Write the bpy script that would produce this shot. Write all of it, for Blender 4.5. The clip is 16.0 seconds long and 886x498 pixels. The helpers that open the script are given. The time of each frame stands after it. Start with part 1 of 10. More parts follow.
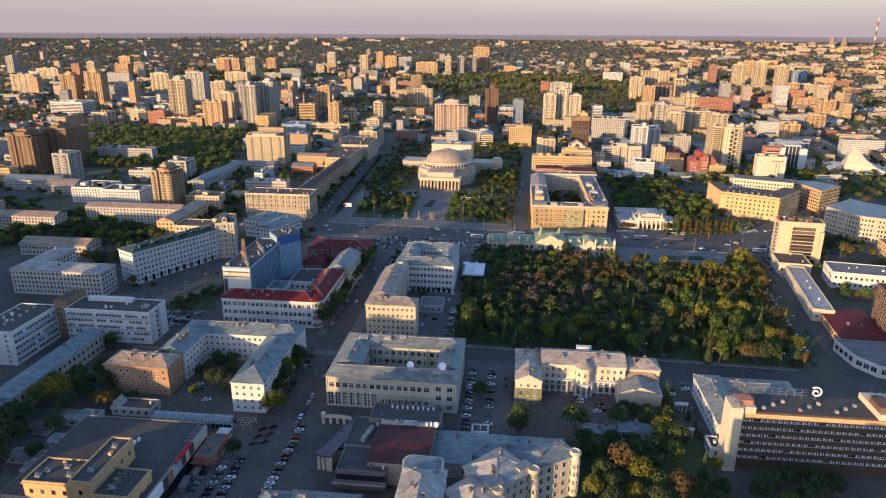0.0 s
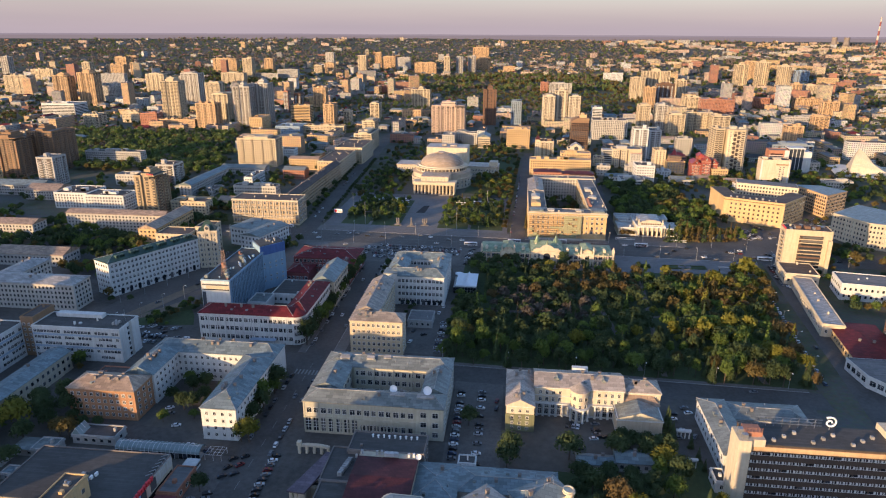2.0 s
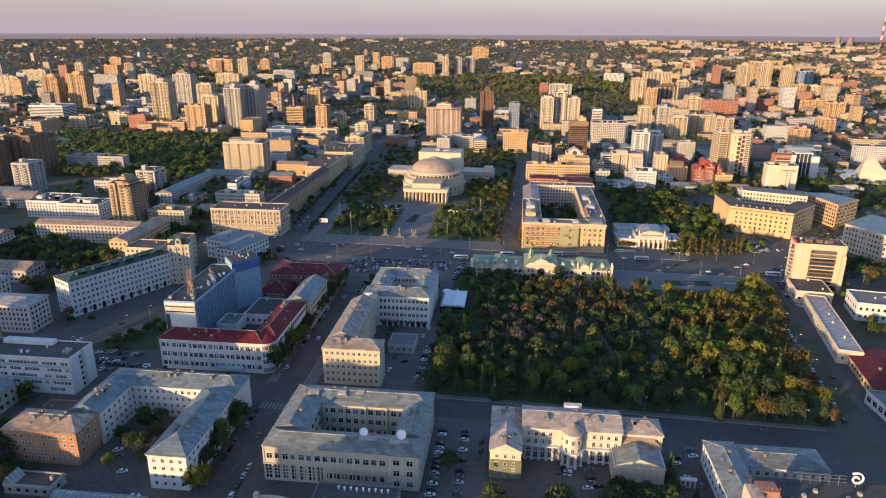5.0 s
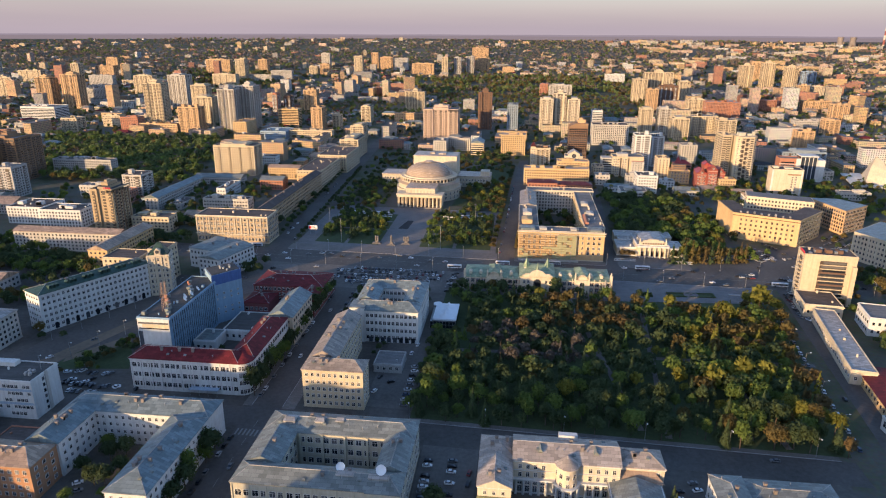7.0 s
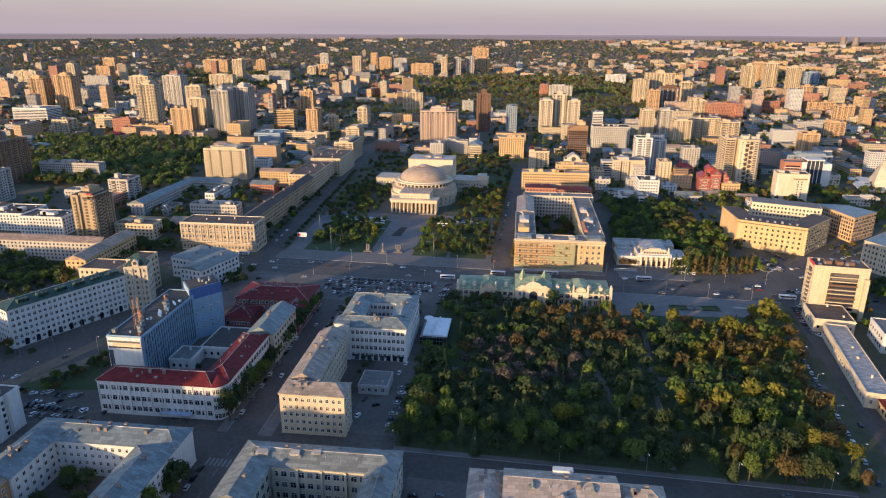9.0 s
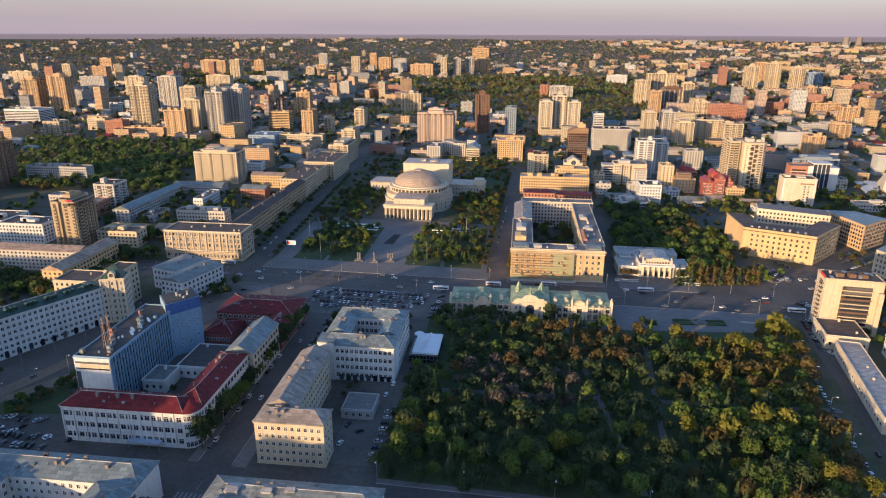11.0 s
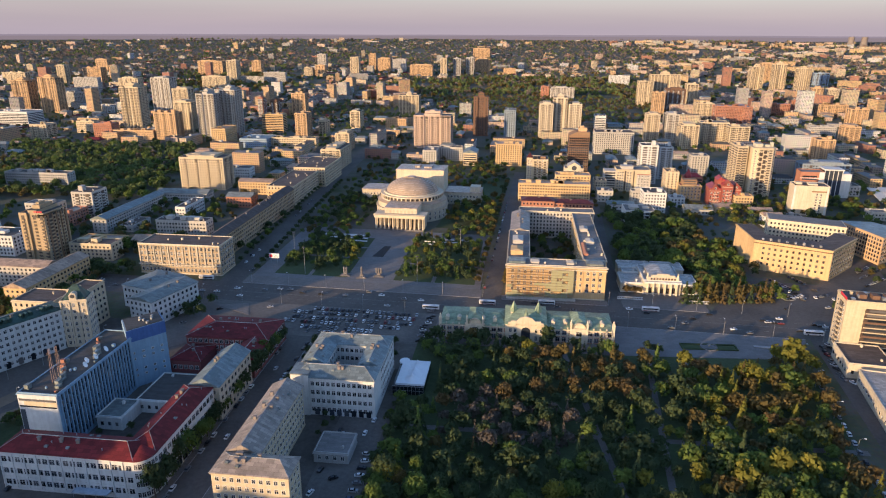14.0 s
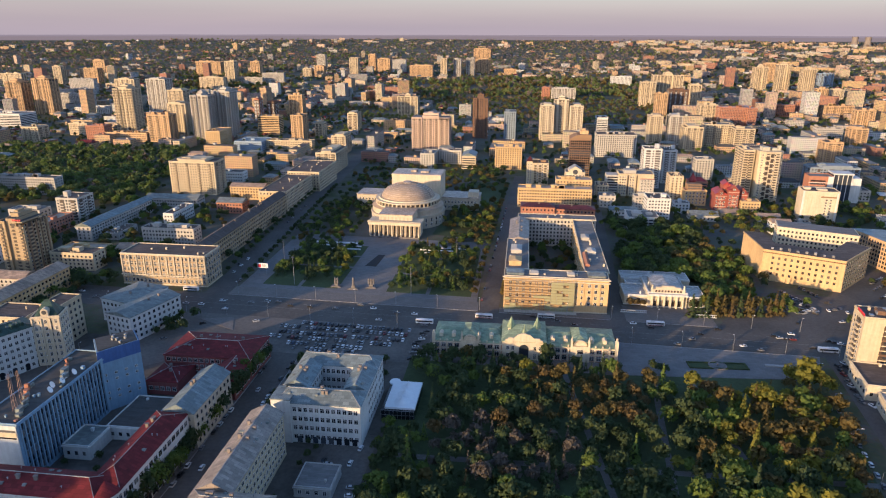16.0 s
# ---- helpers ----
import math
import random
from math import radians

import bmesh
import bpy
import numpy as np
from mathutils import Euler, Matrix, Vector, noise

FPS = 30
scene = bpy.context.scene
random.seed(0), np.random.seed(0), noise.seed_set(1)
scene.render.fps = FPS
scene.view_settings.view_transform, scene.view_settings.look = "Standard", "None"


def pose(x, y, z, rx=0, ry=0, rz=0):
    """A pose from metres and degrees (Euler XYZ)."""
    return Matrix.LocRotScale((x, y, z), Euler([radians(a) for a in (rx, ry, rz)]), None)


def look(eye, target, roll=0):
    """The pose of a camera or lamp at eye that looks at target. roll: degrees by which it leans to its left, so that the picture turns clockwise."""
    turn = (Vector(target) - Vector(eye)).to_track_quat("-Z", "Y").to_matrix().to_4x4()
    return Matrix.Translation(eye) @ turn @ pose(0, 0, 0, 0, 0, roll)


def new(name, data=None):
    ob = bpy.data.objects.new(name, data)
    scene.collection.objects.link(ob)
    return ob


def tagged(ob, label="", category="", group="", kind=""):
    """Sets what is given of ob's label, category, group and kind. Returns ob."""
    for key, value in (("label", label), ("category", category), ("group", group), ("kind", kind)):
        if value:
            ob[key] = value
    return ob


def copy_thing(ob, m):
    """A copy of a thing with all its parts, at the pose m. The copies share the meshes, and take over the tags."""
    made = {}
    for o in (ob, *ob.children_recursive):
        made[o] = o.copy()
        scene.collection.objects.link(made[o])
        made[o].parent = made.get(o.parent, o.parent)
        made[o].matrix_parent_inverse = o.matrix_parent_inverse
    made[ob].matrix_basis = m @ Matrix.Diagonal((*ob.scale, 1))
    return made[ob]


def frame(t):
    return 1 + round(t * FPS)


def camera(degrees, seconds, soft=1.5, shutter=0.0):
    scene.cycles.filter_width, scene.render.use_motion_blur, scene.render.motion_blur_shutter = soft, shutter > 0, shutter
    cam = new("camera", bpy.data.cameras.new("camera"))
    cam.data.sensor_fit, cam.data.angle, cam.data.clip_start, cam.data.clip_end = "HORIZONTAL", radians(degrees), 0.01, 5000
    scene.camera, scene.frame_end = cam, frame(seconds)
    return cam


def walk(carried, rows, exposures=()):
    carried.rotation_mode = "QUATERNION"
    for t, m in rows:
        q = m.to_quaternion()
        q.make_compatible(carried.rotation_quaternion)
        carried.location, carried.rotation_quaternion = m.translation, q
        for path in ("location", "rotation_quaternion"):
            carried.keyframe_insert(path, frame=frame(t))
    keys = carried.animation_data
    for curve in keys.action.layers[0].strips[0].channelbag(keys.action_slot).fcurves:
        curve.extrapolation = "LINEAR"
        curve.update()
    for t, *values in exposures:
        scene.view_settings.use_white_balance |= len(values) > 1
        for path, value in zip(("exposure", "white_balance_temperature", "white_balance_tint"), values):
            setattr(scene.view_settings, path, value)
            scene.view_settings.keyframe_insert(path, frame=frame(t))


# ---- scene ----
# ---------------------------------------------------------------- camera
cam = camera(67.5, 16.0, soft=1.15)
PATH = [
    (0, 2.57, -23.71, 183.96, 71.820, -0.307, 6.191),
    (1, 4.95, -11.49, 184.00, 71.825, -0.284, 6.217),
    (2, 7.31, 0.69, 184.08, 71.827, -0.267, 6.247),
    (3, 9.64, 12.84, 184.18, 71.828, -0.253, 6.280),
    (4, 11.93, 24.96, 184.31, 71.827, -0.243, 6.317),
    (5, 14.16, 37.03, 184.46, 71.826, -0.236, 6.356),
    (6, 16.33, 49.09, 184.61, 71.823, -0.230, 6.397),
    (7, 18.43, 61.12, 184.79, 71.820, -0.225, 6.442),
    (8, 20.43, 73.13, 184.96, 71.817, -0.221, 6.488),
    (9, 22.34, 85.12, 185.13, 71.814, -0.216, 6.537),
    (10, 24.13, 97.10, 185.32, 71.812, -0.210, 6.587),
    (11, 25.81, 109.07, 185.49, 71.810, -0.203, 6.639),
    (12, 27.34, 121.02, 185.64, 71.810, -0.193, 6.693),
    (13, 28.73, 132.97, 185.80, 71.812, -0.180, 6.748),
    (14, 29.96, 144.92, 185.93, 71.814, -0.162, 6.804),
    (15, 31.02, 156.87, 186.03, 71.820, -0.141, 6.860),
    (16, 31.90, 168.83, 186.11, 71.829, -0.113, 6.918),
]
walk(cam, [(t, pose(x, y, z, rx, ry, rz)) for t, x, y, z, rx, ry, rz in PATH], [(0.0, 1.34, 5720, 20), (16.0, 1.26, 5550, 20)])

# ---------------------------------------------------------------- light
SUN_AZ, SUN_EL = 40.0, 7.4           # the light travels towards +y, 40 degrees to the right, from a low sun
world = bpy.data.worlds.new("evening_sky")
scene.world = world
world.use_nodes = True
wn, wl = world.node_tree.nodes, world.node_tree.links
wn.clear()
sky = wn.new("ShaderNodeTexSky")
sky.sky_type, sky.sun_disc = "NISHITA", False
sky.sun_elevation, sky.sun_rotation = radians(SUN_EL), radians(180 + SUN_AZ)
sky.air_density, sky.dust_density, sky.ozone_density = 1.0, 0.9, 1.9
wbg, wout = wn.new("ShaderNodeBackground"), wn.new("ShaderNodeOutputWorld")
wbg.inputs["Strength"].default_value = 0.16
wl.new(sky.outputs["Color"], wbg.inputs["Color"])
# the lilac evening haze that hides the sky towards the horizon all round
wco, wsep, wone, wpow, whz, wmix = (wn.new(t) for t in ("ShaderNodeTexCoord", "ShaderNodeSeparateXYZ", "ShaderNodeMath", "ShaderNodeMath", "ShaderNodeBackground", "ShaderNodeMixShader"))
wone.operation, wpow.operation = "SUBTRACT", "POWER"
wone.use_clamp = True
wone.inputs[0].default_value, wpow.inputs[1].default_value = 1.0, 5.5
wl.new(wco.outputs["Generated"], wsep.inputs[0])
wl.new(wsep.outputs["Z"], wone.inputs[1])
wl.new(wone.outputs[0], wpow.inputs[0])
whz.inputs["Strength"].default_value = 1.0
# thin drifting veils in the haze
wmap, wveil, wtone = wn.new("ShaderNodeMapping"), wn.new("ShaderNodeTexNoise"), wn.new("ShaderNodeMix")
wmap.inputs["Scale"].default_value = (1.6, 1.6, 22.0)
wveil.inputs["Scale"].default_value, wveil.inputs["Detail"].default_value = 1.4, 5.0
wtone.data_type = "RGBA"
wtone.inputs["A"].default_value, wtone.inputs["B"].default_value = (0.182, 0.150, 0.144, 1), (0.244, 0.190, 0.168, 1)
wl.new(wco.outputs["Generated"], wmap.inputs["Vector"])
wl.new(wmap.outputs["Vector"], wveil.inputs["Vector"])
wl.new(wveil.outputs["Fac"], wtone.inputs["Factor"])
wl.new(wtone.outputs["Result"], whz.inputs["Color"])
wl.new(wpow.outputs[0], wmix.inputs[0])
wl.new(wbg.outputs["Background"], wmix.inputs[1])
wl.new(whz.outputs["Background"], wmix.inputs[2])
wl.new(wmix.outputs["Shader"], wout.inputs["Surface"])

sun_data = bpy.data.lights.new("sun", "SUN")
sun_data.energy, sun_data.angle, sun_data.color = 3.6, radians(0.6), (1.0, 0.645, 0.27)
sun = new("sun", sun_data)
_a, _e = radians(SUN_AZ), radians(SUN_EL)
sun.matrix_world = look((-300, -300, 300), (-300 + math.sin(_a) * math.cos(_e), -300 + math.cos(_a) * math.cos(_e), 300 - math.sin(_e)))

# ---------------------------------------------------------------- materials
MATS = {}


def nodes_of(name):
    m = bpy.data.materials.new(name)
    m.use_nodes = True
    n, l = m.node_tree.nodes, m.node_tree.links
    return m, n, l, n["Principled BSDF"]


def shade(color, k):
    return (color[0] * k, color[1] * k, color[2] * k, 1)


def surface(name, color, rough=0.85, grain=0.6, stain=0.06, spread=0.25, metallic=0.0, bump=0.15, random_tone=0.0, random_from="island", spec=0.3):
    """A worn surface: fine grain and wide stains over a base colour, with light relief."""
    m, n, l, b = nodes_of(name)
    co = n.new("ShaderNodeTexCoord")
    fine, wide = n.new("ShaderNodeTexNoise"), n.new("ShaderNodeTexNoise")
    fine.inputs["Scale"].default_value, wide.inputs["Scale"].default_value = grain, stain
    fine.inputs["Detail"].default_value, wide.inputs["Detail"].default_value = 6, 4
    fine.inputs["Roughness"].default_value = 0.65
    geo = n.new("ShaderNodeNewGeometry")
    for t in (fine, wide):
        l.new(geo.outputs["Position"], t.inputs["Vector"])
    add = n.new("ShaderNodeMath")
    add.operation = "ADD"
    l.new(fine.outputs["Fac"], add.inputs[0])
    l.new(wide.outputs["Fac"], add.inputs[1])
    last = add
    if random_tone:
        src = geo.outputs["Random Per Island"] if random_from == "island" else n.new("ShaderNodeObjectInfo").outputs["Random"]
        mul = n.new("ShaderNodeMath")
        mul.operation = "MULTIPLY_ADD"
        l.new(src, mul.inputs[0])
        mul.inputs[1].default_value = random_tone
        l.new(add.outputs[0], mul.inputs[2])
        sub = n.new("ShaderNodeMath")
        sub.operation = "SUBTRACT"
        l.new(mul.outputs[0], sub.inputs[0])
        sub.inputs[1].default_value = random_tone / 2
        last = sub
    ramp = n.new("ShaderNodeMapRange")
    ramp.inputs["From Min"].default_value, ramp.inputs["From Max"].default_value = 0.55, 1.45
    l.new(last.outputs[0], ramp.inputs["Value"])
    mix = n.new("ShaderNodeMix")
    mix.data_type = "RGBA"
    mix.inputs["A"].default_value, mix.inputs["B"].default_value = shade(color, 1 - spread), shade(color, 1 + spread * 0.8)
    l.new(ramp.outputs["Result"], mix.inputs["Factor"])
    l.new(mix.outputs["Result"], b.inputs["Base Color"])
    b.inputs["Roughness"].default_value, b.inputs["Metallic"].default_value = rough, metallic
    b.inputs["Specular IOR Level"].default_value = spec
    if bump:
        bp = n.new("ShaderNodeBump")
        bp.inputs["Strength"].default_value, bp.inputs["Distance"].default_value = bump, 0.3
        l.new(fine.outputs["Fac"], bp.inputs["Height"])
        l.new(bp.outputs["Normal"], b.inputs["Normal"])
    MATS[name] = m
    return m


def plaster(name, color):
    """Wall render or brick: surface() with rain streaks that run down the wall."""
    m = surface(name, color, 0.88, 0.5, 0.05, 0.22, bump=0.1)
    n, l, b = m.node_tree.nodes, m.node_tree.links, m.node_tree.nodes["Principled BSDF"]
    geo, mp, nz, mr, mx = n.new("ShaderNodeNewGeometry"), n.new("ShaderNodeMapping"), n.new("ShaderNodeTexNoise"), n.new("ShaderNodeMapRange"), n.new("ShaderNodeMix")
    mp.inputs["Scale"].default_value = (0.9, 0.9, 0.06)
    nz.inputs["Scale"].default_value, nz.inputs["Detail"].default_value = 1.0, 4
    l.new(geo.outputs["Position"], mp.inputs["Vector"])
    l.new(mp.outputs["Vector"], nz.inputs["Vector"])
    mr.inputs["From Min"].default_value, mr.inputs["From Max"].default_value = 0.35, 0.7
    mr.inputs["To Min"].default_value, mr.inputs["To Max"].default_value = 0.0, 0.38
    l.new(nz.outputs["Fac"], mr.inputs["Value"])
    mx.data_type, mx.blend_type = "RGBA", "MULTIPLY"
    mx.inputs["B"].default_value = (0.62, 0.58, 0.54, 1)
    src = b.inputs["Base Color"].links[0].from_socket
    l.new(mr.outputs["Result"], mx.inputs["Factor"])
    l.new(src, mx.inputs["A"])
    l.new(mx.outputs["Result"], b.inputs["Base Color"])
    return m


def sheets(name, w, h, lo=0.8, hi=1.12, seam=0.62):
    """Rolls, sheets or slabs laid in rows: each a little lighter or darker, with dark seams."""
    m = MATS[name]
    n, l, b = m.node_tree.nodes, m.node_tree.links, m.node_tree.nodes["Principled BSDF"]
    geo, br, mx = n.new("ShaderNodeNewGeometry"), n.new("ShaderNodeTexBrick"), n.new("ShaderNodeMix")
    for k, v in (("Scale", 1.0), ("Mortar Size", 0.06), ("Mortar Smooth", 0.3), ("Brick Width", w), ("Row Height", h), ("Bias", 0.0), ("Color1", (lo, lo, lo, 1)), ("Color2", (hi, hi, hi, 1)), ("Mortar", (seam, seam, seam, 1))):
        br.inputs[k].default_value = v
    l.new(geo.outputs["Position"], br.inputs["Vector"])
    mx.data_type, mx.blend_type = "RGBA", "MULTIPLY"
    mx.inputs["Factor"].default_value = 1.0
    src = b.inputs["Base Color"].links[0].from_socket
    l.new(src, mx.inputs["A"])
    l.new(br.outputs["Color"], mx.inputs["B"])
    l.new(mx.outputs["Result"], b.inputs["Base Color"])
    return m


def seamed_metal(name, color, rough=0.5, pitch=0.6, spread=0.3):
    """Painted sheet-metal roofing: standing seams and rusty, patched stains."""
    m = surface(name, color, rough, 0.35, 0.07, spread + 0.12, 0.1, 0.1)
    n, l, b = m.node_tree.nodes, m.node_tree.links, m.node_tree.nodes["Principled BSDF"]
    geo = n.new("ShaderNodeNewGeometry")
    wave = n.new("ShaderNodeTexWave")
    wave.inputs["Scale"].default_value = 1 / pitch / 3.0
    wave.inputs["Distortion"].default_value = 0.4
    l.new(geo.outputs["Position"], wave.inputs["Vector"])
    bp = n.new("ShaderNodeBump")
    bp.inputs["Strength"].default_value, bp.inputs["Distance"].default_value = 0.25, 0.1
    l.new(wave.outputs["Fac"], bp.inputs["Height"])
    l.new(bp.outputs["Normal"], b.inputs["Normal"])
    return sheets(name, 3.1, 1.6, 0.72, 1.2, 0.6)


def glazing(name, color=(0.025, 0.03, 0.04), rough=0.12):
    m, n, l, b = nodes_of(name)
    geo = n.new("ShaderNodeNewGeometry")
    info = n.new("ShaderNodeObjectInfo")
    add = n.new("ShaderNodeMath")
    add.operation = "ADD"
    l.new(geo.outputs["Random Per Island"], add.inputs[0])
    l.new(info.outputs["Random"], add.inputs[1])
    fr = n.new("ShaderNodeMath")
    fr.operation = "FRACT"
    l.new(add.outputs[0], fr.inputs[0])
    ramp = n.new("ShaderNodeValToRGB")
    e = ramp.color_ramp.elements
    e[0].color, e[1].color = shade(color, 0.6), shade((0.13, 0.125, 0.12), 1)
    e[0].position, e[1].position = 0.45, 1.0
    e.new(0.75).color = shade(color, 1.8)
    l.new(fr.outputs[0], ramp.inputs["Fac"])
    l.new(ramp.outputs["Color"], b.inputs["Base Color"])
    b.inputs["Roughness"].default_value = rough
    b.inputs["Specular IOR Level"].default_value = 0.45
    MATS[name] = m
    return m


def leafage(name, a, c, scale=0.12):
    """Foliage: tone changes from clump to clump and from tree to tree."""
    m, n, l, b = nodes_of(name)
    geo, info = n.new("ShaderNodeNewGeometry"), n.new("ShaderNodeObjectInfo")
    noise_t = n.new("ShaderNodeTexNoise")
    noise_t.inputs["Scale"].default_value = scale
    l.new(geo.outputs["Position"], noise_t.inputs["Vector"])
    s = n.new("ShaderNodeMath")
    s.operation = "MULTIPLY_ADD"
    l.new(geo.outputs["Random Per Island"], s.inputs[0])
    s.inputs[1].default_value = 0.25
    l.new(noise_t.outputs["Fac"], s.inputs[2])
    s2 = n.new("ShaderNodeMath")
    s2.operation = "MULTIPLY_ADD"
    l.new(info.outputs["Random"], s2.inputs[0])
    s2.inputs[1].default_value = 0.45
    l.new(s.outputs[0], s2.inputs[2])
    mr = n.new("ShaderNodeMapRange")
    mr.inputs["From Min"].default_value, mr.inputs["From Max"].default_value = 0.4, 1.1
    l.new(s2.outputs[0], mr.inputs["Value"])
    mix = n.new("ShaderNodeMix")
    mix.data_type = "RGBA"
    mix.inputs["A"].default_value, mix.inputs["B"].default_value = (*a, 1), (*c, 1)
    l.new(mr.outputs["Result"], mix.inputs["Factor"])
    l.new(mix.outputs["Result"], b.inputs["Base Color"])
    b.inputs["Roughness"].default_value = 0.75
    b.inputs["Specular IOR Level"].default_value = 0.15
    tr, ms = n.new("ShaderNodeBsdfTranslucent"), n.new("ShaderNodeMixShader")
    l.new(mix.outputs["Result"], tr.inputs["Color"])
    ms.inputs[0].default_value = 0.42
    l.new(b.outputs["BSDF"], ms.inputs[1])
    l.new(tr.outputs["BSDF"], ms.inputs[2])
    l.new(ms.outputs["Shader"], n["Material Output"].inputs["Surface"])
    MATS[name] = m
    return m


def paint(name, color, rough=0.5, metallic=0.0):
    return surface(name, color, rough, 2.0, 0.4, 0.08, metallic, 0.0)


WALLS = {
    "cream": (0.50, 0.42, 0.29), "pale": (0.43, 0.41, 0.37), "white": (0.56, 0.565, 0.55), "ivory": (0.55, 0.48, 0.36),
    "grey": (0.38, 0.37, 0.35), "ochre": (0.52, 0.37, 0.19), "orange": (0.50, 0.34, 0.19), "brick": (0.36, 0.17, 0.11),
    "redbrick": (0.27, 0.08, 0.06), "brown": (0.15, 0.09, 0.06), "pink": (0.50, 0.38, 0.30), "blue": (0.26, 0.34, 0.44),
    "glass": (0.22, 0.27, 0.32), "darkbrown": (0.085, 0.06, 0.045), "terracotta": (0.36, 0.20, 0.11), "blueband": (0.07, 0.13, 0.32), "paleblue": (0.33, 0.41, 0.50), "moss": (0.16, 0.17, 0.10), "black": (0.03, 0.03, 0.03), "umber": (0.25, 0.16, 0.095), "chimney": (0.20, 0.175, 0.16), "darkred": (0.22, 0.075, 0.07), "bluegrey": (0.22, 0.33, 0.44), "sand": (0.37, 0.285, 0.175), "stone": (0.44, 0.39, 0.30), "putty": (0.46, 0.435, 0.345),
}
for _k, _c in WALLS.items():
    plaster("wall_" + _k, _c)
surface("bitumen", (0.075, 0.072, 0.068), 0.9, 0.3, 0.05, 0.35)
surface("bitumen_pale", (0.17, 0.165, 0.16), 0.9, 0.3, 0.05, 0.35)
surface("felt_brown", (0.10, 0.08, 0.07), 0.9, 0.3, 0.05, 0.4)
seamed_metal("metal_grey", (0.185, 0.205, 0.195), spread=0.16)
seamed_metal("metal_blue", (0.165, 0.205, 0.215), spread=0.16)
seamed_metal("metal_rust", (0.33, 0.24, 0.17))
seamed_metal("metal_weathered", (0.285, 0.24, 0.20))
seamed_metal("metal_red", (0.135, 0.016, 0.018), 0.75)
seamed_metal("metal_scarlet", (0.30, 0.045, 0.045), 0.5)
seamed_metal("metal_maroon", (0.085, 0.022, 0.024), 0.6)
seamed_metal("metal_plum", (0.12, 0.09, 0.11), 0.5)
seamed_metal("metal_green", (0.24, 0.30, 0.19), 0.55)
seamed_metal("metal_darkgreen", (0.04, 0.075, 0.06), 0.5)
seamed_metal("metal_white", (0.5, 0.5, 0.5), 0.5)
seamed_metal("metal_pale", (0.33, 0.315, 0.295), 0.5, spread=0.2)
seamed_metal("metal_beige", (0.37, 0.315, 0.265), 0.55, spread=0.12)
seamed_metal("metal_dome", (0.40, 0.33, 0.27), 0.45, 1.2)
glazing("glazing")
paint("window_white", (0.6, 0.59, 0.56))
paint("window_brown", (0.18, 0.11, 0.07))
surface("roof_tan", (0.33, 0.255, 0.185), 0.7, 0.5, 0.08, 0.3)
surface("asphalt", (0.090, 0.082, 0.074), 0.85, 0.45, 0.035, 0.5)
surface("asphalt_worn", (0.118, 0.107, 0.096), 0.85, 0.45, 0.04, 0.55)
surface("yard_tarmac", (0.095, 0.086, 0.075), 0.9, 0.35, 0.04, 0.6)
surface("paving", (0.155, 0.142, 0.13), 0.85, 0.8, 0.05, 0.25)
surface("paving_light", (0.155, 0.149, 0.146), 0.85, 0.8, 0.05, 0.2)
surface("kerb", (0.3, 0.29, 0.28), 0.85, 1.0, 0.1, 0.2)
surface("lawn", (0.055, 0.075, 0.03), 0.95, 0.4, 0.03, 0.5)
surface("yard", (0.10, 0.09, 0.075), 0.95, 0.25, 0.02, 0.45)
surface("bare_soil", (0.16, 0.125, 0.09), 0.95, 0.3, 0.03, 0.4)
# near-black tone that paints the shade inside loggias and recesses
surface("recess_shade", (0.07, 0.055, 0.045), 0.6, 1.0, 0.1, 0.4)
surface("bark", (0.09, 0.07, 0.055), 0.95, 4.0, 0.5, 0.4)
surface("road_paint", (0.20, 0.195, 0.185), 0.7, 1.0, 0.2, 0.2)
surface("granite", (0.14, 0.13, 0.125), 0.6, 1.0, 0.2, 0.2)
paint("steel", (0.30, 0.31, 0.32), 0.45, 0.6)
paint("steel_dark", (0.08, 0.08, 0.085), 0.5, 0.3)
paint("dish_white", (0.75, 0.75, 0.74), 0.4)
paint("rust_mast", (0.36, 0.24, 0.17), 0.7)
paint("sign_red", (0.55, 0.04, 0.05), 0.45)
paint("car_tan", (0.35, 0.24, 0.14), 0.5)
paint("sign_white", (0.75, 0.75, 0.75), 0.45)
paint("rubber", (0.02, 0.02, 0.02), 0.8)
paint("tent_white", (0.72, 0.73, 0.75), 0.6)
paint("netting", (0.27, 0.26, 0.15), 0.9)
paint("arcade_glass", (0.20, 0.25, 0.25), 0.18)
paint("water", (0.03, 0.045, 0.05), 0.08)
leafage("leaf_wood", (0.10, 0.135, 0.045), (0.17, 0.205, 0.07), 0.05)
# mauve leaf tone that paints the far haze into the woods
leafage("leaf_haze", (0.17, 0.14, 0.115), (0.25, 0.205, 0.165), 0.02)
# leaf_dark and leaf_yellow put shade and evening sun into the leaf colour
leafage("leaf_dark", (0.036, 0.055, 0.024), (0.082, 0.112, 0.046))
leafage("leaf_bare", (0.085, 0.075, 0.062), (0.15, 0.125, 0.10))
leafage("leaf_green", (0.065, 0.10, 0.022), (0.13, 0.18, 0.04))
leafage("leaf_yellow", (0.12, 0.125, 0.02), (0.21, 0.20, 0.035))
leafage("leaf_olive", (0.075, 0.065, 0.022), (0.15, 0.115, 0.04))
leafage("leaf_rust", (0.10, 0.075, 0.032), (0.17, 0.12, 0.05))
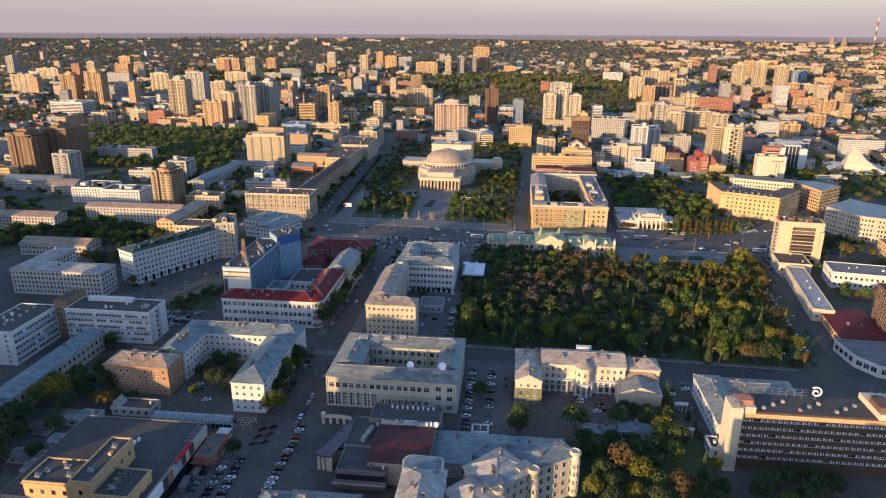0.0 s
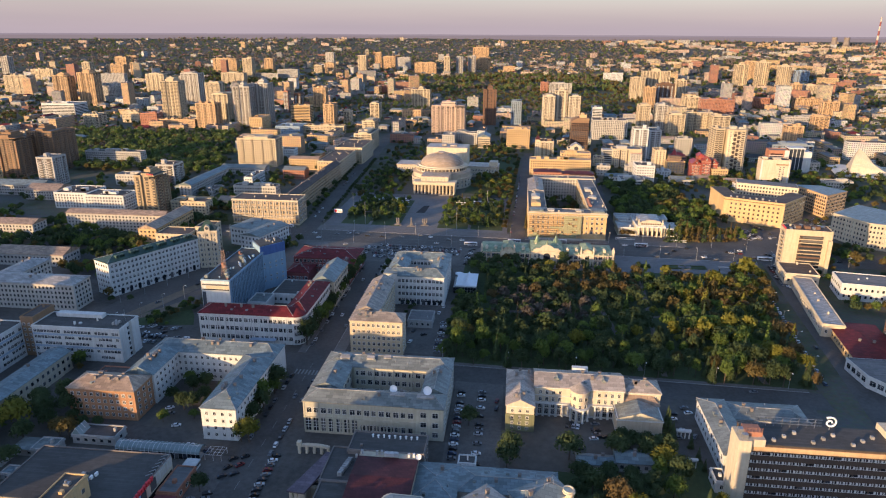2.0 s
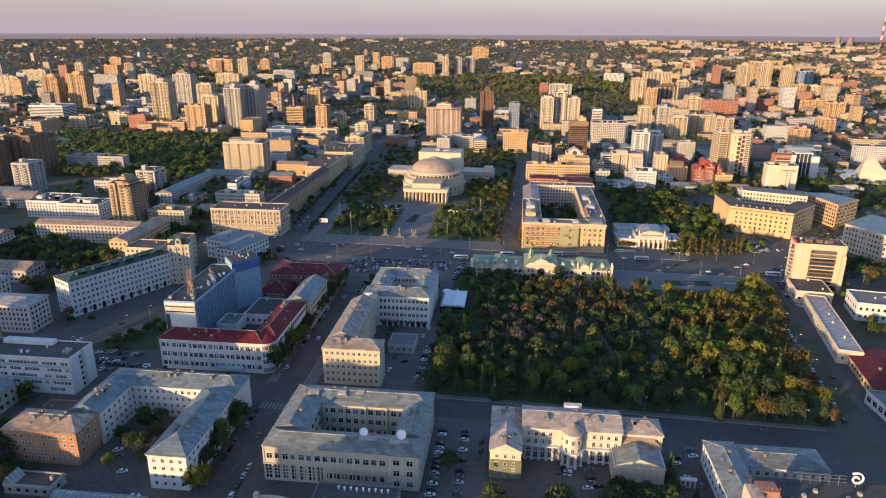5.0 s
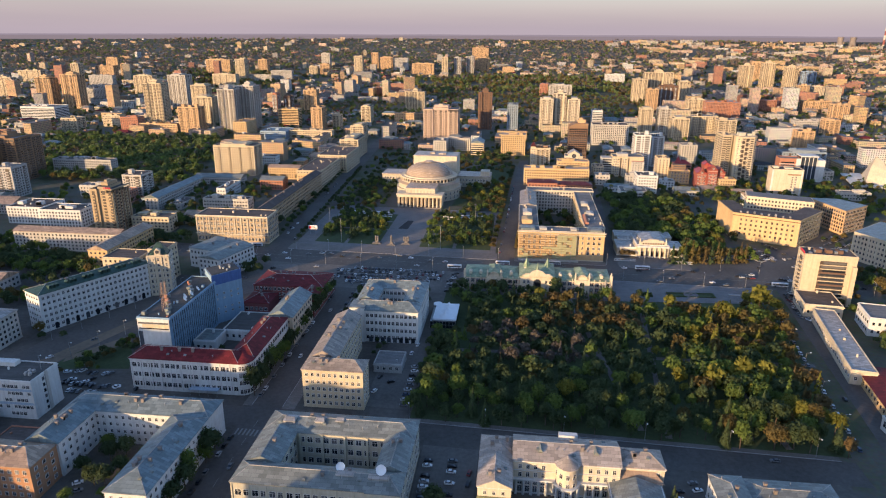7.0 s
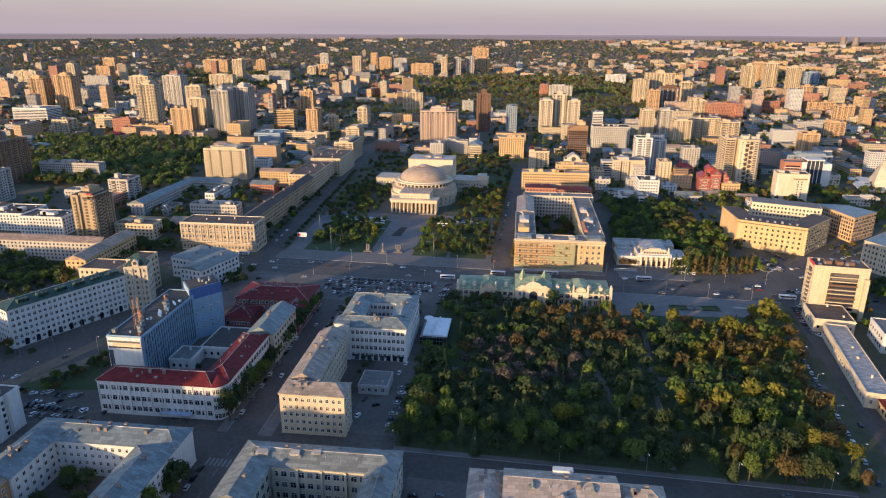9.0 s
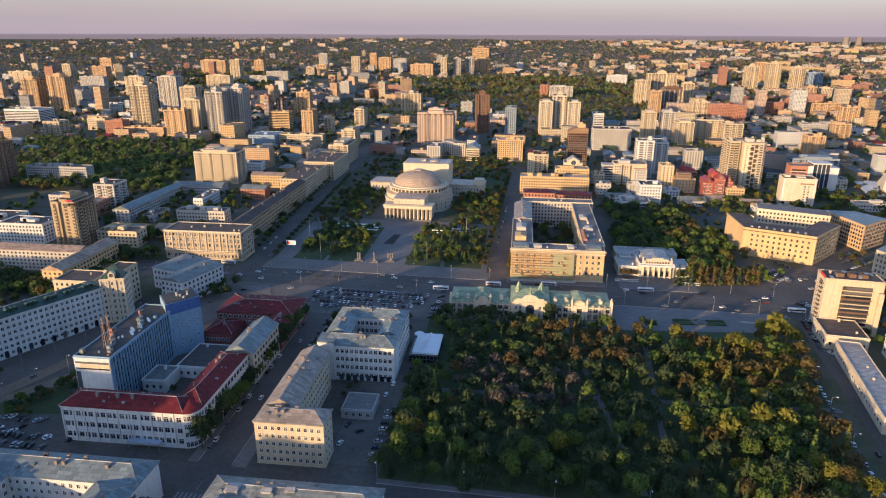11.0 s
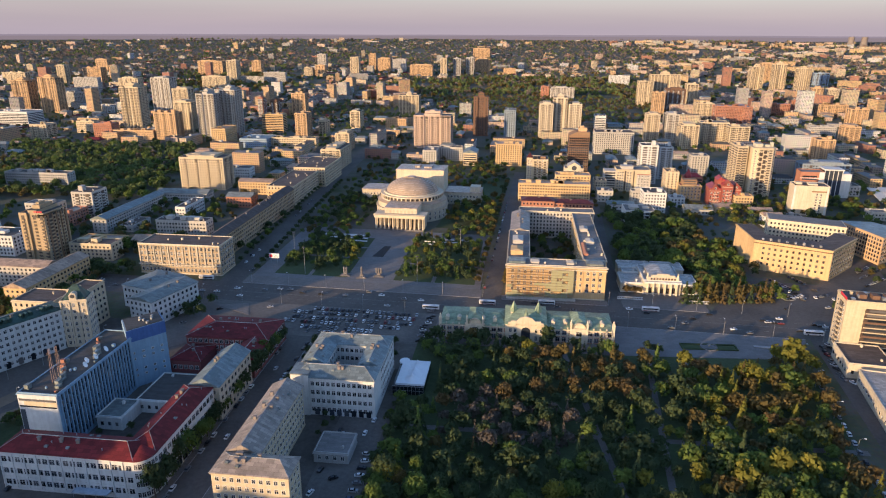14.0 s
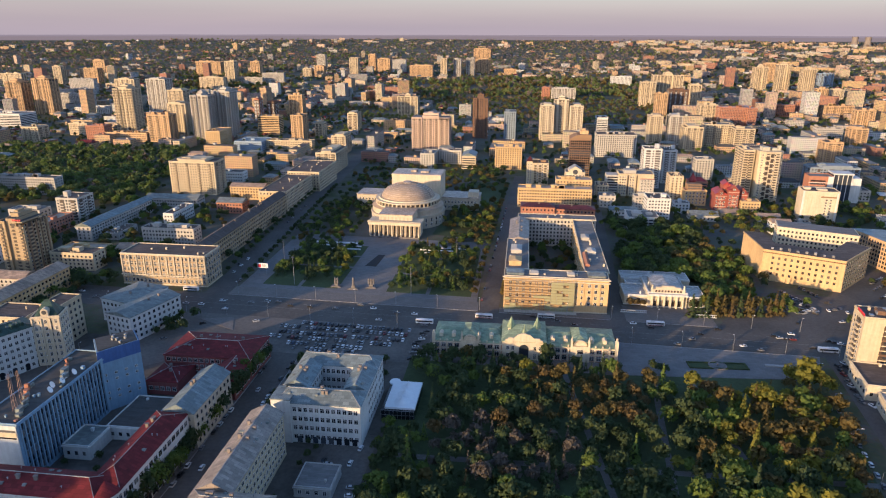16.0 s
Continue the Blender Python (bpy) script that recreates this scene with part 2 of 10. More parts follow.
for _k, _w, _h, _lo, _hi in (("bitumen", 9.0, 1.1, 0.86, 1.12), ("bitumen_pale", 9.0, 1.1, 0.8, 1.15), ("felt_brown", 7.0, 1.1, 0.75, 1.2), ("paving", 2.4, 1.2, 0.88, 1.08), ("paving_light", 4.0, 2.0, 0.88, 1.08)):
    sheets(_k, _w, _h, _lo, _hi, 0.75)
M = MATS

# ---------------------------------------------------------------- mesh tools


# The town is drawn on a street plan whose blocks stand square to x and y. The plan is
# stretched (DEPTH), lowered (HEIGHT) and sheared (SKEW) to fit the camera's view.
DEPTH, HEIGHT, SKEW = 1.178, 0.9785, -0.0448
FAR_FROM, FAR_TIGHT = 2600.0, 0.69


def site(x, y):
    """From the plan to scene metres, fitted to the camera's view; the outer suburbs are drawn in closer."""
    gx, gy = x, SKEW * x + DEPTH * y
    r = math.hypot(gx, gy)
    if r > FAR_FROM:
        k = (FAR_FROM + (r - FAR_FROM) * FAR_TIGHT) / r
        return gx * k, gy * k
    return gx, gy


def far_scale(x, y):
    """How much smaller a thing stands in the drawn-in suburbs."""
    gx, gy = x, SKEW * x + DEPTH * y
    return math.hypot(*site(x, y)) / max(1.0, math.hypot(gx, gy))


# Far ground is raised so that its edge meets the camera's horizon.
def rise(r):
    return 150.0 * max(0.0, (r - 1770.0) / 3030.0) ** 1.6


def ground_height(x, y):
    """The ground's height at a place of the plan."""
    return rise(math.hypot(*site(x, y)))


class Form:
    """Gathers faces for one mesh."""

    def __init__(self):
        self.v, self.f, self.m = [], [], []

    def face(self, pts, mat=0):
        i = len(self.v)
        self.v += [tuple(p) for p in pts]
        self.f.append(tuple(range(i, i + len(pts))))
        self.m.append(mat)

    def box(self, x0, y0, z0, x1, y1, z1, mat=0, bottom=False):
        i = len(self.v)
        self.v += [(x0, y0, z0), (x1, y0, z0), (x1, y1, z0), (x0, y1, z0), (x0, y0, z1), (x1, y0, z1), (x1, y1, z1), (x0, y1, z1)]
        fs = [(0, 1, 5, 4), (1, 2, 6, 5), (2, 3, 7, 6), (3, 0, 4, 7), (4, 5, 6, 7)] + ([(3, 2, 1, 0)] if bottom else [])
        self.f += [tuple(i + k for k in q) for q in fs]
        self.m += [mat] * len(fs)

    def prism(self, pts, z0, z1, mat=0, top=True, top_mat=None):
        i, n = len(self.v), len(pts)
        self.v += [(x, y, z0) for x, y in pts] + [(x, y, z1) for x, y in pts]
        for k in range(n):
            j = (k + 1) % n
            self.f.append((i + k, i + j, i + n + j, i + n + k))
            self.m.append(mat)
        if top:
            self.f.append(tuple(range(i + n, i + 2 * n)))
            self.m.append(mat if top_mat is None else top_mat)

    def rod(self, p, q, r, n=6, r2=None, mat=0):
        p, q = Vector(p), Vector(q)
        d = (q - p).normalized()
        a = d.orthogonal().normalized()
        b = d.cross(a)
        i = len(self.v)
        r2 = r if r2 is None else r2
        for c, rr in ((p, r), (q, r2)):
            self.v += [tuple(c + (a * math.cos(6.2832 * k / n) + b * math.sin(6.2832 * k / n)) * rr) for k in range(n)]
        for k in range(n):
            j = (k + 1) % n
            self.f.append((i + k, i + j, i + n + j, i + n + k))
            self.m.append(mat)
        self.f += [tuple(range(i + n, i + 2 * n)), tuple(range(i + n - 1, i - 1, -1))]
        self.m += [mat, mat]

    def lathe(self, rings, n=48, cx=0.0, cy=0.0, mat=0, a0=0.0, a1=6.283185, cap=True):
        """rings: (radius, z) from below upwards."""
        i, full = len(self.v), a1 - a0 > 6.28
        cols = n if full else n + 1
        for r, z in rings:
            self.v += [(cx + r * math.cos(a0 + (a1 - a0) * k / n), cy + r * math.sin(a0 + (a1 - a0) * k / n), z) for k in range(cols)]
        for j in range(len(rings) - 1):
            for k in range(n):
                k2 = (k + 1) % cols
                self.f.append((i + j * cols + k, i + j * cols + k2, i + (j + 1) * cols + k2, i + (j + 1) * cols + k))
                self.m.append(mat)
        if cap and rings[-1][0] > 0.01:
            self.f.append(tuple(i + (len(rings) - 1) * cols + k for k in range(cols)))
            self.m.append(mat)

    def hip(self, x0, y0, x1, y1, z, rise, over=0.6, hip=1.0, mat=0, gable_mat=None):
        """A hipped (hip 1) or gabled (hip 0) roof with an eave of some thickness."""
        x0, y0, x1, y1 = x0 - over, y0 - over, x1 + over, y1 + over
        w, d = x1 - x0, y1 - y0
        i = len(self.v)
        t = 0.25
        if w >= d:
            e = hip * d / 2
            a, b = (x0 + e, (y0 + y1) / 2, z + t + rise), (x1 - e, (y0 + y1) / 2, z + t + rise)
            tops = [(0, 1, 5, 4), (1, 2, 5), (2, 3, 4, 5), (3, 0, 4)]
        else:
            e = hip * w / 2
            a, b = ((x0 + x1) / 2, y0 + e, z + t + rise), ((x0 + x1) / 2, y1 - e, z + t + rise)
            tops = [(0, 1, 4), (1, 2, 5, 4), (2, 3, 5), (3, 0, 4, 5)]
        self.v += [(x0, y0, z + t), (x1, y0, z + t), (x1, y1, z + t), (x0, y1, z + t), a, b, (x0, y0, z), (x1, y0, z), (x1, y1, z), (x0, y1, z)]
        sides = [(6, 7, 1, 0), (7, 8, 2, 1), (8, 9, 3, 2), (9, 6, 0, 3), (9, 8, 7, 6)]
        for q in tops:
            self.f.append(tuple(i + k for k in q))
            self.m.append(gable_mat if gable_mat is not None and len(q) == 3 and hip == 0 else mat)
        self.f += [tuple(i + k for k in q) for q in sides]
        self.m += [mat] * 5

    def mesh(self, name, *mats):
        me = bpy.data.meshes.new(name)
        me.from_pydata(self.v, [], self.f)
        for m in mats:
            me.materials.append(m)
        if len(mats) > 1:
            me.polygons.foreach_set("material_index", self.m)
        return me


def part(name, form, mats, parent=None, label="", at=None):
    """One mesh object, under a thing or a part."""
    me = form if isinstance(form, bpy.types.Mesh) else form.mesh(name, *(mats if isinstance(mats, (list, tuple)) else [mats]))
    ob = new(name, me)
    ob.parent = parent
    if at is not None:
        ob.matrix_basis = at
    return tagged(ob, label)


def root(name, label, category, x=0.0, y=0.0, z=0.0, rot=0.0, group="", kind="", anchor=None, built=False):
    """A thing's base, at a place of the plan. What is built takes on the plan's depth; anchor is the plan point that it is tied to."""
    ob = new(name)
    ax, ay = anchor or (x, y)
    gx, gy = site(ax, ay)
    if built:
        c, s = math.cos(radians(rot)), math.sin(radians(rot))
        wide, q = math.hypot(c, DEPTH * s), far_scale(ax, ay)
        ob.matrix_basis = pose(gx + (x - ax), gy + DEPTH * (y - ay), z * HEIGHT, 0, 0, math.degrees(math.atan2(DEPTH * s, c)))
        ob.scale = (wide * q, DEPTH / wide * q, HEIGHT * q)
    else:
        ob.matrix_basis = pose(gx, gy, z * HEIGHT, 0, 0, rot)
    return tagged(ob, label, category, group, kind)


def smooth(ob):
    ob.data.polygons.foreach_set("use_smooth", [True] * len(ob.data.polygons))
    return ob


# ---------------------------------------------------------------- houses
WINDOW_MESHES = {}


def window_mesh(w, h, frame="window_white"):
    """A framed window with a recessed, divided pane; faces -y, base centre at the origin."""
    key = (round(w, 1), round(h, 1), frame)
    if key not in WINDOW_MESHES:
        f, b, d = Form(), 0.12, 0.10
        a = w / 2
        o = [(-a - b, 0 - b), (a + b, 0 - b), (a + b, h + b), (-a - b, h + b)]
        q = [(-a, 0), (a, 0), (a, h), (-a, h)]
        for k in range(4):
            j = (k + 1) % 4
            f.face([(o[k][0], -d, o[k][1]), (o[j][0], -d, o[j][1]), (q[j][0], -d, q[j][1]), (q[k][0], -d, q[k][1])])
            f.face([(o[k][0], 0.02, o[k][1]), (o[j][0], 0.02, o[j][1]), (o[j][0], -d, o[j][1]), (o[k][0], -d, o[k][1])])
            f.face([(q[k][0], -d, q[k][1]), (q[j][0], -d, q[j][1]), (q[j][0], -0.01, q[j][1]), (q[k][0], -0.01, q[k][1])])
        f.face([(q[0][0], -0.02, q[0][1]), (q[1][0], -0.02, q[1][1]), (q[2][0], -0.02, q[2][1]), (q[3][0], -0.02, q[3][1])], 1)
        f.face([(-0.05, -0.06, 0), (0.05, -0.06, 0), (0.05, -0.06, h), (-0.05, -0.06, h)])
        f.face([(-a, -0.06, h * 0.68), (a, -0.06, h * 0.68), (a, -0.06, h * 0.68 + 0.09), (-a, -0.06, h * 0.68 + 0.09)])
        WINDOW_MESHES[key] = f.mesh("window", M[frame], M["glazing"])
    return WINDOW_MESHES[key]


def facade(owner, ax, ay, bx, by, z0, z1, storey=3.3, bay=3.2, ww=1.5, wh=1.8, near=False, rows_form=None, margin=0.8, sill=0.95, frame="window_white", skip=()):
    """Rows of windows on the wall from a to b (outward is to the right of a>b)."""
    L = math.hypot(bx - ax, by - ay)
    if L < 3:
        return
    dx, dy = (bx - ax) / L, (by - ay) / L
    nx, ny = dy, -dx
    ang = math.degrees(math.atan2(dy, dx))
    floors = max(1, int((z1 - z0 - 0.5) / storey))
    sh = (z1 - z0 - 0.3) / floors
    n = max(1, int((L - 2 * margin) / bay))
    step = (L - 2 * margin) / n
    for i in range(floors):
        for k in range(n):
            if (i, k) in skip:
                continue
            s = margin + (k + 0.5) * step
            cx, cy, z = ax + dx * s, ay + dy * s, z0 + i * sh + sill * sh / 3.3
            h = min(wh, sh * 0.62)
            if near:
                part("window", window_mesh(ww, h, frame), None, owner, at=pose(cx, cy, z, 0, 0, ang))
            else:
                f, a, d = rows_form, ww / 2, 0.09
                p = [(cx - dx * a, cy - dy * a), (cx + dx * a, cy + dy * a)]
                q = [(x + nx * d, y + ny * d) for x, y in p]
                f.face([(*q[0], z), (*q[1], z), (*q[1], z + h), (*q[0], z + h)], 0)
                f.face([(*q[0], z + h), (*q[1], z + h), (*p[1], z + h), (*p[0], z + h)], 1)
                f.face([(*p[0], z), (*q[0], z), (*q[0], z + h), (*p[0], z + h)], 1)
                f.face([(*q[1], z), (*p[1], z), (*p[1], z + h), (*q[1], z + h)], 1)


def wings_house(name, label, wings, wall="cream", roof="metal_grey", x=0.0, y=0.0, rot=0.0, storey=3.6, bay=3.4, ww=1.5, wh=2.0, near=True, rise=2.4, frame="window_white", sides="", cornice="", chimneys=2, category="building", plinth=0.9, anchor=None):
    """A house of butting wings. Each wing: (x0, y0, x1, y1, height, roof shape, faces with windows)."""
    if anchor is None:
        anchor = (x, y) if x or y else ((min(w[0] for w in wings) + max(w[2] for w in wings)) / 2, (min(w[1] for w in wings) + max(w[3] for w in wings)) / 2)
    r = root(name, label, category, x, y, 0, rot, anchor=anchor, built=True)
    rows = Form()
    rng = random.Random(name + label)
    chim = Form()
    chim.box(-0.65, -0.4, -1.5, 0.65, 0.4, 1.5)
    chim.box(-0.8, -0.55, 1.5, 0.8, 0.55, 1.75)
    if "hatch" not in WINDOW_MESHES:
        g = Form()
        g.box(-0.6, -0.6, -0.3, 0.6, 0.6, 0.5)
        g.hip(-0.6, -0.6, 0.6, 0.6, 0.5, 0.4, 0.1, 0.0)
        WINDOW_MESHES["hatch"] = g.mesh("roof_hatch", M["metal_grey"])
        g = Form()
        g.lathe([(0.16, -0.3), (0.16, 1.3), (0.3, 1.35), (0.0, 1.7)], 8)
        WINDOW_MESHES["vent"] = g.mesh("vent_pipe", M["steel"])
    hatch_me, vent_me = WINDOW_MESHES["hatch"], WINDOW_MESHES["vent"]
    chim_me = chim.mesh("chimney", M["wall_chimney"])
    for (x0, y0, x1, y1, h, shape, faces) in wings:
        wf, rf, cf = Form(), Form(), Form()
        wf.box(x0, y0, 0, x1, y1, h)
        cf.box(x0 - 0.12, y0 - 0.12, 0, x1 + 0.12, y1 + 0.12, plinth)
        cf.box(x0 - 0.35, y0 - 0.35, h - 0.55, x1 + 0.35, y1 + 0.35, h - 0.02)
        for fl in range(1, int((h - 1) / storey), 2):
            z = plinth + fl * (h - 1.5 - plinth) / max(1, int((h - 1.5 - plinth) / storey)) - 0.12
            if near and z < h - 2:
                cf.box(x0 - 0.08, y0 - 0.08, z, x1 + 0.08, y1 + 0.08, z + 0.22)
        if shape == "flat":
            for a in ((x0, y0, x1, y0 + 0.4), (x0, y1 - 0.4, x1, y1), (x0, y0 + 0.4, x0 + 0.4, y1 - 0.4), (x1 - 0.4, y0 + 0.4, x1, y1 - 0.4)):
                cf.box(a[0], a[1], h, a[2], a[3], h + 0.7)
            rf.box(x0 + 0.4, y0 + 0.4, h - 0.1, x1 - 0.4, y1 - 0.4, h + 0.12)
            for _ in range(max(1, int((x1 - x0) * (y1 - y0) / 260))):
                cx, cy = rng.uniform(x0 + 2, x1 - 3), rng.uniform(y0 + 2, max(y0 + 2.1, y1 - 3))
                s = rng.uniform(0.6, 1.6)
                cf.box(cx, cy, h + 0.1, cx + s, cy + s, h + rng.uniform(0.9, 2.2))
        else:
            rr = min(rise, min(x1 - x0, y1 - y0) * 0.3)
            rf.hip(x0, y0, x1, y1, h, rr, 0.55, {"hip": 1.0, "gable": 0.0}[shape])
            if near:
                e = min(x1 - x0, y1 - y0) / 2 if shape == "hip" else 0.0
                mx, my, cap = (x0 + x1) / 2, (y0 + y1) / 2, Form()
                a, b = ((x0 + e, my), (x1 - e, my)) if x1 - x0 >= y1 - y0 else ((mx, y0 + e), (mx, y1 - e))
                if math.hypot(b[0] - a[0], b[1] - a[1]) > 2:
                    cap.rod((*a, h + rr + 0.27), (*b, h + rr + 0.27), 0.2, 5)
                if shape == "hip":
                    for cx, cy, q in ((x0, y0, a), (x1, y1, b), (x0, y1, a if x1 - x0 >= y1 - y0 else b), (x1, y0, b if x1 - x0 >= y1 - y0 else a)):
                        ox, oy = (-0.55 if cx == x0 else 0.55), (-0.55 if cy == y0 else 0.55)
                        cap.rod((cx + ox, cy + oy, h + 0.28), (*q, h + rr + 0.27), 0.14, 4)
                if cap.f:
                    part("ridge_cap", cap, M["metal_pale"], r)
            for _ in range(chimneys):
                t = rng.uniform(0.2, 0.8)
                if x1 - x0 > y1 - y0:
                    p = (x0 + (x1 - x0) * t, y0 + (y1 - y0) * rng.choice((0.35, 0.62)))
                else:
                    p = (x0 + (x1 - x0) * rng.choice((0.35, 0.62)), y0 + (y1 - y0) * t)
                part("chimney", chim_me, None, r, at=pose(p[0], p[1], h + rr * 0.8, 0, 0, 0))
            for _ in range(int((x1 - x0) * (y1 - y0) / 85) if near else 0):
                u, v = rng.uniform(0.08, 0.92), rng.choice((0.2, 0.3, 0.7, 0.8))
                lx, ly = (u, v) if x1 - x0 > y1 - y0 else (v, u)
                zz = h + 0.25 + rr * (1 - abs(v - 0.5) * 2) * 0.9
                k = rng.random()
                part("roof_hatch" if k < 0.45 else "vent_pipe", hatch_me if k < 0.45 else vent_me, None, r, at=pose(x0 + (x1 - x0) * lx, y0 + (y1 - y0) * ly, zz - 0.2))
        for c in faces:
            a, b = {"F": ((x0, y0), (x1, y0)), "R": ((x1, y0), (x1, y1)), "L": ((x0, y1), (x0, y0)), "B": ((x1, y1), (x0, y1))}[c]
            facade(r, *a, *b, plinth, h - 0.6, storey, bay, ww, wh, near, rows, frame=frame)
        part("wall", wf, M["wall_" + wall], r)
        part("roof", rf, M[roof], r)
        part("trim", cf, M["wall_" + (cornice or wall)], r)
    if rows.f:
        tagged(part("glazing_rest", rows, [M["glazing"], M["window_white"]], r), kind="stuff")
    return r


TOWER_LABELS = {
    "sand": "tan-brown apartment tower with balconies and a roof sign",
    "cream": "cream-coloured plastered city building catching evening sun", "pale": "pale grey panel city building in the distance",
    "white": "white plastered city building among trees", "ivory": "tall ivory apartment building with vertical bays",
    "grey": "grey concrete panel building in shade", "ochre": "ochre plastered building with regular windows",
    "orange": "orange brick apartment building lit by low sun", "brick": "red-brown brick building with pale windows", "redbrick": "dark red brick house with red roofs",
    "brown": "dark brown clad high-rise building", "pink": "pinkish panel apartment tower behind the theatre", "umber": "brown brick apartment tower with dark loggias", "blue": "low blue-clad building among trees",
    "glass": "glazed grey-blue office building"}


def block(name, x, y, w, d, h, wall, shape, rot=0.0):
    """A city building further off, from its front left corner: walls, roof, window rows, loggias, balconies, roof huts."""
    w, d = max(w, 7.0), max(d, 7.0)
    z0 = ground_height(x, y)
    rng = random.Random("%d %d" % (x, y))
    r = root(name, TOWER_LABELS[wall], "building", x, y, z0 / HEIGHT, rot, built=True)
    wf, rf, rows, bal, cap, log = Form(), Form(), Form(), Form(), Form(), Form()
    far = math.hypot(x, y) > 1500
    flats = "apartment" in name and h > 20
    if shape == "tower" and w > 13:
        # a stepped plan with a recessed middle and corner bays
        a = w * rng.choice((0.28, 0.32, 0.36))
        lift = rng.uniform(2.5, 4.5)
        wf.box(0, 0, -2, a, d, h)
        wf.box(a, 1.6, -2, w - a, d - 1.0, h + lift)
        wf.box(w - a, 0, -2, w, d, h - rng.choice((0, 0, 3)))
        fronts = [(0, 0, a, 0), (a, 1.6, w - a, 1.6), (w - a, 0, w, 0)]
        cap.box(a + 0.6, d * 0.25, h + lift, w - a - 0.6, d * 0.8, h + lift + 3.2)
        cap.box(w * 0.42, d * 0.35, h + lift + 3.2, w * 0.55, d * 0.6, h + lift + 5.0)
        for q in ((0, 0, a, 0.4), (w - a, 0, w, 0.4), (0, 0.4, 0.4, d), (w - 0.4, 0.4, w, d)):
            cap.box(q[0], q[1], h - 0.1, q[2], q[3], h + 1.0)
        rf.box(0.4, 0.4, h, a - 0.01, d - 0.3, h + 0.15)
        rf.box(w - a + 0.01, 0.4, h - 0.02, w - 0.4, d - 0.3, h + 0.15)
        rf.box(a + 0.1, 1.8, h + lift, w - a - 0.1, d - 1.2, h + lift + 0.15)
    else:
        wf.box(0, 0, -2, w, d, h)
        fronts = [(0, 0, w, 0)]
    if shape in ("gable", "hip"):
        rf.hip(0, 0, w, d, h, min(w, d) * 0.22, 0.6, 0.0 if shape == "gable" else 1.0, 0)
    elif shape != "tower" or w <= 13:
        for q in ((0, 0, w, 0.4), (0, d - 0.4, w, d), (0, 0.4, 0.4, d - 0.4), (w - 0.4, 0.4, w, d - 0.4)):
            cap.box(q[0], q[1], h, q[2], q[3], h + 0.9)
        rf.box(0.4, 0.4, h - 0.1, w - 0.4, d - 0.4, h + 0.12)
        if flats and rng.random() < 0.55:                       # a set-back top storey
            a, b = rng.uniform(0.08, 0.3) * w, rng.uniform(0.6, 0.92) * w
            cap.box(a, 1.5, h, b, d - 1.5, h + 3.0)
        for _ in range(max(1, int(w / 12))):
            cx = rng.uniform(0.1, 0.75) * w
            cap.box(cx, d * 0.3, h, cx + min(6, w * 0.2), d * 0.3 + min(5, d * 0.4), h + rng.uniform(2.4, 5.5 if flats else 3.6))
        for _ in range(5):
            cx, cy = rng.uniform(0.05, 0.9) * w, rng.uniform(0.05, 0.85) * d
            cap.box(cx, cy, h, cx + 0.9, cy + 0.9, h + rng.uniform(0.8, 2.0))
    office = name.startswith("office")
    bay, ww, wh = (3.2, 1.6, 1.8) if office else (rng.choice((2.9, 3.1, 3.4)), 1.6, 1.65)
    if far:
        bay, ww, wh = bay * 1.3, ww * 1.25, wh * 1.1
    sides = [(w, 0, w, d)] if x + w / 2 < 25 else [(0, d, 0, 0)]
    band = office and rng.random() < 0.45
    for q in fronts + sides:
        L = math.hypot(q[2] - q[0], q[3] - q[1])
        if L < 3:
            continue
        dx, dy = (q[2] - q[0]) / L, (q[3] - q[1]) / L
        nx, ny = dy, -dx
        spots = []
        if flats:
            n = 1 if L < 11 else 2 if L < 26 else 3 if L < 45 else 4
            ph = rng.uniform(-0.05, 0.05)
            spots = [(k + 0.5) / n + ph for k in range(n)] if n > 1 else [rng.choice((0.3, 0.5, 0.7))]
            lw = rng.choice((2.6, 3.4, 4.2))
            for s in spots:
                p = [(q[0] + dx * (L * s + e), q[1] + dy * (L * s + e)) for e in (-lw / 2, lw / 2)]
                o = [(px + nx * 0.16, py + ny * 0.16) for px, py in p]
                o2 = [(px + nx * 1.0, py + ny * 1.0) for px, py in p]
                # a dark panel proud of the wall paints the loggia's shade
                log.prism([o[0], o[1], p[1], p[0]], 3.0, h - 1.2)
                for i in range(1, int((h - 1) / 3.0)):
                    bal.prism([o2[0], o2[1], p[1], p[0]], i * 3.0 + 0.1, i * 3.0 + 1.2)
        if band:
            for i in range(int((h - 1.5) / 3.3)):
                p = [(q[0] + dx * e, q[1] + dy * e) for e in (0.8, L - 0.8)]
                o = [(px + nx * 0.1, py + ny * 0.1) for px, py in p]
                rows.face([(*o[0], 1.4 + i * 3.3), (*o[1], 1.4 + i * 3.3), (*o[1], 3.1 + i * 3.3), (*o[0], 3.1 + i * 3.3)], 0)
        else:
            facade(r, *q, 0.8, h - 0.6, 3.0, bay, ww, wh, False, rows)
    part("wall", wf, M["wall_" + wall], r)
    roof_mat = {"brick": "metal_grey", "redbrick": "metal_red", "ochre": "metal_rust", "blue": "metal_blue"}.get(wall, rng.choice(("bitumen", "bitumen_pale", "felt_brown")) if shape not in ("gable", "hip") else rng.choice(("metal_grey", "metal_rust", "metal_blue")))
    if rf.f:
        part("roof", rf, M[roof_mat], r)
    if cap.f:
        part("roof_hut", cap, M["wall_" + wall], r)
    if rows.f:
        tagged(part("glazing_rest", rows, [M["glazing"], M["window_white"]], r), kind="stuff")
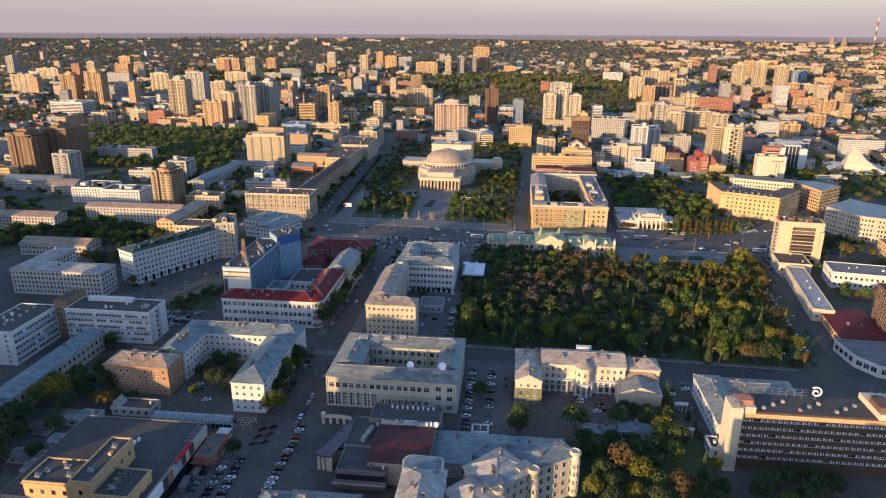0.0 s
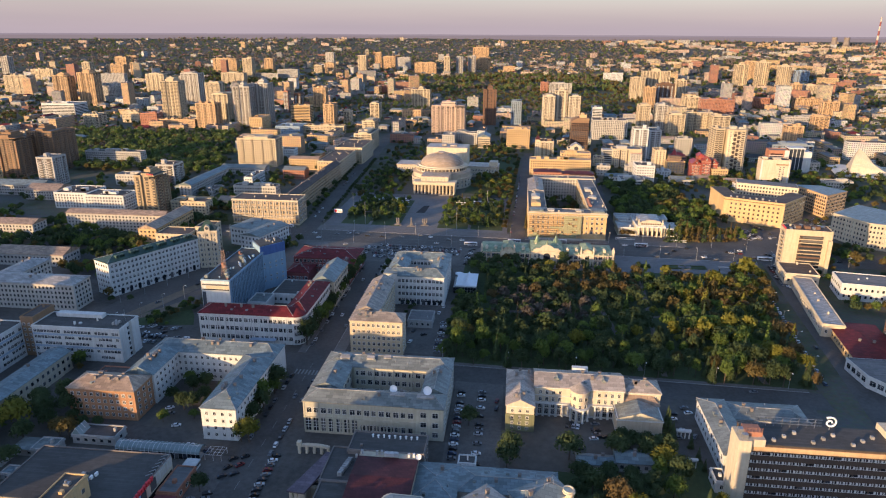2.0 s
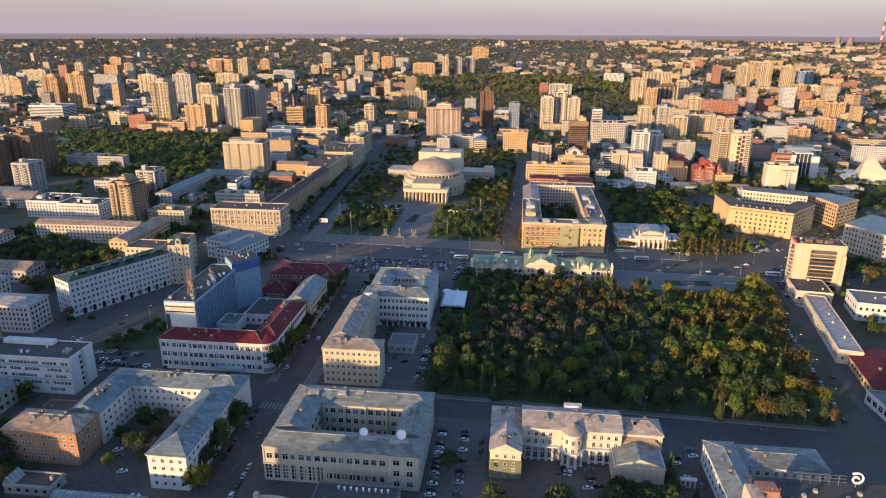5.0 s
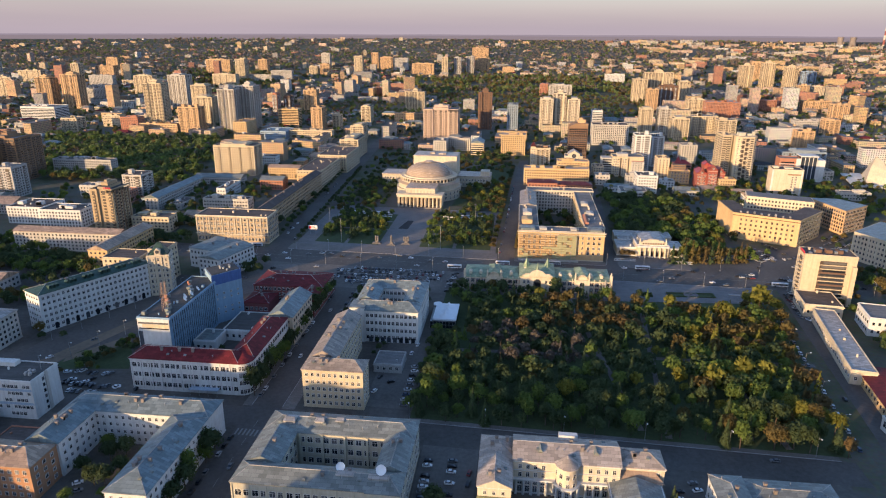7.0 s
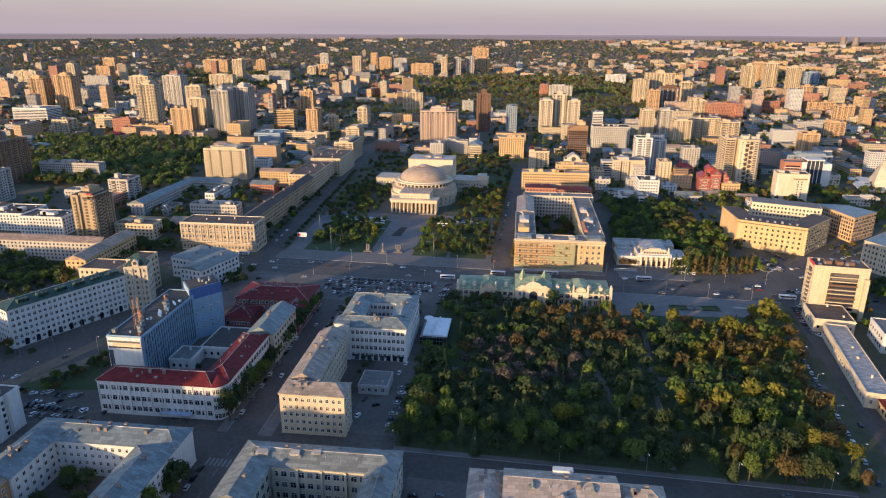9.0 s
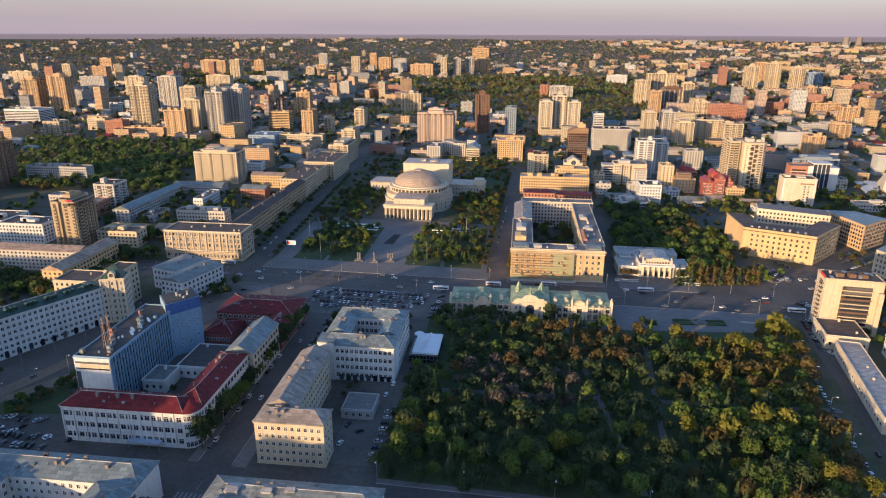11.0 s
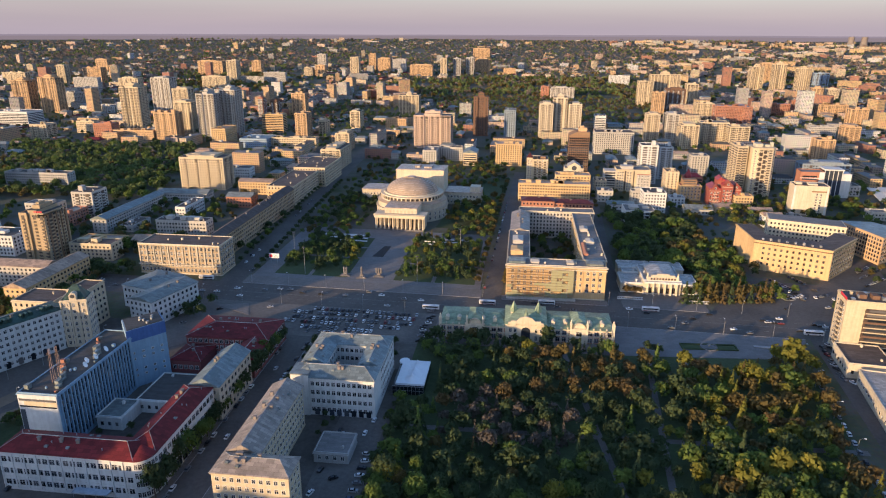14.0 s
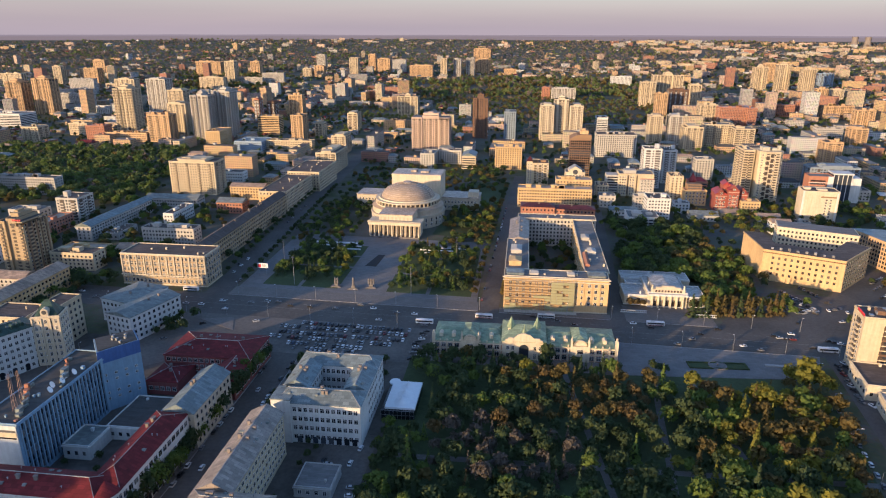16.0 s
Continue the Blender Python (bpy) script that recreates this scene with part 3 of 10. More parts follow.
    if log.f:
        tagged(part("loggia", log, M["recess_shade"], r), kind="stuff")
    if bal.f:
        tagged(part("balcony_rest", bal, M["wall_" + ("white" if wall in ("brick", "brown") else wall)], r), kind="stuff")
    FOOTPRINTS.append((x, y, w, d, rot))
    return r


FOOTPRINTS = []


def boxes(owner, name, mat, rows):
    for q in rows:
        f = Form()
        f.box(*q)
        part(name, f, M[mat], owner)

# ---------------------------------------------------------------- ground, roads, pavements


def build_ground():
    f = Form()
    rings = [0, 60, 120, 200, 300, 450, 650, 900, 1200, 1500, 1700, 1900, 2100, 2300, 2500, 2700, 2900, 3100, 3300, 3500, 3700, 3900, 4100, 4300, 4500, 4620]
    n = 96
    for r in rings[1:]:
        for k in range(n):
            a = 6.283185 * k / n
            x, y = r * math.sin(a), r * math.cos(a)
            f.v.append((x, y, rise(r) + (noise.noise((x / 700, y / 700, 0.3)) * 9 * max(0, (r - 2500) / 2500))))
    f.v.append((0, 0, 0))
    c = len(f.v) - 1
    for k in range(n):
        f.f.append((c, (k + 1) % n, k))
    for j in range(len(rings) - 2):
        for k in range(n):
            k2 = (k + 1) % n
            f.f.append((j * n + k, j * n + k2, (j + 1) * n + k2, (j + 1) * n + k))
    m, nn, l, b = nodes_of("ground_mix")
    geo = nn.new("ShaderNodeNewGeometry")
    big, mid, fine = (nn.new("ShaderNodeTexNoise") for _ in range(3))
    for t, s in ((big, 0.006), (mid, 0.03), (fine, 0.4)):
        t.inputs["Scale"].default_value, t.inputs["Detail"].default_value = s, 6
        l.new(geo.outputs["Position"], t.inputs["Vector"])
    add = nn.new("ShaderNodeMath")
    add.operation = "ADD"
    l.new(big.outputs["Fac"], add.inputs[0])
    l.new(mid.outputs["Fac"], add.inputs[1])
    ramp = nn.new("ShaderNodeValToRGB")
    e = ramp.color_ramp.elements
    e[0].position, e[0].color = 0.38, (0.15, 0.148, 0.135, 1)
    e[1].position, e[1].color = 0.70, (0.07, 0.085, 0.04, 1)
    e.new(0.50).color = (0.14, 0.135, 0.10, 1)
    e.new(0.60).color = (0.085, 0.10, 0.05, 1)
    half = nn.new("ShaderNodeMath")
    half.operation = "MULTIPLY"
    half.inputs[1].default_value = 0.5
    l.new(add.outputs[0], half.inputs[0])
    l.new(half.outputs[0], ramp.inputs["Fac"])
    mix = nn.new("ShaderNodeMix")
    mix.data_type, mix.blend_type = "RGBA", "MULTIPLY"
    mix.inputs["Factor"].default_value = 0.5
    l.new(ramp.outputs["Color"], mix.inputs["A"])
    l.new(fine.outputs["Color"], mix.inputs["B"])
    l.new(mix.outputs["Result"], b.inputs["Base Color"])
    b.inputs["Roughness"].default_value = 0.95
    b.inputs["Specular IOR Level"].default_value = 0.1
    ob = part("ground", f, m)
    smooth(ob)
    tagged(ob, "mottled city ground of yards, grass and bare earth", "ground", kind="structure")


build_ground()


def sheet(name, pts, z, mat, label, category, thick=0.0):
    f = Form()
    pts = [site(x, y) for x, y in pts]
    if thick:
        f.prism(pts, z - thick, z)
    else:
        f.face([(x, y, z) for x, y in pts])
    return tagged(part(name, f, M[mat]), label, category, kind="structure")


def rect(x0, y0, x1, y1):
    return [(x0, y0), (x1, y0), (x1, y1), (x0, y1)]


ROADS = []


def road(name, pts, label, z=0.10, mat="asphalt"):
    ROADS.append(pts)
    return sheet(name, pts, z, mat, label, "road")


road("road_avenue", rect(-900, 477, 900, 506), "wide grey asphalt avenue with light traffic", 0.12)
road("road_square", [(-235, 420), (-196, 400), (-150, 436), (-22, 436), (-22, 476.9), (-195, 476.9)], "asphalt car park and junction beside the avenue", 0.11, "asphalt_worn")
road("road_left_avenue", [(-292, 236), (-248, 236), (-196, 399.9), (-235, 419.9), (-268, 350)], "asphalt avenue running past the long white house", 0.11)
road("road_left_avenue_start", [(-330, 60), (-286, 60), (-248, 235.9), (-292, 235.9)], "asphalt avenue beside panel houses", 0.11)
road("road_side_street", rect(-113, -200, -97, 435.9), "asphalt side street lined with parked cars", 0.10)
road("road_cross_street", rect(-96.9, 276, 176, 291), "asphalt cross street along the park", 0.10)
road("road_cross_street_west", rect(-230, 277, -113.1, 291), "asphalt cross street between houses", 0.10)
road("road_park_side", [(167, 100), (183, 100), (234, 476.9), (217, 476.9)], "asphalt street along the park's edge", 0.105)
road("road_theatre_east", [(5, 506.1), (19, 506.1), (36, 900), (22, 900)], "straight asphalt street beside the theatre garden", 0.10)
road("road_block_east", [(96, 506.1), (106, 506.1), (126, 880), (115, 880)], "narrow asphalt street between brick blocks", 0.10)
road("road_theatre_west", [(-200, 506.1), (-182, 506.1), (-216, 1060), (-234, 1060)], "asphalt street beside theatre gardens and houses", 0.10)
road("road_east_junction", [(165, 506.1), (300, 506.1), (330, 620), (300, 620), (262, 566), (205, 566)], "asphalt junction with traffic by the corner office", 0.10)
road("road_yard_centre", rect(-20, 180, 6, 275.9), "asphalt yard crowded with parked cars", 0.08, "asphalt_worn")
road("road_yard_south", rect(-134, 120, -113.1, 204), "asphalt car park beside the market hall", 0.08, "asphalt_worn")
road("road_yard_school", rect(-56, 300, -32, 372), "asphalt school yard", 0.08, "asphalt_worn")

sheet("yard_ground", rect(-420, 100, 166, 440), 0.04, "yard_tarmac", "worn patched tarmac of the yards", "yard")
sheet("pavement_avenue_north", rect(-181.9, 506.2, 4.9, 520), 0.2, "paving", "grey paved walk along the avenue", "pavement", 0.2)
sheet("pavement_theatre_square", rect(-180, 520.1, 3, 640), 0.16, "paving_light", "pale paved theatre square", "pavement", 0.16)
sheet("pavement_museum_plaza", [(92, 441), (204, 452), (214, 476.8), (92, 476.8)], 0.18, "paving_light", "pale paved plaza in front of the park", "pavement", 0.18)
sheet("pavement_museum", rect(-21.9, 440, 91.9, 476.8), 0.18, "paving", "grey paving round the museum", "pavement", 0.18)
sheet("pavement_side_west", rect(-118, 292, -113.1, 430), 0.2, "paving", "grey pavement strip beside houses", "pavement", 0.2)
sheet("pavement_side_east", rect(-96.9, 292, -90, 435), 0.2, "paving", "grey pavement strip along the side street", "pavement", 0.2)
sheet("pavement_park_south", rect(-30, 291.1, 170, 294), 0.2, "paving", "grey pavement along the park", "pavement", 0.2)
sheet("pavement_block", rect(19.5, 506.2, 95.9, 513.4), 0.2, "paving", "grey pavement in front of the scaffolded block", "pavement", 0.2)
sheet("pavement_house", rect(106.2, 506.2, 164.9, 530), 0.2, "paving", "grey forecourt of the white columned house", "pavement", 0.2)
sheet("lawn_park", [(-30, 294.1), (176, 294.1), (204, 451), (92, 440.9), (-30, 439.9)], 0.14, "lawn", "dark shaded park lawn", "lawn")
sheet("lawn_theatre_west", rect(-164, 527, -104, 616), 0.24, "lawn", "dark green lawn of the theatre garden", "lawn", 0.08)
sheet("lawn_theatre_east", rect(-66, 527, -2, 622), 0.24, "lawn", "dark green lawn of the theatre garden", "lawn", 0.08)
for _k, (_x0, _y0, _x1, _y1) in enumerate(((-164, 566, -104, 569), (-164, 590, -104, 592.5), (-136, 527, -133, 616), (-66, 560, -2, 563), (-36, 527, -33, 622))):
    sheet("path_garden", rect(_x0, _y0, _x1, _y1), 0.25 + 0.006 * _k, "paving_light", "pale paved path through the theatre garden", "path")
sheet("lawn_avenue_strip", [(-262, 300), (-250, 300), (-214, 392), (-222, 392)], 0.2, "bare_soil", "dry earth strip dividing the avenue", "lawn", 0.1)
sheet("lawn_theatre_side", [(-52, 655), (2, 650), (16, 860), (-30, 860)], 0.13, "lawn", "lawn beside the theatre", "lawn")
sheet("flower_bed", [(-95, 572), (-85.5, 572), (-84, 597.5), (-90, 597.5)], 0.3, "wall_black", "dark rectangular bed in the theatre square", "flower bed", 0.14)
sheet("forecourt", rect(10, 215, 62, 252), 0.10, "yard", "worn earth forecourt of the cream mansion", "yard")
sheet("lawn_yard", rect(-168, 218, -138, 254), 0.09, "yard", "shaded earth and grass of the inner yard", "lawn")
sheet("lawn_south", rect(30, 160, 97, 231), 0.09, "lawn", "rough grass under garden trees", "lawn")
sheet("lawn_west", rect(-238, 150, -193, 220), 0.09, "yard", "dark trodden earth under yard trees", "yard")
sheet("lawn_triangle", ((-243.9, 307.6), (-198.1, 314.0), (-204.3, 325.8), (-219.9, 345.3), (-241.4, 325.5)), 0.12, "lawn", "dark rough grass beside the left avenue", "lawn")
sheet("path_triangle", ((-241.0, 314.8), (-230.5, 325.8), (-215.5, 339.2), (-218.0, 346.9), (-222.6, 346.9), (-235.0, 331.4), (-242.9, 320.4)), 0.14, "bare_soil", "trodden earth path across the rough grass", "path")
sheet("traffic_island", [(-182, 468), (-152, 457), (-160, 474)], 0.25, "paving", "triangular paved traffic island", "traffic island", 0.12)
for k, (px, py, qx, qy) in enumerate([(60, 441, 84, 300), (110, 441, 96, 296), (130, 441, 150, 296), (-28, 360, 196, 372)]):
    d = Vector((qx - px, qy - py)).normalized() * 1.6
    sheet("path_park", [(px - d.y, py + d.x), (qx - d.y, qy + d.x), (qx + d.y, qy - d.x), (px + d.y, py - d.x)], 0.17 + 0.006 * k, "paving", "grey path through the park", "path")


def lane_marks():
    f = Form()

    def mark(x0, y0, x1, y1, z):
        f.prism([site(*p) for p in rect(x0, y0, x1, y1)], z, z + 0.012)

    for y in (484.5, 498.5):
        for k in range(-45, 60):
            mark(k * 8.0, y - 0.09, k * 8.0 + 3.5, y + 0.09, 0.12)
    mark(-360, 491.3, 480, 491.5, 0.12)
    for k in range(30):
        mark(-104.9, -100 + k * 13, -104.7, -95 + k * 13, 0.10)
    for x in (-112, -110, -108, -106, -104, -102, -100):
        mark(x, 270.5, x + 0.9, 275, 0.10)
    for k in range(24):
        mark(-118 + k * 3.9, 456, -117.85 + k * 3.9, 461, 0.11)
    tagged(part("lane_markings", f, M["road_paint"]), "worn white lane markings on asphalt", "road marking", kind="stuff")


lane_marks()


def kerb_run(x0, y0, x1, y1):
    (x0, y0), (x1, y1) = site(x0, y0), site(x1, y1)
    L = math.hypot(x1 - x0, y1 - y0)
    dx, dy = (x1 - x0) / L * 1, (y1 - y0) / L
    f = Form()
    nx, ny = -dy * 0.12, dx * 0.12
    f.prism([(x0 - nx, y0 - ny), (x1 - nx, y1 - ny), (x1 + nx, y1 + ny), (x0 + nx, y0 + ny)], 0, 0.27)
    tagged(part("kerb", f, M["kerb"]), "pale concrete kerb along the road", "kerb", kind="structure")


for q in ((-181, 506.2, 4, 506.2), (20, 506.2, 95, 506.2), (107, 506.2, 164, 506.2), (-21, 477, 91, 477), (92, 477, 214, 477), (-113.2, 293, -113.2, 430), (-96.8, 293, -96.8, 434), (-30, 291.2, 170, 291.2)):
    kerb_run(*q)

# ---------------------------------------------------------------- near houses

inst = wings_house("institute", "grey-cream courtyard institute with sheet-metal roof", [
    (-88, 226, -21, 237, 17.5, "hip", ""), (-88, 237, -73, 256, 17.5, "gable", "R"), (-33, 237, -21, 256, 17.5, "gable", "R"), (-88, 256, -21, 269, 17.5, "hip", "FR")],
    "putty", "metal_grey", storey=4.2, bay=3.5, ww=2.3, wh=2.6, rise=3.2, cornice="stone")
facade(inst, -88, 226, -34, 226, 9.2, 16.9, 3.8, 3.3, 2.4, 2.7, True)
facade(inst, -62, 226, -34, 226, 0.9, 8.8, 3.9, 3.3, 2.4, 2.9, True)
facade(inst, -34, 225.1, -21.2, 225.1, 0.9, 17.0, 4.0, 4.2, 2.6, 2.6, True)
facade(inst, -21, 226, -21, 237, 0.9, 16.9, 4.0, 3.5, 2.0, 2.4, True)
for k in range(7):                                  # tall glazed bays at the street corner
    _f = Form()
    _f.box(-87.3 + k * 3.75, 225.86, 1.4, -84.9 + k * 3.75, 226.02, 8.6)
    bay = part("tall_bay", _f, M["glazing"], inst)
    _f = Form()
    for z in (3.4, 4.9, 6.6):
        _f.box(-87.3 + k * 3.75, 225.8, z, -84.9 + k * 3.75, 225.86, z + 0.22)
    _f.box(-86.2 + k * 3.75, 225.8, 1.4, -86.0 + k * 3.75, 225.86, 8.6)
    part("mullion", _f, M["window_white"], bay)
for k in range(19):
    xx = -87.9 + k * 3.5
    if xx < -35:
        _f = Form()
        _f.box(xx - 0.3, 225.7, 0.9, xx + 0.3, 226.02, 16.9 if k % 2 == 0 else 8.8)
        part("pilaster", _f, M["wall_putty"], inst)
for xx in (-72, -62, -52, -42):
    _f = Form()
    _f.box(xx, 255.2, 1, xx + 1.0, 256.05, 17.3)
    part("pilaster", _f, M["wall_putty"], inst)
_f = Form()
_f.box(-34, 225.1, 0.5, -21.2, 226.02, 17.6)
part("corner_risalit", _f, M["wall_putty"], inst)
_f = Form()
_f.box(-88.3, 225.4, 8.75, -20.8, 226.02, 9.15)
part("string_course", _f, M["wall_putty"], inst)
_f = Form()
_f.hip(-34, 225.2, -21.2, 236, 17.7, 2.4, 0.5, 1.0)
part("gable_roof", _f, M["metal_grey"], inst)
for (xx, yy, ww_, dd) in ((-80, 259, 5, 4), (-66, 260, 4, 3.4), (-47, 230, 7, 2.4), (-57, 261, 3.6, 3), (-34, 229.5, 8, 2.2)):
    _f = Form()
    _f.box(xx, yy, 18.2, xx + ww_, yy + dd, 20.6)
    _f.hip(xx, yy, xx + ww_, yy + dd, 20.6, 0.7, 0.25, 0.3)
    part("roof_hut", _f, M["metal_pale"], inst)

court = wings_house("courtyard_house", "white U-shaped apartment house round a leafy yard", [
    (-187, 236, -172, 258, 17.0, "gable", "FR"), (-187, 258, -117, 271, 17.0, "hip", "F"), (-134, 213, -117, 258, 17.0, "hip", "FR")],
    "white", "metal_blue", storey=3.3, bay=3.2, ww=1.3, wh=1.7, rise=4.2, chimneys=7)
wings_house("brick_wing", "orange brick apartment wing with rusty roof", [(-208, 222, -173, 235.9, 16.5, "hip", "FR")], anchor=(-152, 242), wall="terracotta", roof="metal_rust", storey=3.2, bay=3.1, ww=1.4, wh=1.7, rise=3.6, chimneys=6)

mans = wings_house("mansion", "cream neoclassical mansion with columned front and beige metal roofs", [
    (22, 254, 65.6, 269, 16.3, "gable", ""), (8, 256.2, 21.9, 269, 15.0, "hip", "F"), (65.7, 257, 84, 268, 14.0, "hip", "F"), (8, 240.6, 21.3, 256.1, 14.2, "gable", "R"), (61, 243.6, 82.5, 253.9, 8.0, "flat", "")],
    "ivory", "metal_beige", storey=3.6, bay=3.0, ww=1.3, wh=1.9, rise=3.4, chimneys=3, cornice="white", anchor=(46, 252.5))
_f = Form()
_f.lathe([(4.6, 0), (4.6, 16.0), (5.0, 16.1), (5.0, 16.7), (0.2, 19.0)], 20, 44, 254, a0=math.pi, a1=2 * math.pi)
part("bow_front", _f, M["wall_ivory"], mans)
_f = Form()
_f.lathe([(5.3, 16.7), (0.2, 20.0)], 20, 44, 254.3, a0=math.pi, a1=2 * math.pi)
part("bow_roof", _f, M["metal_beige"], mans)
for k in range(5):
    _a = math.pi + (k + 0.5) * math.pi / 5
    for z, hh in ((1.2, 4.6), (7.4, 2.4), (12.0, 2.2)):
        part("window", window_mesh(1.3, hh), None, mans, at=pose(44 + 4.62 * math.cos(_a), 254 + 4.62 * math.sin(_a), z, 0, 0, math.degrees(_a) + 90))
_col = Form()
_col.box(-0.6, -0.5, 0, 0.6, 0.5, 0.7)
_col.lathe([(0.5, 0.7), (0.42, 6.6), (0.65, 6.7), (0.65, 7.2)], 10)
_col_me = _col.mesh("column", M["wall_white"])
for k in range(14):
    xx = 23.2 + k * 3.2
    if not 38.6 < xx < 49.4:
        part("column", _col_me, None, mans, at=pose(xx, 253.4, 0))
    if not 37.2 < xx + 1.6 < 50.8 and k < 13:
        part("tall_window", window_mesh(1.7, 3.0), None, mans, at=pose(xx + 1.6, 253.98, 0.9))
        part("tall_window", window_mesh(1.7, 2.0), None, mans, at=pose(xx + 1.6, 253.98, 4.6))
        part("window", window_mesh(1.3, 2.2), None, mans, at=pose(xx + 1.6, 253.98, 8.4))
        part("window", window_mesh(1.3, 2.0), None, mans, at=pose(xx + 1.6, 253.98, 12.4))
for k in range(6):
    _a = math.pi + k * math.pi / 5
    part("column", _col_me, None, mans, at=pose(44 + 5.2 * math.cos(_a), 254 + 5.2 * math.sin(_a), 0))
for (x0, x1, z0, z1) in ((22, 39.4, 7.2, 7.9), (48.6, 65.6, 7.2, 7.9), (22, 39.4, 11.5, 11.75), (48.6, 65.6, 11.5, 11.75)):
    _f = Form()
    _f.box(x0, 252.7 if z0 < 9 else 253.7, z0, x1, 254.02, z1, bottom=True)
    part("entablature", _f, M["wall_white"], mans)
_f = Form()
_f.lathe([(4.7, 7.2), (5.7, 7.3), (5.7, 7.9), (4.7, 8.0)], 20, 44, 254, a0=math.pi, a1=2 * math.pi, cap=False)
part("bow_entablature", _f, M["wall_white"], mans)
# the left wing's lower 9.6 m in a darker olive tone
_f = Form()
_f.box(7.7, 240.3, 0, 21.6, 256, 9.6)
part("olive_lower_wall", _f, M["wall_moss"], mans)
for k in range(3):
    for z, hh in ((1.2, 1.5), (4.2, 1.5), (7.2, 1.5), (10.6, 1.6)):
        part("window", window_mesh(1.2, hh), None, mans, at=pose(10.9 + k * 3.6, 240.28 if z < 9 else 240.58, z))
_f = Form()
for k in range(2):
    _f.face([(7.4, 240.0 + 0.5 * k, 14.2), (21.9, 240.0 + 0.5 * k, 14.2), (14.65, 240.0 + 0.5 * k, 17.9)])
part("pediment", _f, M["wall_ivory"], mans)
# the low front wing: a broad gable to the yard, mottled grey sheets
_f = Form()
_f.face([(60.6, 243.2, 8.4), (71.8, 243.2, 12.2), (71.8, 254, 12.2), (60.6, 254, 8.4)])
_f.face([(71.8, 243.2, 12.2), (82.9, 243.2, 8.4), (82.9, 254, 8.4), (71.8, 254, 12.2)])
part("wing_roof", _f, M["metal_grey"], mans)
_f = Form()
_f.face([(61, 243.5, 8.0), (82.5, 243.5, 8.0), (82.5, 243.5, 8.5), (71.8, 243.5, 12.0), (61, 243.5, 8.5)])
part("wing_gable", _f, M["wall_putty"], mans)
_f = Form()
_f.face([(65.7, 254, 9.4), (84, 254, 9.0), (80, 257, 12.6), (65.7, 257, 12.6)])
part("lean_to_roof", _f, M["metal_rust"], mans)
for (xx, yy) in ((33, 258), (56, 258.5)):
    _f = Form()
    _f.box(xx - 0.9, yy - 0.9, 17.0, xx + 0.9, yy + 2.4, 18.6)
    _f.hip(xx - 0.9, yy - 0.9, xx + 0.9, yy + 2.4, 18.6, 1.2, 0.2, 0.0)
    part("roof_dormer", _f, M["metal_grey"], mans)
_f = Form()
_f.box(41, 266, 18.0, 49, 268.4, 20.2)
part("roof_hut", _f, M["wall_white"], mans)
for (gx, gy) in ((92, 244), (89.5, 224.5)):
    _g = root("garden_gate", "white columned garden gate pavilion", "gate", gx - 3, gy, built=True)
    for k in range(4):
        _f = Form()
        _f.lathe([(0.3, 0), (0.26, 3.4), (0.42, 3.6)], 10, 0.4 + k * 1.9, 0.6)
        part("column", _f, M["wall_white"], _g)
    _f = Form()
    _f.box(0, 0, 3.6, 6.5, 1.3, 4.3)
    _f.hip(0, 0, 6.5, 1.3, 4.3, 0.7, 0.2, 0.0)
    part("lintel", _f, M["wall_white"], _g)
wings_house("entrance_kiosk", "white entrance kiosk with a dark flat roof", [(96.5, 212, 101.5, 220, 5.2, "flat", "FL")], "white", "bitumen", storey=3.6, bay=2.4)

# brown office slab with white end piers and its roof sign frame
off = root("office_slab", "brown office slab with white end piers and window bands", "building", anchor=(130, 214), built=True)
_f = Form()
_f.box(104.5, 207.5, 0, 170, 221, 29.5)
part("wall", _f, M["wall_darkbrown"], off)
_f = Form()
_f.box(99.5, 205.5, 0, 104.5, 214.0, 32.5)
_f.box(104.5, 206.6, 29.2, 110, 214.0, 32.5)
_f.box(170, 205.5, 0, 174.5, 222.5, 32.5)
_f.box(160, 206.6, 29.6, 170, 222.5, 32.5)
part("end_pier", _f, M["wall_ivory"], off)
_f = Form()
_f.box(104.6, 207.6, 29.5, 160, 221, 29.8)
part("roof", _f, M["bitumen"], off)
# orange paints the sunlight on the brown wall's top strip
_f = Form()
_f.box(104.6, 207.2, 26.8, 170, 207.5, 28.9)
part("sun_painted_fascia", _f, M["wall_orange"], off)
for i in range(1, 7):
    z = 1.4 + i * 3.75
    _f = Form()
    _f.box(105.6, 207.25, z + 0.95, 169, 207.44, z + 1.05)
    for k in range(26):
        if (k * 7 + i * 5) % 11:
            _f.box(105.6 + k * 2.44, 207.2, z + 1.05, 106.35 + k * 2.44, 207.47, z + 2.15)
            _f.box(106.9 + k * 2.44, 207.2, z + 1.05, 107.2 + k * 2.44, 207.47, z + 2.15)
    band = part("window_band", _f, M["window_white"], off)
    for k in range(25):
        _g = Form()
        _g.box(-0.9, -0.02, 0, 0.95, 0.14, 0.9)
        if i == 1 and k == 0:
            _opane = _g.mesh("pane", M["glazing"])
        part("pane", _opane, None, band, at=pose(107.2 + k * 2.44, 207.34, z + 1.05))
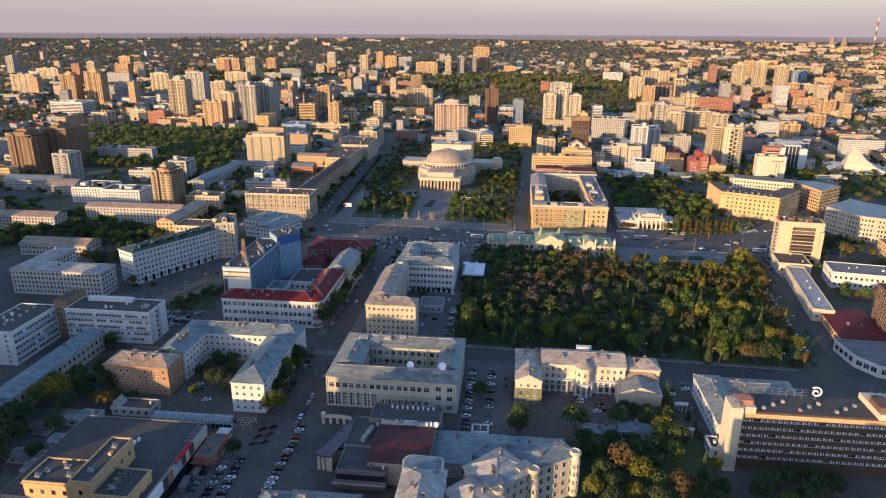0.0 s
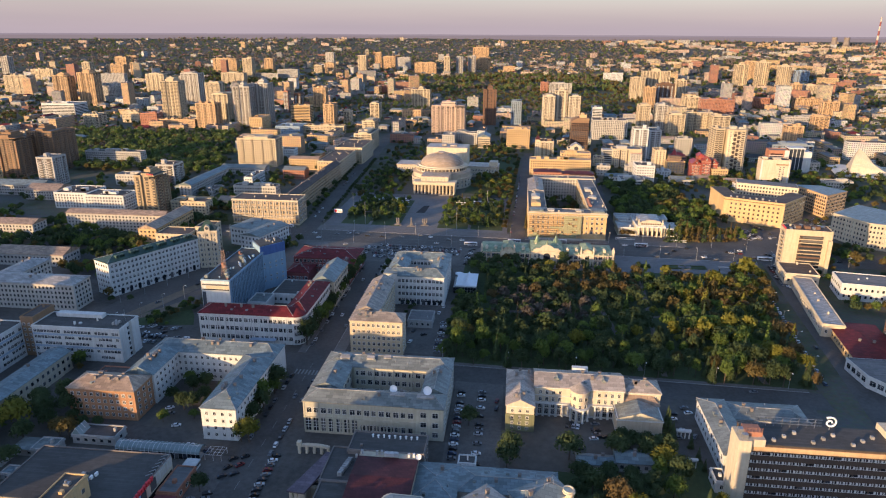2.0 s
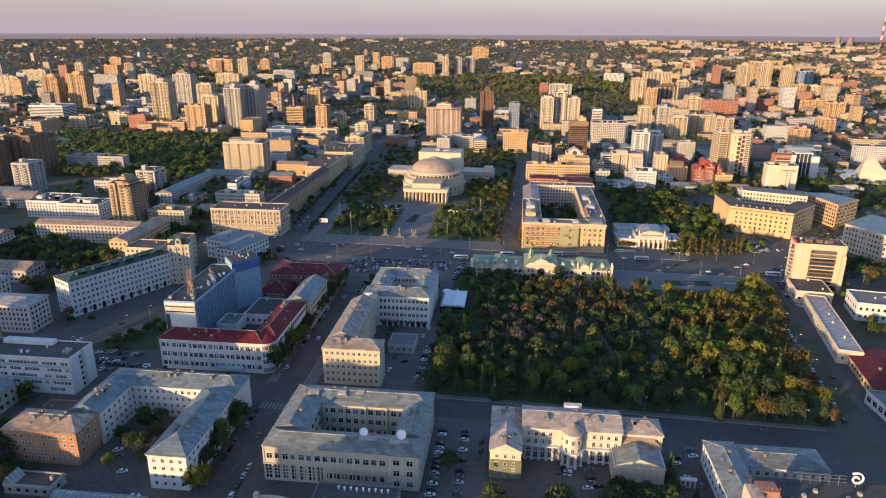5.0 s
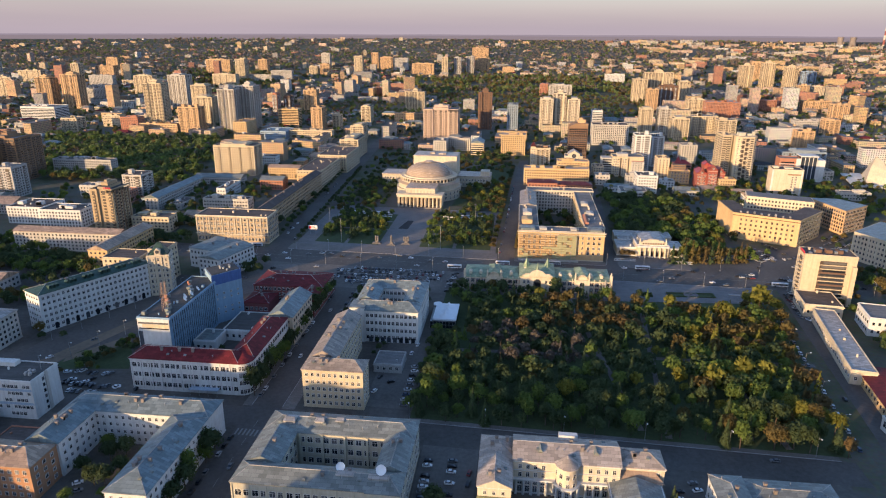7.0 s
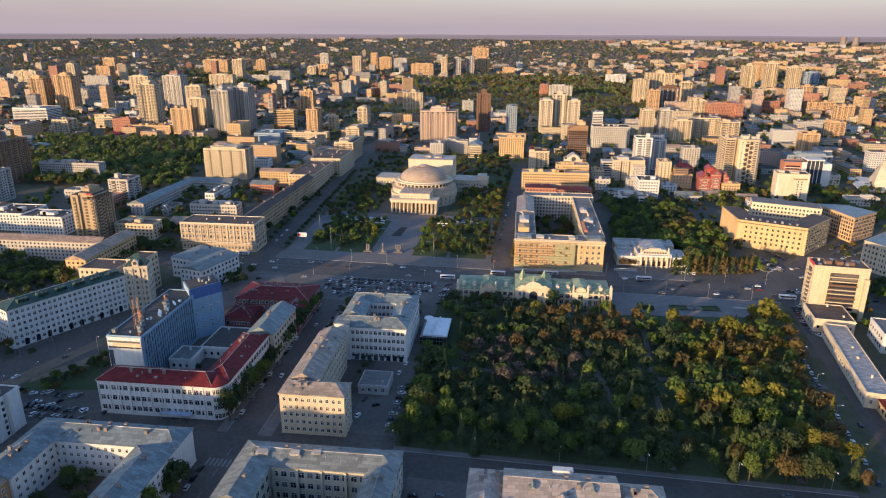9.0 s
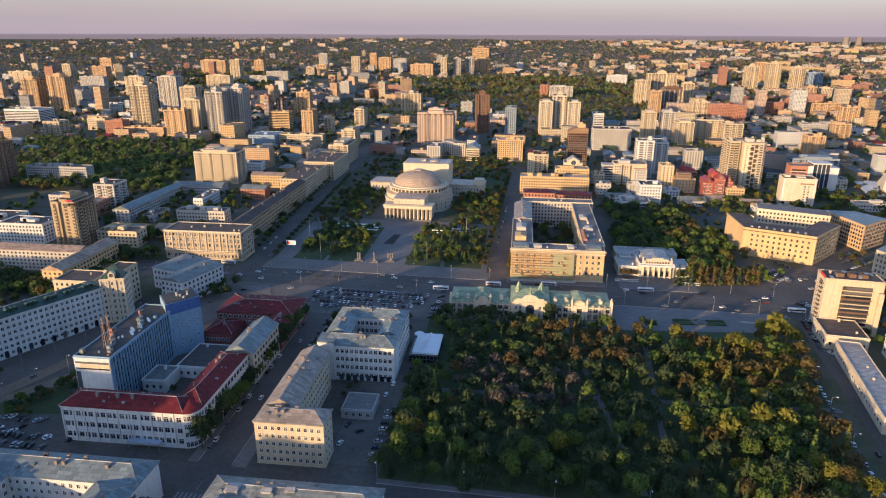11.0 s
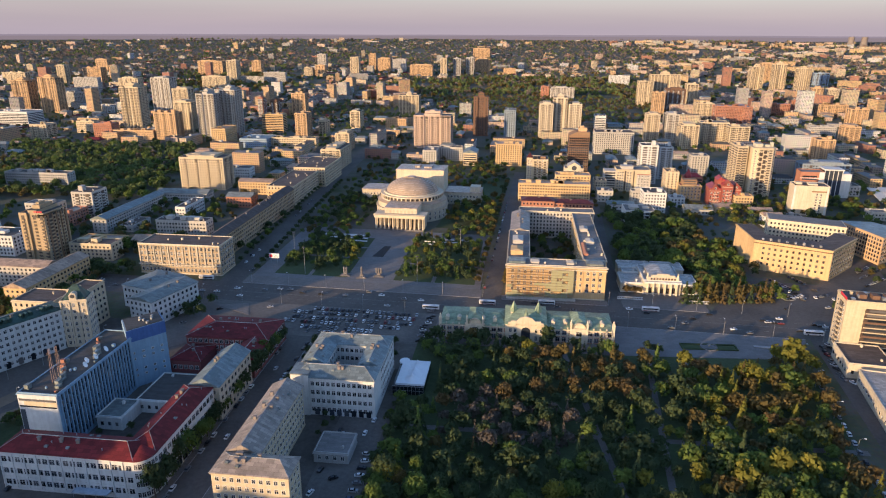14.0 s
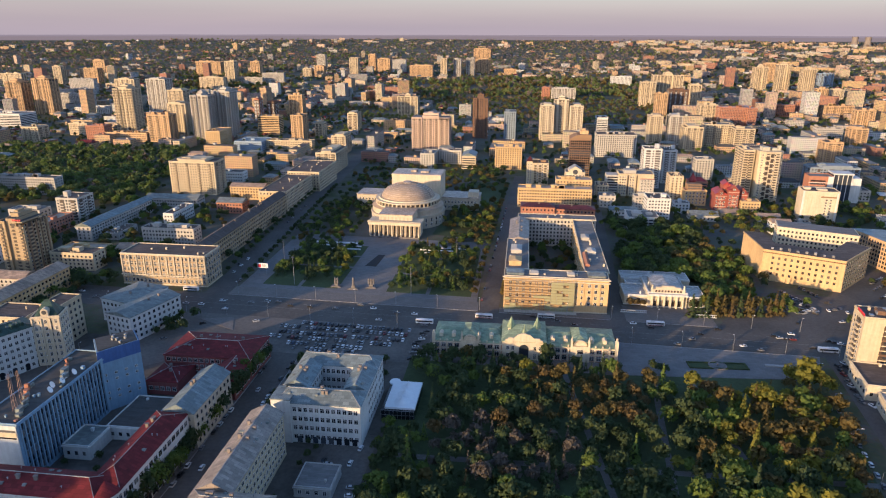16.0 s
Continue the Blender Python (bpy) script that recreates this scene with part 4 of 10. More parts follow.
for (xx, yy) in ((101, 206.5), (100.6, 210), (165, 217.5), (162, 218)):
    _f = Form()
    _f.box(xx, yy, 32.4, xx + 2.2, yy + 1.8, 34.4)
    _f.rod((xx + 0.5, yy + 0.5, 33.6), (xx + 0.5, yy + 0.5, 36.4), 0.07)
    part("roof_plant", _f, M["steel"], off)
_f = Form()
_f.box(102.6, 208.4, 32.5, 109.2, 213.4, 34.6)
for k in range(6):
    _f.rod((102.8 + k * 1.25, 208.6, 34.6), (102.8 + k * 1.25, 208.6, 36.6), 0.06)
_f.rod((102.8, 208.6, 36.0), (109, 208.6, 36.0), 0.05)
part("brick_lift_hut", _f, M["wall_brick"], off)
_f = Form()
_f.box(160.5, 208.5, 32.5, 169, 216, 34.8)
part("brick_lift_hut", _f, M["wall_brown"], off)
for k in range(9):
    _f = Form()
    _f.box(114 + k * 5, 209.5 + (k % 3) * 2.6, 29.8, 115.2 + k * 5, 210.7 + (k % 3) * 2.6, 30.9)
    part("roof_vent", _f, M["metal_pale"], off)
sign = root("roof_sign_frame", "steel roof sign frame with a white spiral emblem", "roof sign", 112, 219.5, 29.8, anchor=(130, 214), built=True)
_f = Form()
for k in range(8):
    _f.rod((k * 3.2, 0, 0), (k * 3.2, 0, 4.2), 0.08)
    _f.rod((k * 3.2, 2.2, 0), (k * 3.2, 0, 3.6), 0.06)
for z in (1.4, 2.8, 4.2):
    _f.rod((-1, 0, z), (25, 0, z), 0.08)
part("frame", _f, M["steel"], sign)
_f = Form()
for k in range(26):
    a, b2 = k * 0.33, (k + 1) * 0.33
    ra, rb = 0.5 + k * 0.085, 0.5 + (k + 1) * 0.085
    _f.rod((28 + ra * math.cos(a), -0.5, 3.6 + ra * math.sin(a)), (28 + rb * math.cos(b2), -0.5, 3.6 + rb * math.sin(b2)), 0.38)
part("emblem", _f, M["sign_white"], sign)
part("emblem_post", (lambda g: (g.rod((28, -0.4, 0), (28, -0.4, 2.6), 0.15), g)[1])(Form()), M["steel"], sign)

wings_house("annex", "white low annex with grey metal roof beside the office", [(102.5, 222.6, 115, 262, 11.0, "hip", "L"), (115, 249, 150, 262, 10.0, "hip", "F")], "white", "metal_grey", rise=2.2, anchor=(115, 232))

# market hall, arcade and the yellow block
hall = root("market_hall", "market hall with a wide dark flat roof", "building", anchor=(-163, 164), built=True)
_f = Form()
_f.box(-192, 140, 0, -134, 188, 11.5)
part("wall", _f, M["wall_stone"], hall)
_f = Form()
_f.box(-191.6, 140.4, 11.5, -134.4, 187.6, 11.65)
part("roof", _f, M["bitumen"], hall)
_f = Form()
for q in ((-192, 187.6, -134, 188), (-192, 140, -191.6, 187.6), (-134.4, 140, -134, 187.6)):
    _f.box(q[0], q[1], 11.5, q[2], q[3], 12.1)
part("parapet", _f, M["wall_chimney"], hall)
for (y0, y1, z0, z1, mt) in ((141, 143.6, 1.0, 11.2, "wall_bluegrey"), (144, 153.2, 6.2, 11.0, "sign_white"), (153.8, 156.2, 5.0, 10.6, "steel_dark"), (156.6, 160.0, 5.6, 10.4, "wall_umber"), (160.3, 163.4, 6.0, 10.8, "wall_pale"), (163.7, 166.6, 6.0, 10.8, "wall_bluegrey"), (166.9, 169.6, 6.2, 10.6, "steel_dark"), (169.9, 172.4, 6.2, 10.6, "wall_pink"), (172.8, 176.0, 6.4, 10.8, "steel_dark"), (176.3, 187.2, 7.4, 11.4, "wall_pale")):
    _f = Form()
    _f.box(-134, y0, z0, -133.3, y1, z1, bottom=True)
    part("sign_board", _f, M[mt], hall)
for k in range(8):
    _f = Form()
    _f.box(-134.1, 163.0 + k * 1.5, 11.0, -133.2, 164.0 + k * 1.5, 12.6 + (k % 3) * 0.2, bottom=True)
    part("sign_bar", _f, M["sign_red"], hall)
for k in range(6):
    _f = Form()
    _f.rod((-137.2, 175.5 + k * 2.2, 11.7), (-134.1, 175.5 + k * 2.2, 13.2), 0.12)
    _f.rod((-134.1, 175.5 + k * 2.2, 11.7), (-134.1, 175.5 + k * 2.2, 13.2), 0.12)
    part("bracket", _f, M["steel"], hall)
_f = Form()
_f.box(-134, 142, 0.3, -133.7, 187, 5.0)
part("shop_front", _f, M["glazing"], hall)
for k in range(9):
    _f = Form()
    _f.box(-163.5 + k * 0.75, 158 + k * 1.9, 11.65, -162.7 + k * 0.75, 159.3 + k * 1.9, 13.1)
    part("roof_sign_bar", _f, M["sign_white"], hall)
for k in range(5):
    _f = Form()
    _f.box(-163 + k * 1.3, 172 - k * 3.0, 11.65, -161.4 + k * 1.3, 174 - k * 3.0, 13.0)
    part("roof_vent", _f, M["steel"], hall)
wings_house("canopy_shop", "low shop with a rust-red awning and grey roof", [(-133, 176, -124.5, 191, 4.5, "flat", "R")], "brick", "bitumen_pale")
_aw = root("shop_awning", "rust-red shop awning on slim posts", "awning", anchor=(-128, 183), built=True)
_f = Form()
_f.prism([(-133, 172.6), (-124, 172.6), (-124, 175.9), (-133, 175.9)], 3.6, 4.0)
part("canopy", _f, M["wall_darkred"], _aw)
for xx in (-132.6, -129.8, -127, -124.3):
    _f = Form()
    _f.rod((xx, 172.8, 0), (xx, 172.8, 3.6), 0.09)
    part("post", _f, M["steel_dark"], _aw)
arc = root("glazed_arcade", "glazed barrel-roofed arcade beside the market", "arcade", anchor=(-146, 197), built=True)
_f = Form()
_f.box(-167.6, 199.6, 0, -128.4, 204.0, 0.5)
part("base", _f, M["wall_grey"], arc)
for k in range(20):
    _g = Form()
    x0, x1 = -168 + k * 2.0, -166.1 + k * 2.0
    for j in range(7):
        p = [(201.8 - 2.8 * math.cos(c), 3.4 + 2.2 * math.sin(c)) for c in (math.pi * j / 7, math.pi * (j + 1) / 7)]
        _g.face([(x0, p[0][0], p[0][1]), (x1, p[0][0], p[0][1]), (x1, p[1][0], p[1][1]), (x0, p[1][0], p[1][1])])
    part("pane", _g, M["arcade_glass"], arc)
    _g = Form()
    for j in range(7):
        p = [(201.8 - 2.86 * math.cos(c), 3.42 + 2.25 * math.sin(c)) for c in (math.pi * j / 7, math.pi * (j + 1) / 7)]
        _g.rod((x0 - 0.05, *p[0]), (x0 - 0.05, *p[1]), 0.1, 5)
    _g.rod((x0, 199.0, 0), (x0, 199.0, 3.4), 0.09, 5)
    part("rib", _g, M["metal_white"], arc)
    _g = Form()
    _g.box(x0, 199.1, 0.5, x1, 199.2, 3.3)
    part("side_pane", _g, M["glazing"], arc)
for z, yy in ((3.4, 199.0), (5.65, 201.8), (3.4, 204.6)):
    _g = Form()
    _g.rod((-168, yy, z), (-128, yy, z), 0.11, 5)
    part("purlin", _g, M["metal_white"], arc)
pav = wings_house("pavilion_row", "low grey market pavilion with a brown flat roof", [(-193, 203, -172, 211, 4.2, "flat", "FR")], "grey", "felt_brown", near=False, chimneys=0)
_f = Form()
_f.hip(-193.4, 203.4, -188.6, 209.0, 4.2, 3.6, 0.2, 0.0)
part("glass_gable", _f, M["arcade_glass"], pav)
for yy in (203.2, 205.0, 207.0, 209.0):
    _f = Form()
    _f.rod((-193.5, yy, 4.4), (-191, yy, 8.1), 0.1, 5)
    _f.rod((-188.5, yy, 4.4), (-191, yy, 8.1), 0.1, 5)
    part("gable_bar", _f, M["metal_white"], pav)
wings_house("yard_store", "low grey-roofed store between the trees", [(-205, 192, -195, 200, 4.0, "flat", "F")], "grey", "metal_grey", near=False, chimneys=0)
kio = root("kiosk", "small white glazed kiosk beside the arcade", "kiosk", -132, 192.5, 0, 0, built=True)
_f = Form()
_f.box(0, 0, 0, 5.6, 4.6, 1.0)
_f.box(-0.2, -0.2, 2.7, 5.8, 4.8, 3.3, bottom=True)
part("body", _f, M["wall_white"], kio)
_f = Form()
_f.box(0.1, 0.1, 1.0, 5.5, 4.5, 2.7)
part("glazing_band", _f, M["glazing"], kio)
for k in range(5):
    _f = Form()
    _f.box(-0.05 + k * 1.36, -0.05, 1.0, 0.15 + k * 1.36, 0.1, 2.7)
    part("mullion", _f, M["wall_white"], kio)
per = root("steel_pergola", "white steel lattice pergola over an entrance", "pergola", -126, 200.5, 0, 0, built=True)
for k in range(5):
    _f = Form()
    _f.rod((k * 1.9, 0, 3.0), (k * 1.9, 5.4, 3.0), 0.1, 5)
    part("beam", _f, M["metal_white"], per)
for j in range(4):
    _f = Form()
    _f.rod((0, j * 1.8, 3.1), (7.6, j * 1.8, 3.1), 0.08, 5)
    part("cross_bar", _f, M["metal_white"], per)
for (px, py) in ((0, 0), (3.8, 0), (7.6, 0), (0, 5.4), (7.6, 5.4)):
    _f = Form()
    _f.rod((px, py, 0), (px, py, 3.0), 0.1, 6)
    part("post", _f, M["metal_white"], per)
for (xx, yy) in ((-131.4, 160.4), (-130.2, 168.4)):
    stl = root("market_stall", "long dark grey market stall with a flat roof", "stall", xx, yy, 0, 6, group="market stalls", built=True)
    _f = Form()
    _f.box(0, 0, 0, 2.6, 6.6, 2.4)
    part("body", _f, M["wall_chimney"], stl)
    _f = Form()
    _f.box(-0.2, -0.2, 2.4, 2.9, 6.8, 2.65, bottom=True)
    part("roof", _f, M["bitumen_pale"], stl)
    _f = Form()
    _f.box(2.61, 0.6, 0.9, 2.68, 6.0, 2.1)
    part("shutter", _f, M["steel_dark"], stl)

yel = wings_house("yellow_block", "yellow brick block with parapets and roof plant", [(-181, 140.2, -161.1, 153, 18.5, "flat", "F"), (-161, 139.2, -152, 164, 21.0, "flat", "FR"), (-151.9, 138.2, -137, 152.5, 16.5, "flat", "FR")], "ochre", "bitumen", storey=5.4, bay=4.2, near=False, anchor=(-163, 164))
for (xx, yy, zz) in ((-176, 145, 18.6), (-170, 148, 18.6), (-166, 144, 18.6), (-178, 142.5, 18.6), (-157, 144, 21.1), (-157, 158, 21.1), (-147, 141, 16.6)):
    _f = Form()
    _f.box(xx, yy, zz, xx + 2.2, yy + 1.6, zz + 1.0)
    _f.rod((xx + 0.6, yy + 0.8, zz + 1.0), (xx + 0.6, yy + 0.8, zz + 1.9), 0.45, 10)
    part("roof_plant", _f, M["steel"], yel)
for k in range(4):
    _f = Form()
    for (p, q) in (((0, 0, 0), (0, 0, 3.4)), ((3, 0, 0), (3, 0, 3.4)), ((0, 0, 3.4), (3, 0, 3.4)), ((0, 0, 1.7), (3, 0, 1.7)), ((0, 0, 0), (3, 0, 3.4)), ((0, 3, 0), (0, 0, 3.4)), ((3, 3, 0), (3, 0, 3.4))):
        _f.rod((-146 + p[0], 140.5 + k * 3.0 + p[1] * 0.5, 16.7 + p[2]), (-146 + q[0], 140.5 + k * 3.0 + q[1] * 0.5, 16.7 + q[2]), 0.09)
    part("sign_lattice", _f, M["steel"], yel)

# cinema and the palace-like house at its side
cin = wings_house("cinema", "dark-roofed cinema hall with a maroon stage roof", [(-60, 203.2, -26.5, 215.4, 11, "flat", "R"), (-67.5, 187.2, -54.2, 207, 9, "flat", ""), (-66.5, 172.4, -45.6, 187, 9, "flat", "F")], "chimney", "bitumen", near=False, chimneys=0, anchor=(-50, 194))
_f = Form()
_f.box(-54, 176, 0, -28.5, 203, 11.4)
part("stage_wall", _f, M["wall_stone"], cin)
_f = Form()
_f.hip(-54, 176, -28.5, 199.5, 11.4, 1.2, 0.3, 0.0)
part("stage_roof", _f, M["metal_maroon"], cin)
_f = Form()
_f.box(-67.5, 169.6, 4.2, -45, 172.4, 5.0)
part("entrance_canopy", _f, M["wall_chimney"], cin)
_f = Form()
_f.box(-67.6, 169.5, 4.9, -44.9, 169.7, 5.4)
part("canopy_edge", _f, M["wall_pale"], cin)
_f = Form()
_f.box(-66.4, 171.9, 5.2, -45.7, 172.39, 7.4)
part("glass_band", _f, M["glazing"], cin)
for k in range(9):
    _f = Form()
    _f.lathe([(0.35, 11.1), (0.35, 12.3), (0.6, 12.4), (0.0, 12.9)], 8, -51 + k * 2.5, 212.5 - 0.3 * (k % 2))
    part("ventilator", _f, M["dish_white"], cin)
for (xx, yy, zz) in ((-56, 201, 9), (-53.5, 201, 11.4), (-47, 201.2, 11.4), (-45, 201.4, 11.4), (-33, 200.6, 11.4), (-31, 201, 11.4), (-47.4, 174.5, 9), (-47.6, 184, 9), (-60, 205, 9)):
    _f = Form()
    _f.box(xx, yy, zz, xx + 0.9, yy + 0.9, zz + 1.7)
    part("roof_plant", _f, M["metal_white"], cin)
_f = Form()
for k in range(8):
    _f.box(-60.6 + k * 0.28, 190 + k * 1.2, 9.1, -58.6 + k * 0.28, 190.9 + k * 1.2, 11.0)
part("cooling_unit", _f, M["metal_pale"], cin)
_f = Form()
_f.box(-43, 199.6, 12.2, -37, 201.0, 13.8)
part("cooling_unit", _f, M["metal_white"], cin)
por = root("plum_roofed_porch", "pale columned porch with a plum metal roof", "porch", anchor=(-50, 194), built=True)
_f = Form()
_f.prism([(-77.6, 186), (-72, 185), (-65.2, 202.2), (-69.8, 204.2)], 0, 7.6)
part("wall", _f, M["wall_stone"], por)
_f = Form()
_f.prism([(-78.8, 181.2), (-71.4, 180.6), (-64.6, 202.2), (-69.5, 204.6)], 7.7, 8.5)
part("roof", _f, M["metal_plum"], por)
for xx, yy in ((-77.4, 182.4), (-75.4, 182.2), (-73.4, 182), (-72, 181.9)):
    _f = Form()
    _f.box(xx - 0.7, yy - 0.6, 0, xx + 0.7, yy + 0.8, 7.7)
    part("pier", _f, M["wall_ivory"], por)
wings_house("link_roof", "low dark-roofed link beside the porch", [(-71.6, 187, -67.7, 201, 5.5, "flat", "")], "stone", "bitumen", near=False, anchor=(-50, 194))


def dish(name, x, y, z, r, az, label, parent=None):
    d = root(name, label, "satellite dish", x, y, z, az, anchor=(-54, 247) if y > 220 else (-50, 194), built=True) if parent is None else parent
    f = Form()
    f.lathe([(0.02, 0), (r * 0.4, r * 0.05), (r * 0.75, r * 0.18), (r, r * 0.34), (r * 0.97, r * 0.36), (r * 0.7, r * 0.2), (r * 0.35, r * 0.09), (0.02, r * 0.05)], 24)
    part("reflector", f, M["dish_white"], d, at=pose(0, 0, r + 0.6, 55, 0, 0))
    g = Form()
    g.rod((0, 0.2, 0), (0, 0, r + 0.5), 0.12)
    g.rod((-0.5, 0.6, 0), (0, 0.1, r * 0.7), 0.06)
    g.rod((0.5, 0.6, 0), (0, 0.1, r * 0.7), 0.06)
    part("mount", g, M["steel"], d)
    return d


dish("satellite_dish", -46, 233, 19.6, 1.8, 10, "large white satellite dish on a metal roof")
dish("satellite_dish", -29.5, 232, 20.2, 2.0, 12, "large white satellite dish on a metal roof")
dish("satellite_dish", -28, 198, 12.8, 1.2, 15, "white satellite dish on the red stage roof")

def bay_tower(owner, cx, cy, r, h, copper=True):
    f = Form()
    f.lathe([(r, 0), (r, h), (r + 0.35, h), (r + 0.35, h + 0.5), (r, h + 0.5), (r, h + 1.2), (r - 0.4, h + 1.2), (r - 0.4, h + 0.8)], 20, cx, cy)
    tower = part("bay_tower", f, M["wall_ivory"], owner)
    if copper:
        f = Form()
        f.lathe([(r + 0.08, h - 2.6), (r + 0.08, h - 0.4)], 20, cx, cy, cap=False)
        part("copper_band", f, M["metal_green"], tower)
    for z in range(2, int(h) - 4, 4):
        for k in range(5):
            a = -math.pi * 0.95 + k * math.pi * 0.22
            part("window", window_mesh(0.8, 2.2), None, tower, at=pose(cx + (r + 0.01) * math.cos(a), cy + (r + 0.01) * math.sin(a), z, 0, 0, math.degrees(a) + 90))


pal = wings_house("palace_house", "cream corner house with rounded bay and hipped roofs", [(-36, 138, -19, 167, 19.5, "hip", "R")], "ivory", "metal_pale", storey=3.7, bay=3.0, rise=5.0, cornice="white", anchor=(0, 165))
_f = Form()
_f.prism([(-36.5, 165), (-20.5, 165), (-20.5, 171.8), (-22, 173.2), (-34, 173.6), (-36.2, 172.4), (-37.2, 170)], 0, 20.4)
part("rounded_bay", _f, M["wall_ivory"], pal)
_f = Form()
_f.prism([(-35.8, 165.6), (-21.2, 165.6), (-21.2, 171.4), (-22.4, 172.6), (-33.8, 173.0), (-35.6, 171.8), (-36.5, 170)], 20.4, 20.55)
part("bay_roof", _f, M["metal_blue"], pal)
palb = wings_house("palace_centre", "cream apartment house with a pyramid roof and bay towers", [(0, 0, 18.4, 17, 19.5, "hip", "FR"), (-14, -3, -0.1, 12, 18.6, "hip", "FR")], "ivory", "metal_pale", x=0.9, y=158.7, rot=41, anchor=(0, 165), storey=3.7, bay=3.0, rise=5.5, cornice="white", ww=1.5, wh=2.3)
for (tx, ty) in ((0.0, -0.4), (18.2, -0.6)):
    bay_tower(palb, tx, ty, 2.1, 19.8)
for (x0, y0, x1, y1) in ((12.5, 0.6, 18, 3.6), (-2.5, 0.4, 4.0, 3.0)):
    _f = Form()
    _f.box(x0, y0, 19.6, x1, y1, 22.0)
    dorm = part("roof_attic", _f, M["wall_ivory"], palb)
    _f = Form()
    _f.box(x0 - 0.3, y0 - 0.3, 22.0, x1 + 0.3, y1 + 0.3, 22.3)
    part("attic_roof", _f, M["metal_blue"], dorm)
palw = wings_house("palace_wing", "cream apartment wing with tall windows and blue-grey roof", [(1.6, 0, 21, 9.6, 19.5, "hip", "F")], "ivory", "metal_blue", x=14.8, y=170.8, rot=29.5, anchor=(0, 165), storey=3.7, bay=3.0, rise=2.8, cornice="white", ww=1.5, wh=2.4)
bay_tower(palw, 20.4, 0.3, 2.0, 20.2, False)
for k in range(4):
    _f = Form()
    _f.rod((4 + k * 4, 3.5, 20), (4 + k * 4, 3.5, 25), 0.07)
    _f.rod((3.2 + k * 4, 3.5, 24.4), (4.8 + k * 4, 3.5, 24.4), 0.05)
    part("aerial", _f, M["steel"], palw)
wings_house("gabled_corner_house", "cream house with faceted blue-grey metal roofs", [(-88, 128, -76.1, 150.5, 16.5, "hip", ""), (-76, 134, -50, 151, 17.0, "hip", "")], "ivory", "metal_blue", rise=4.5, near=True, chimneys=4)
wings_house("yard_wing", "low yard building with a wide blue-grey metal roof", [(-29, 184, -11, 204, 7.5, "hip", "F")], "grey", "metal_blue", rise=1.8, near=True, chimneys=1)
wings_house("garden_wing", "low garden wing with patched blue-grey roof", [(-10.5, 191, 30, 204.5, 7.5, "hip", "F")], "grey", "metal_blue", rise=1.8, near=True, chimneys=2)
wings_house("dark_portal", "black boxed gate portal with a white frame", [(-12, 207.6, -4.5, 213, 5.5, "flat", "")], "black", "bitumen", cornice="white", chimneys=0)
wings_house("garden_shed", "low blue-roofed shed behind the trees", [(40, 216.5, 55.5, 222.5, 4.2, "gable", "F")], "grey", "metal_blue", near=False)
wings_house("garden_shed", "low blue-roofed shed beside bushes", [(57, 219, 76, 227, 4.6, "gable", "F")], "grey", "metal_blue", near=False)
_gate = root("arched_gate", "pale curved gate screen with round arches", "gate", -86, 210, built=True)
for k in range(5):
    _f = Form()
    _f.box(k * 3.4, 0.35 * k * (4 - k) * 0.5, 0, k * 3.4 + 1.2, 0.35 * k * (4 - k) * 0.5 + 1.2, 4.6)
    part("pier", _f, M["wall_ivory"], _gate)
_f = Form()
for k in range(4):
    y0, y1 = 0.35 * k * (4 - k) * 0.5, 0.35 * (k + 1) * (3 - k) * 0.5
    _f.prism([(k * 3.4, y0), (k * 3.4 + 3.5, y1), (k * 3.4 + 3.5, y1 + 1.2), (k * 3.4, y0 + 1.2)], 3.6, 4.8)
_f.box(-0.3, -0.3, 4.6, 1.6, 1.6, 6.4)
part("lintel", _f, M["wall_ivory"], _gate)

# west side: panel slabs and the low row
_prng = random.Random(12)
psl = wings_house("panel_slab", "white panel office slab with long window rows", [(-268, 266, -214, 283, 21, "flat", "")], "white", "bitumen", storey=3.5, bay=3.0, ww=2.5, wh=1.9, anchor=(-250, 268))
facade(psl, -268, 266, -214, 266, 0.9, 20.4, 3.3, 2.05, 1.75, 1.75, True, skip={(i, k) for i in range(6) for k in range(26) if _prng.random() < 0.16 or k % 9 == 8})
for i in range(4):
    _f = Form()
    _f.box(-267.8, 265.9, 4.1 + i * 3.84, -214.2, 266.0, 5.4 + i * 3.84, bottom=True)
    part("spandrel", _f, M["wall_paleblue" if i % 2 else "wall_white"], psl)
for i in range(6):
    _f = Form()
    _f.box(-214.0, 272.6, 1.2 + i * 3.3, -213.88, 273.9, 3.0 + i * 3.3, bottom=True)
    part("stair_window", _f, M["glazing"], psl)
_f = Form()
_f.box(-213.99, 274.4, 0, -213.5, 276.0, 22)
part("end_fin", _f, M["wall_pale"], psl)
_f = Form()
_f.box(-262, 278, 21.1, -233, 281.6, 23.4)
part("roof_hut", _f, M["wall_white"], psl)
_f = Form()
_f.rod((-217.6, 277, 21), (-217.6, 277, 28.5), 0.12)
part("mast", _f, M["steel"], psl)
for k in range(4):
    _f = Form()
    _f.lathe([(0.9, 21.1), (0.9, 22.2), (0.5, 22.8)], 10, -221.5 + (k % 2) * 2.2, 272 + (k // 2) * 2.4)
    part("ventilator", _f, M["metal_pale"], psl)
pwg = wings_house("panel_wing", "white panel wing with blank end and window rows", [(-300, 236, -276, 270, 21, "flat", "")], "white", "bitumen", storey=3.5, bay=3.0, ww=2.4, wh=1.9, anchor=(-250, 268))
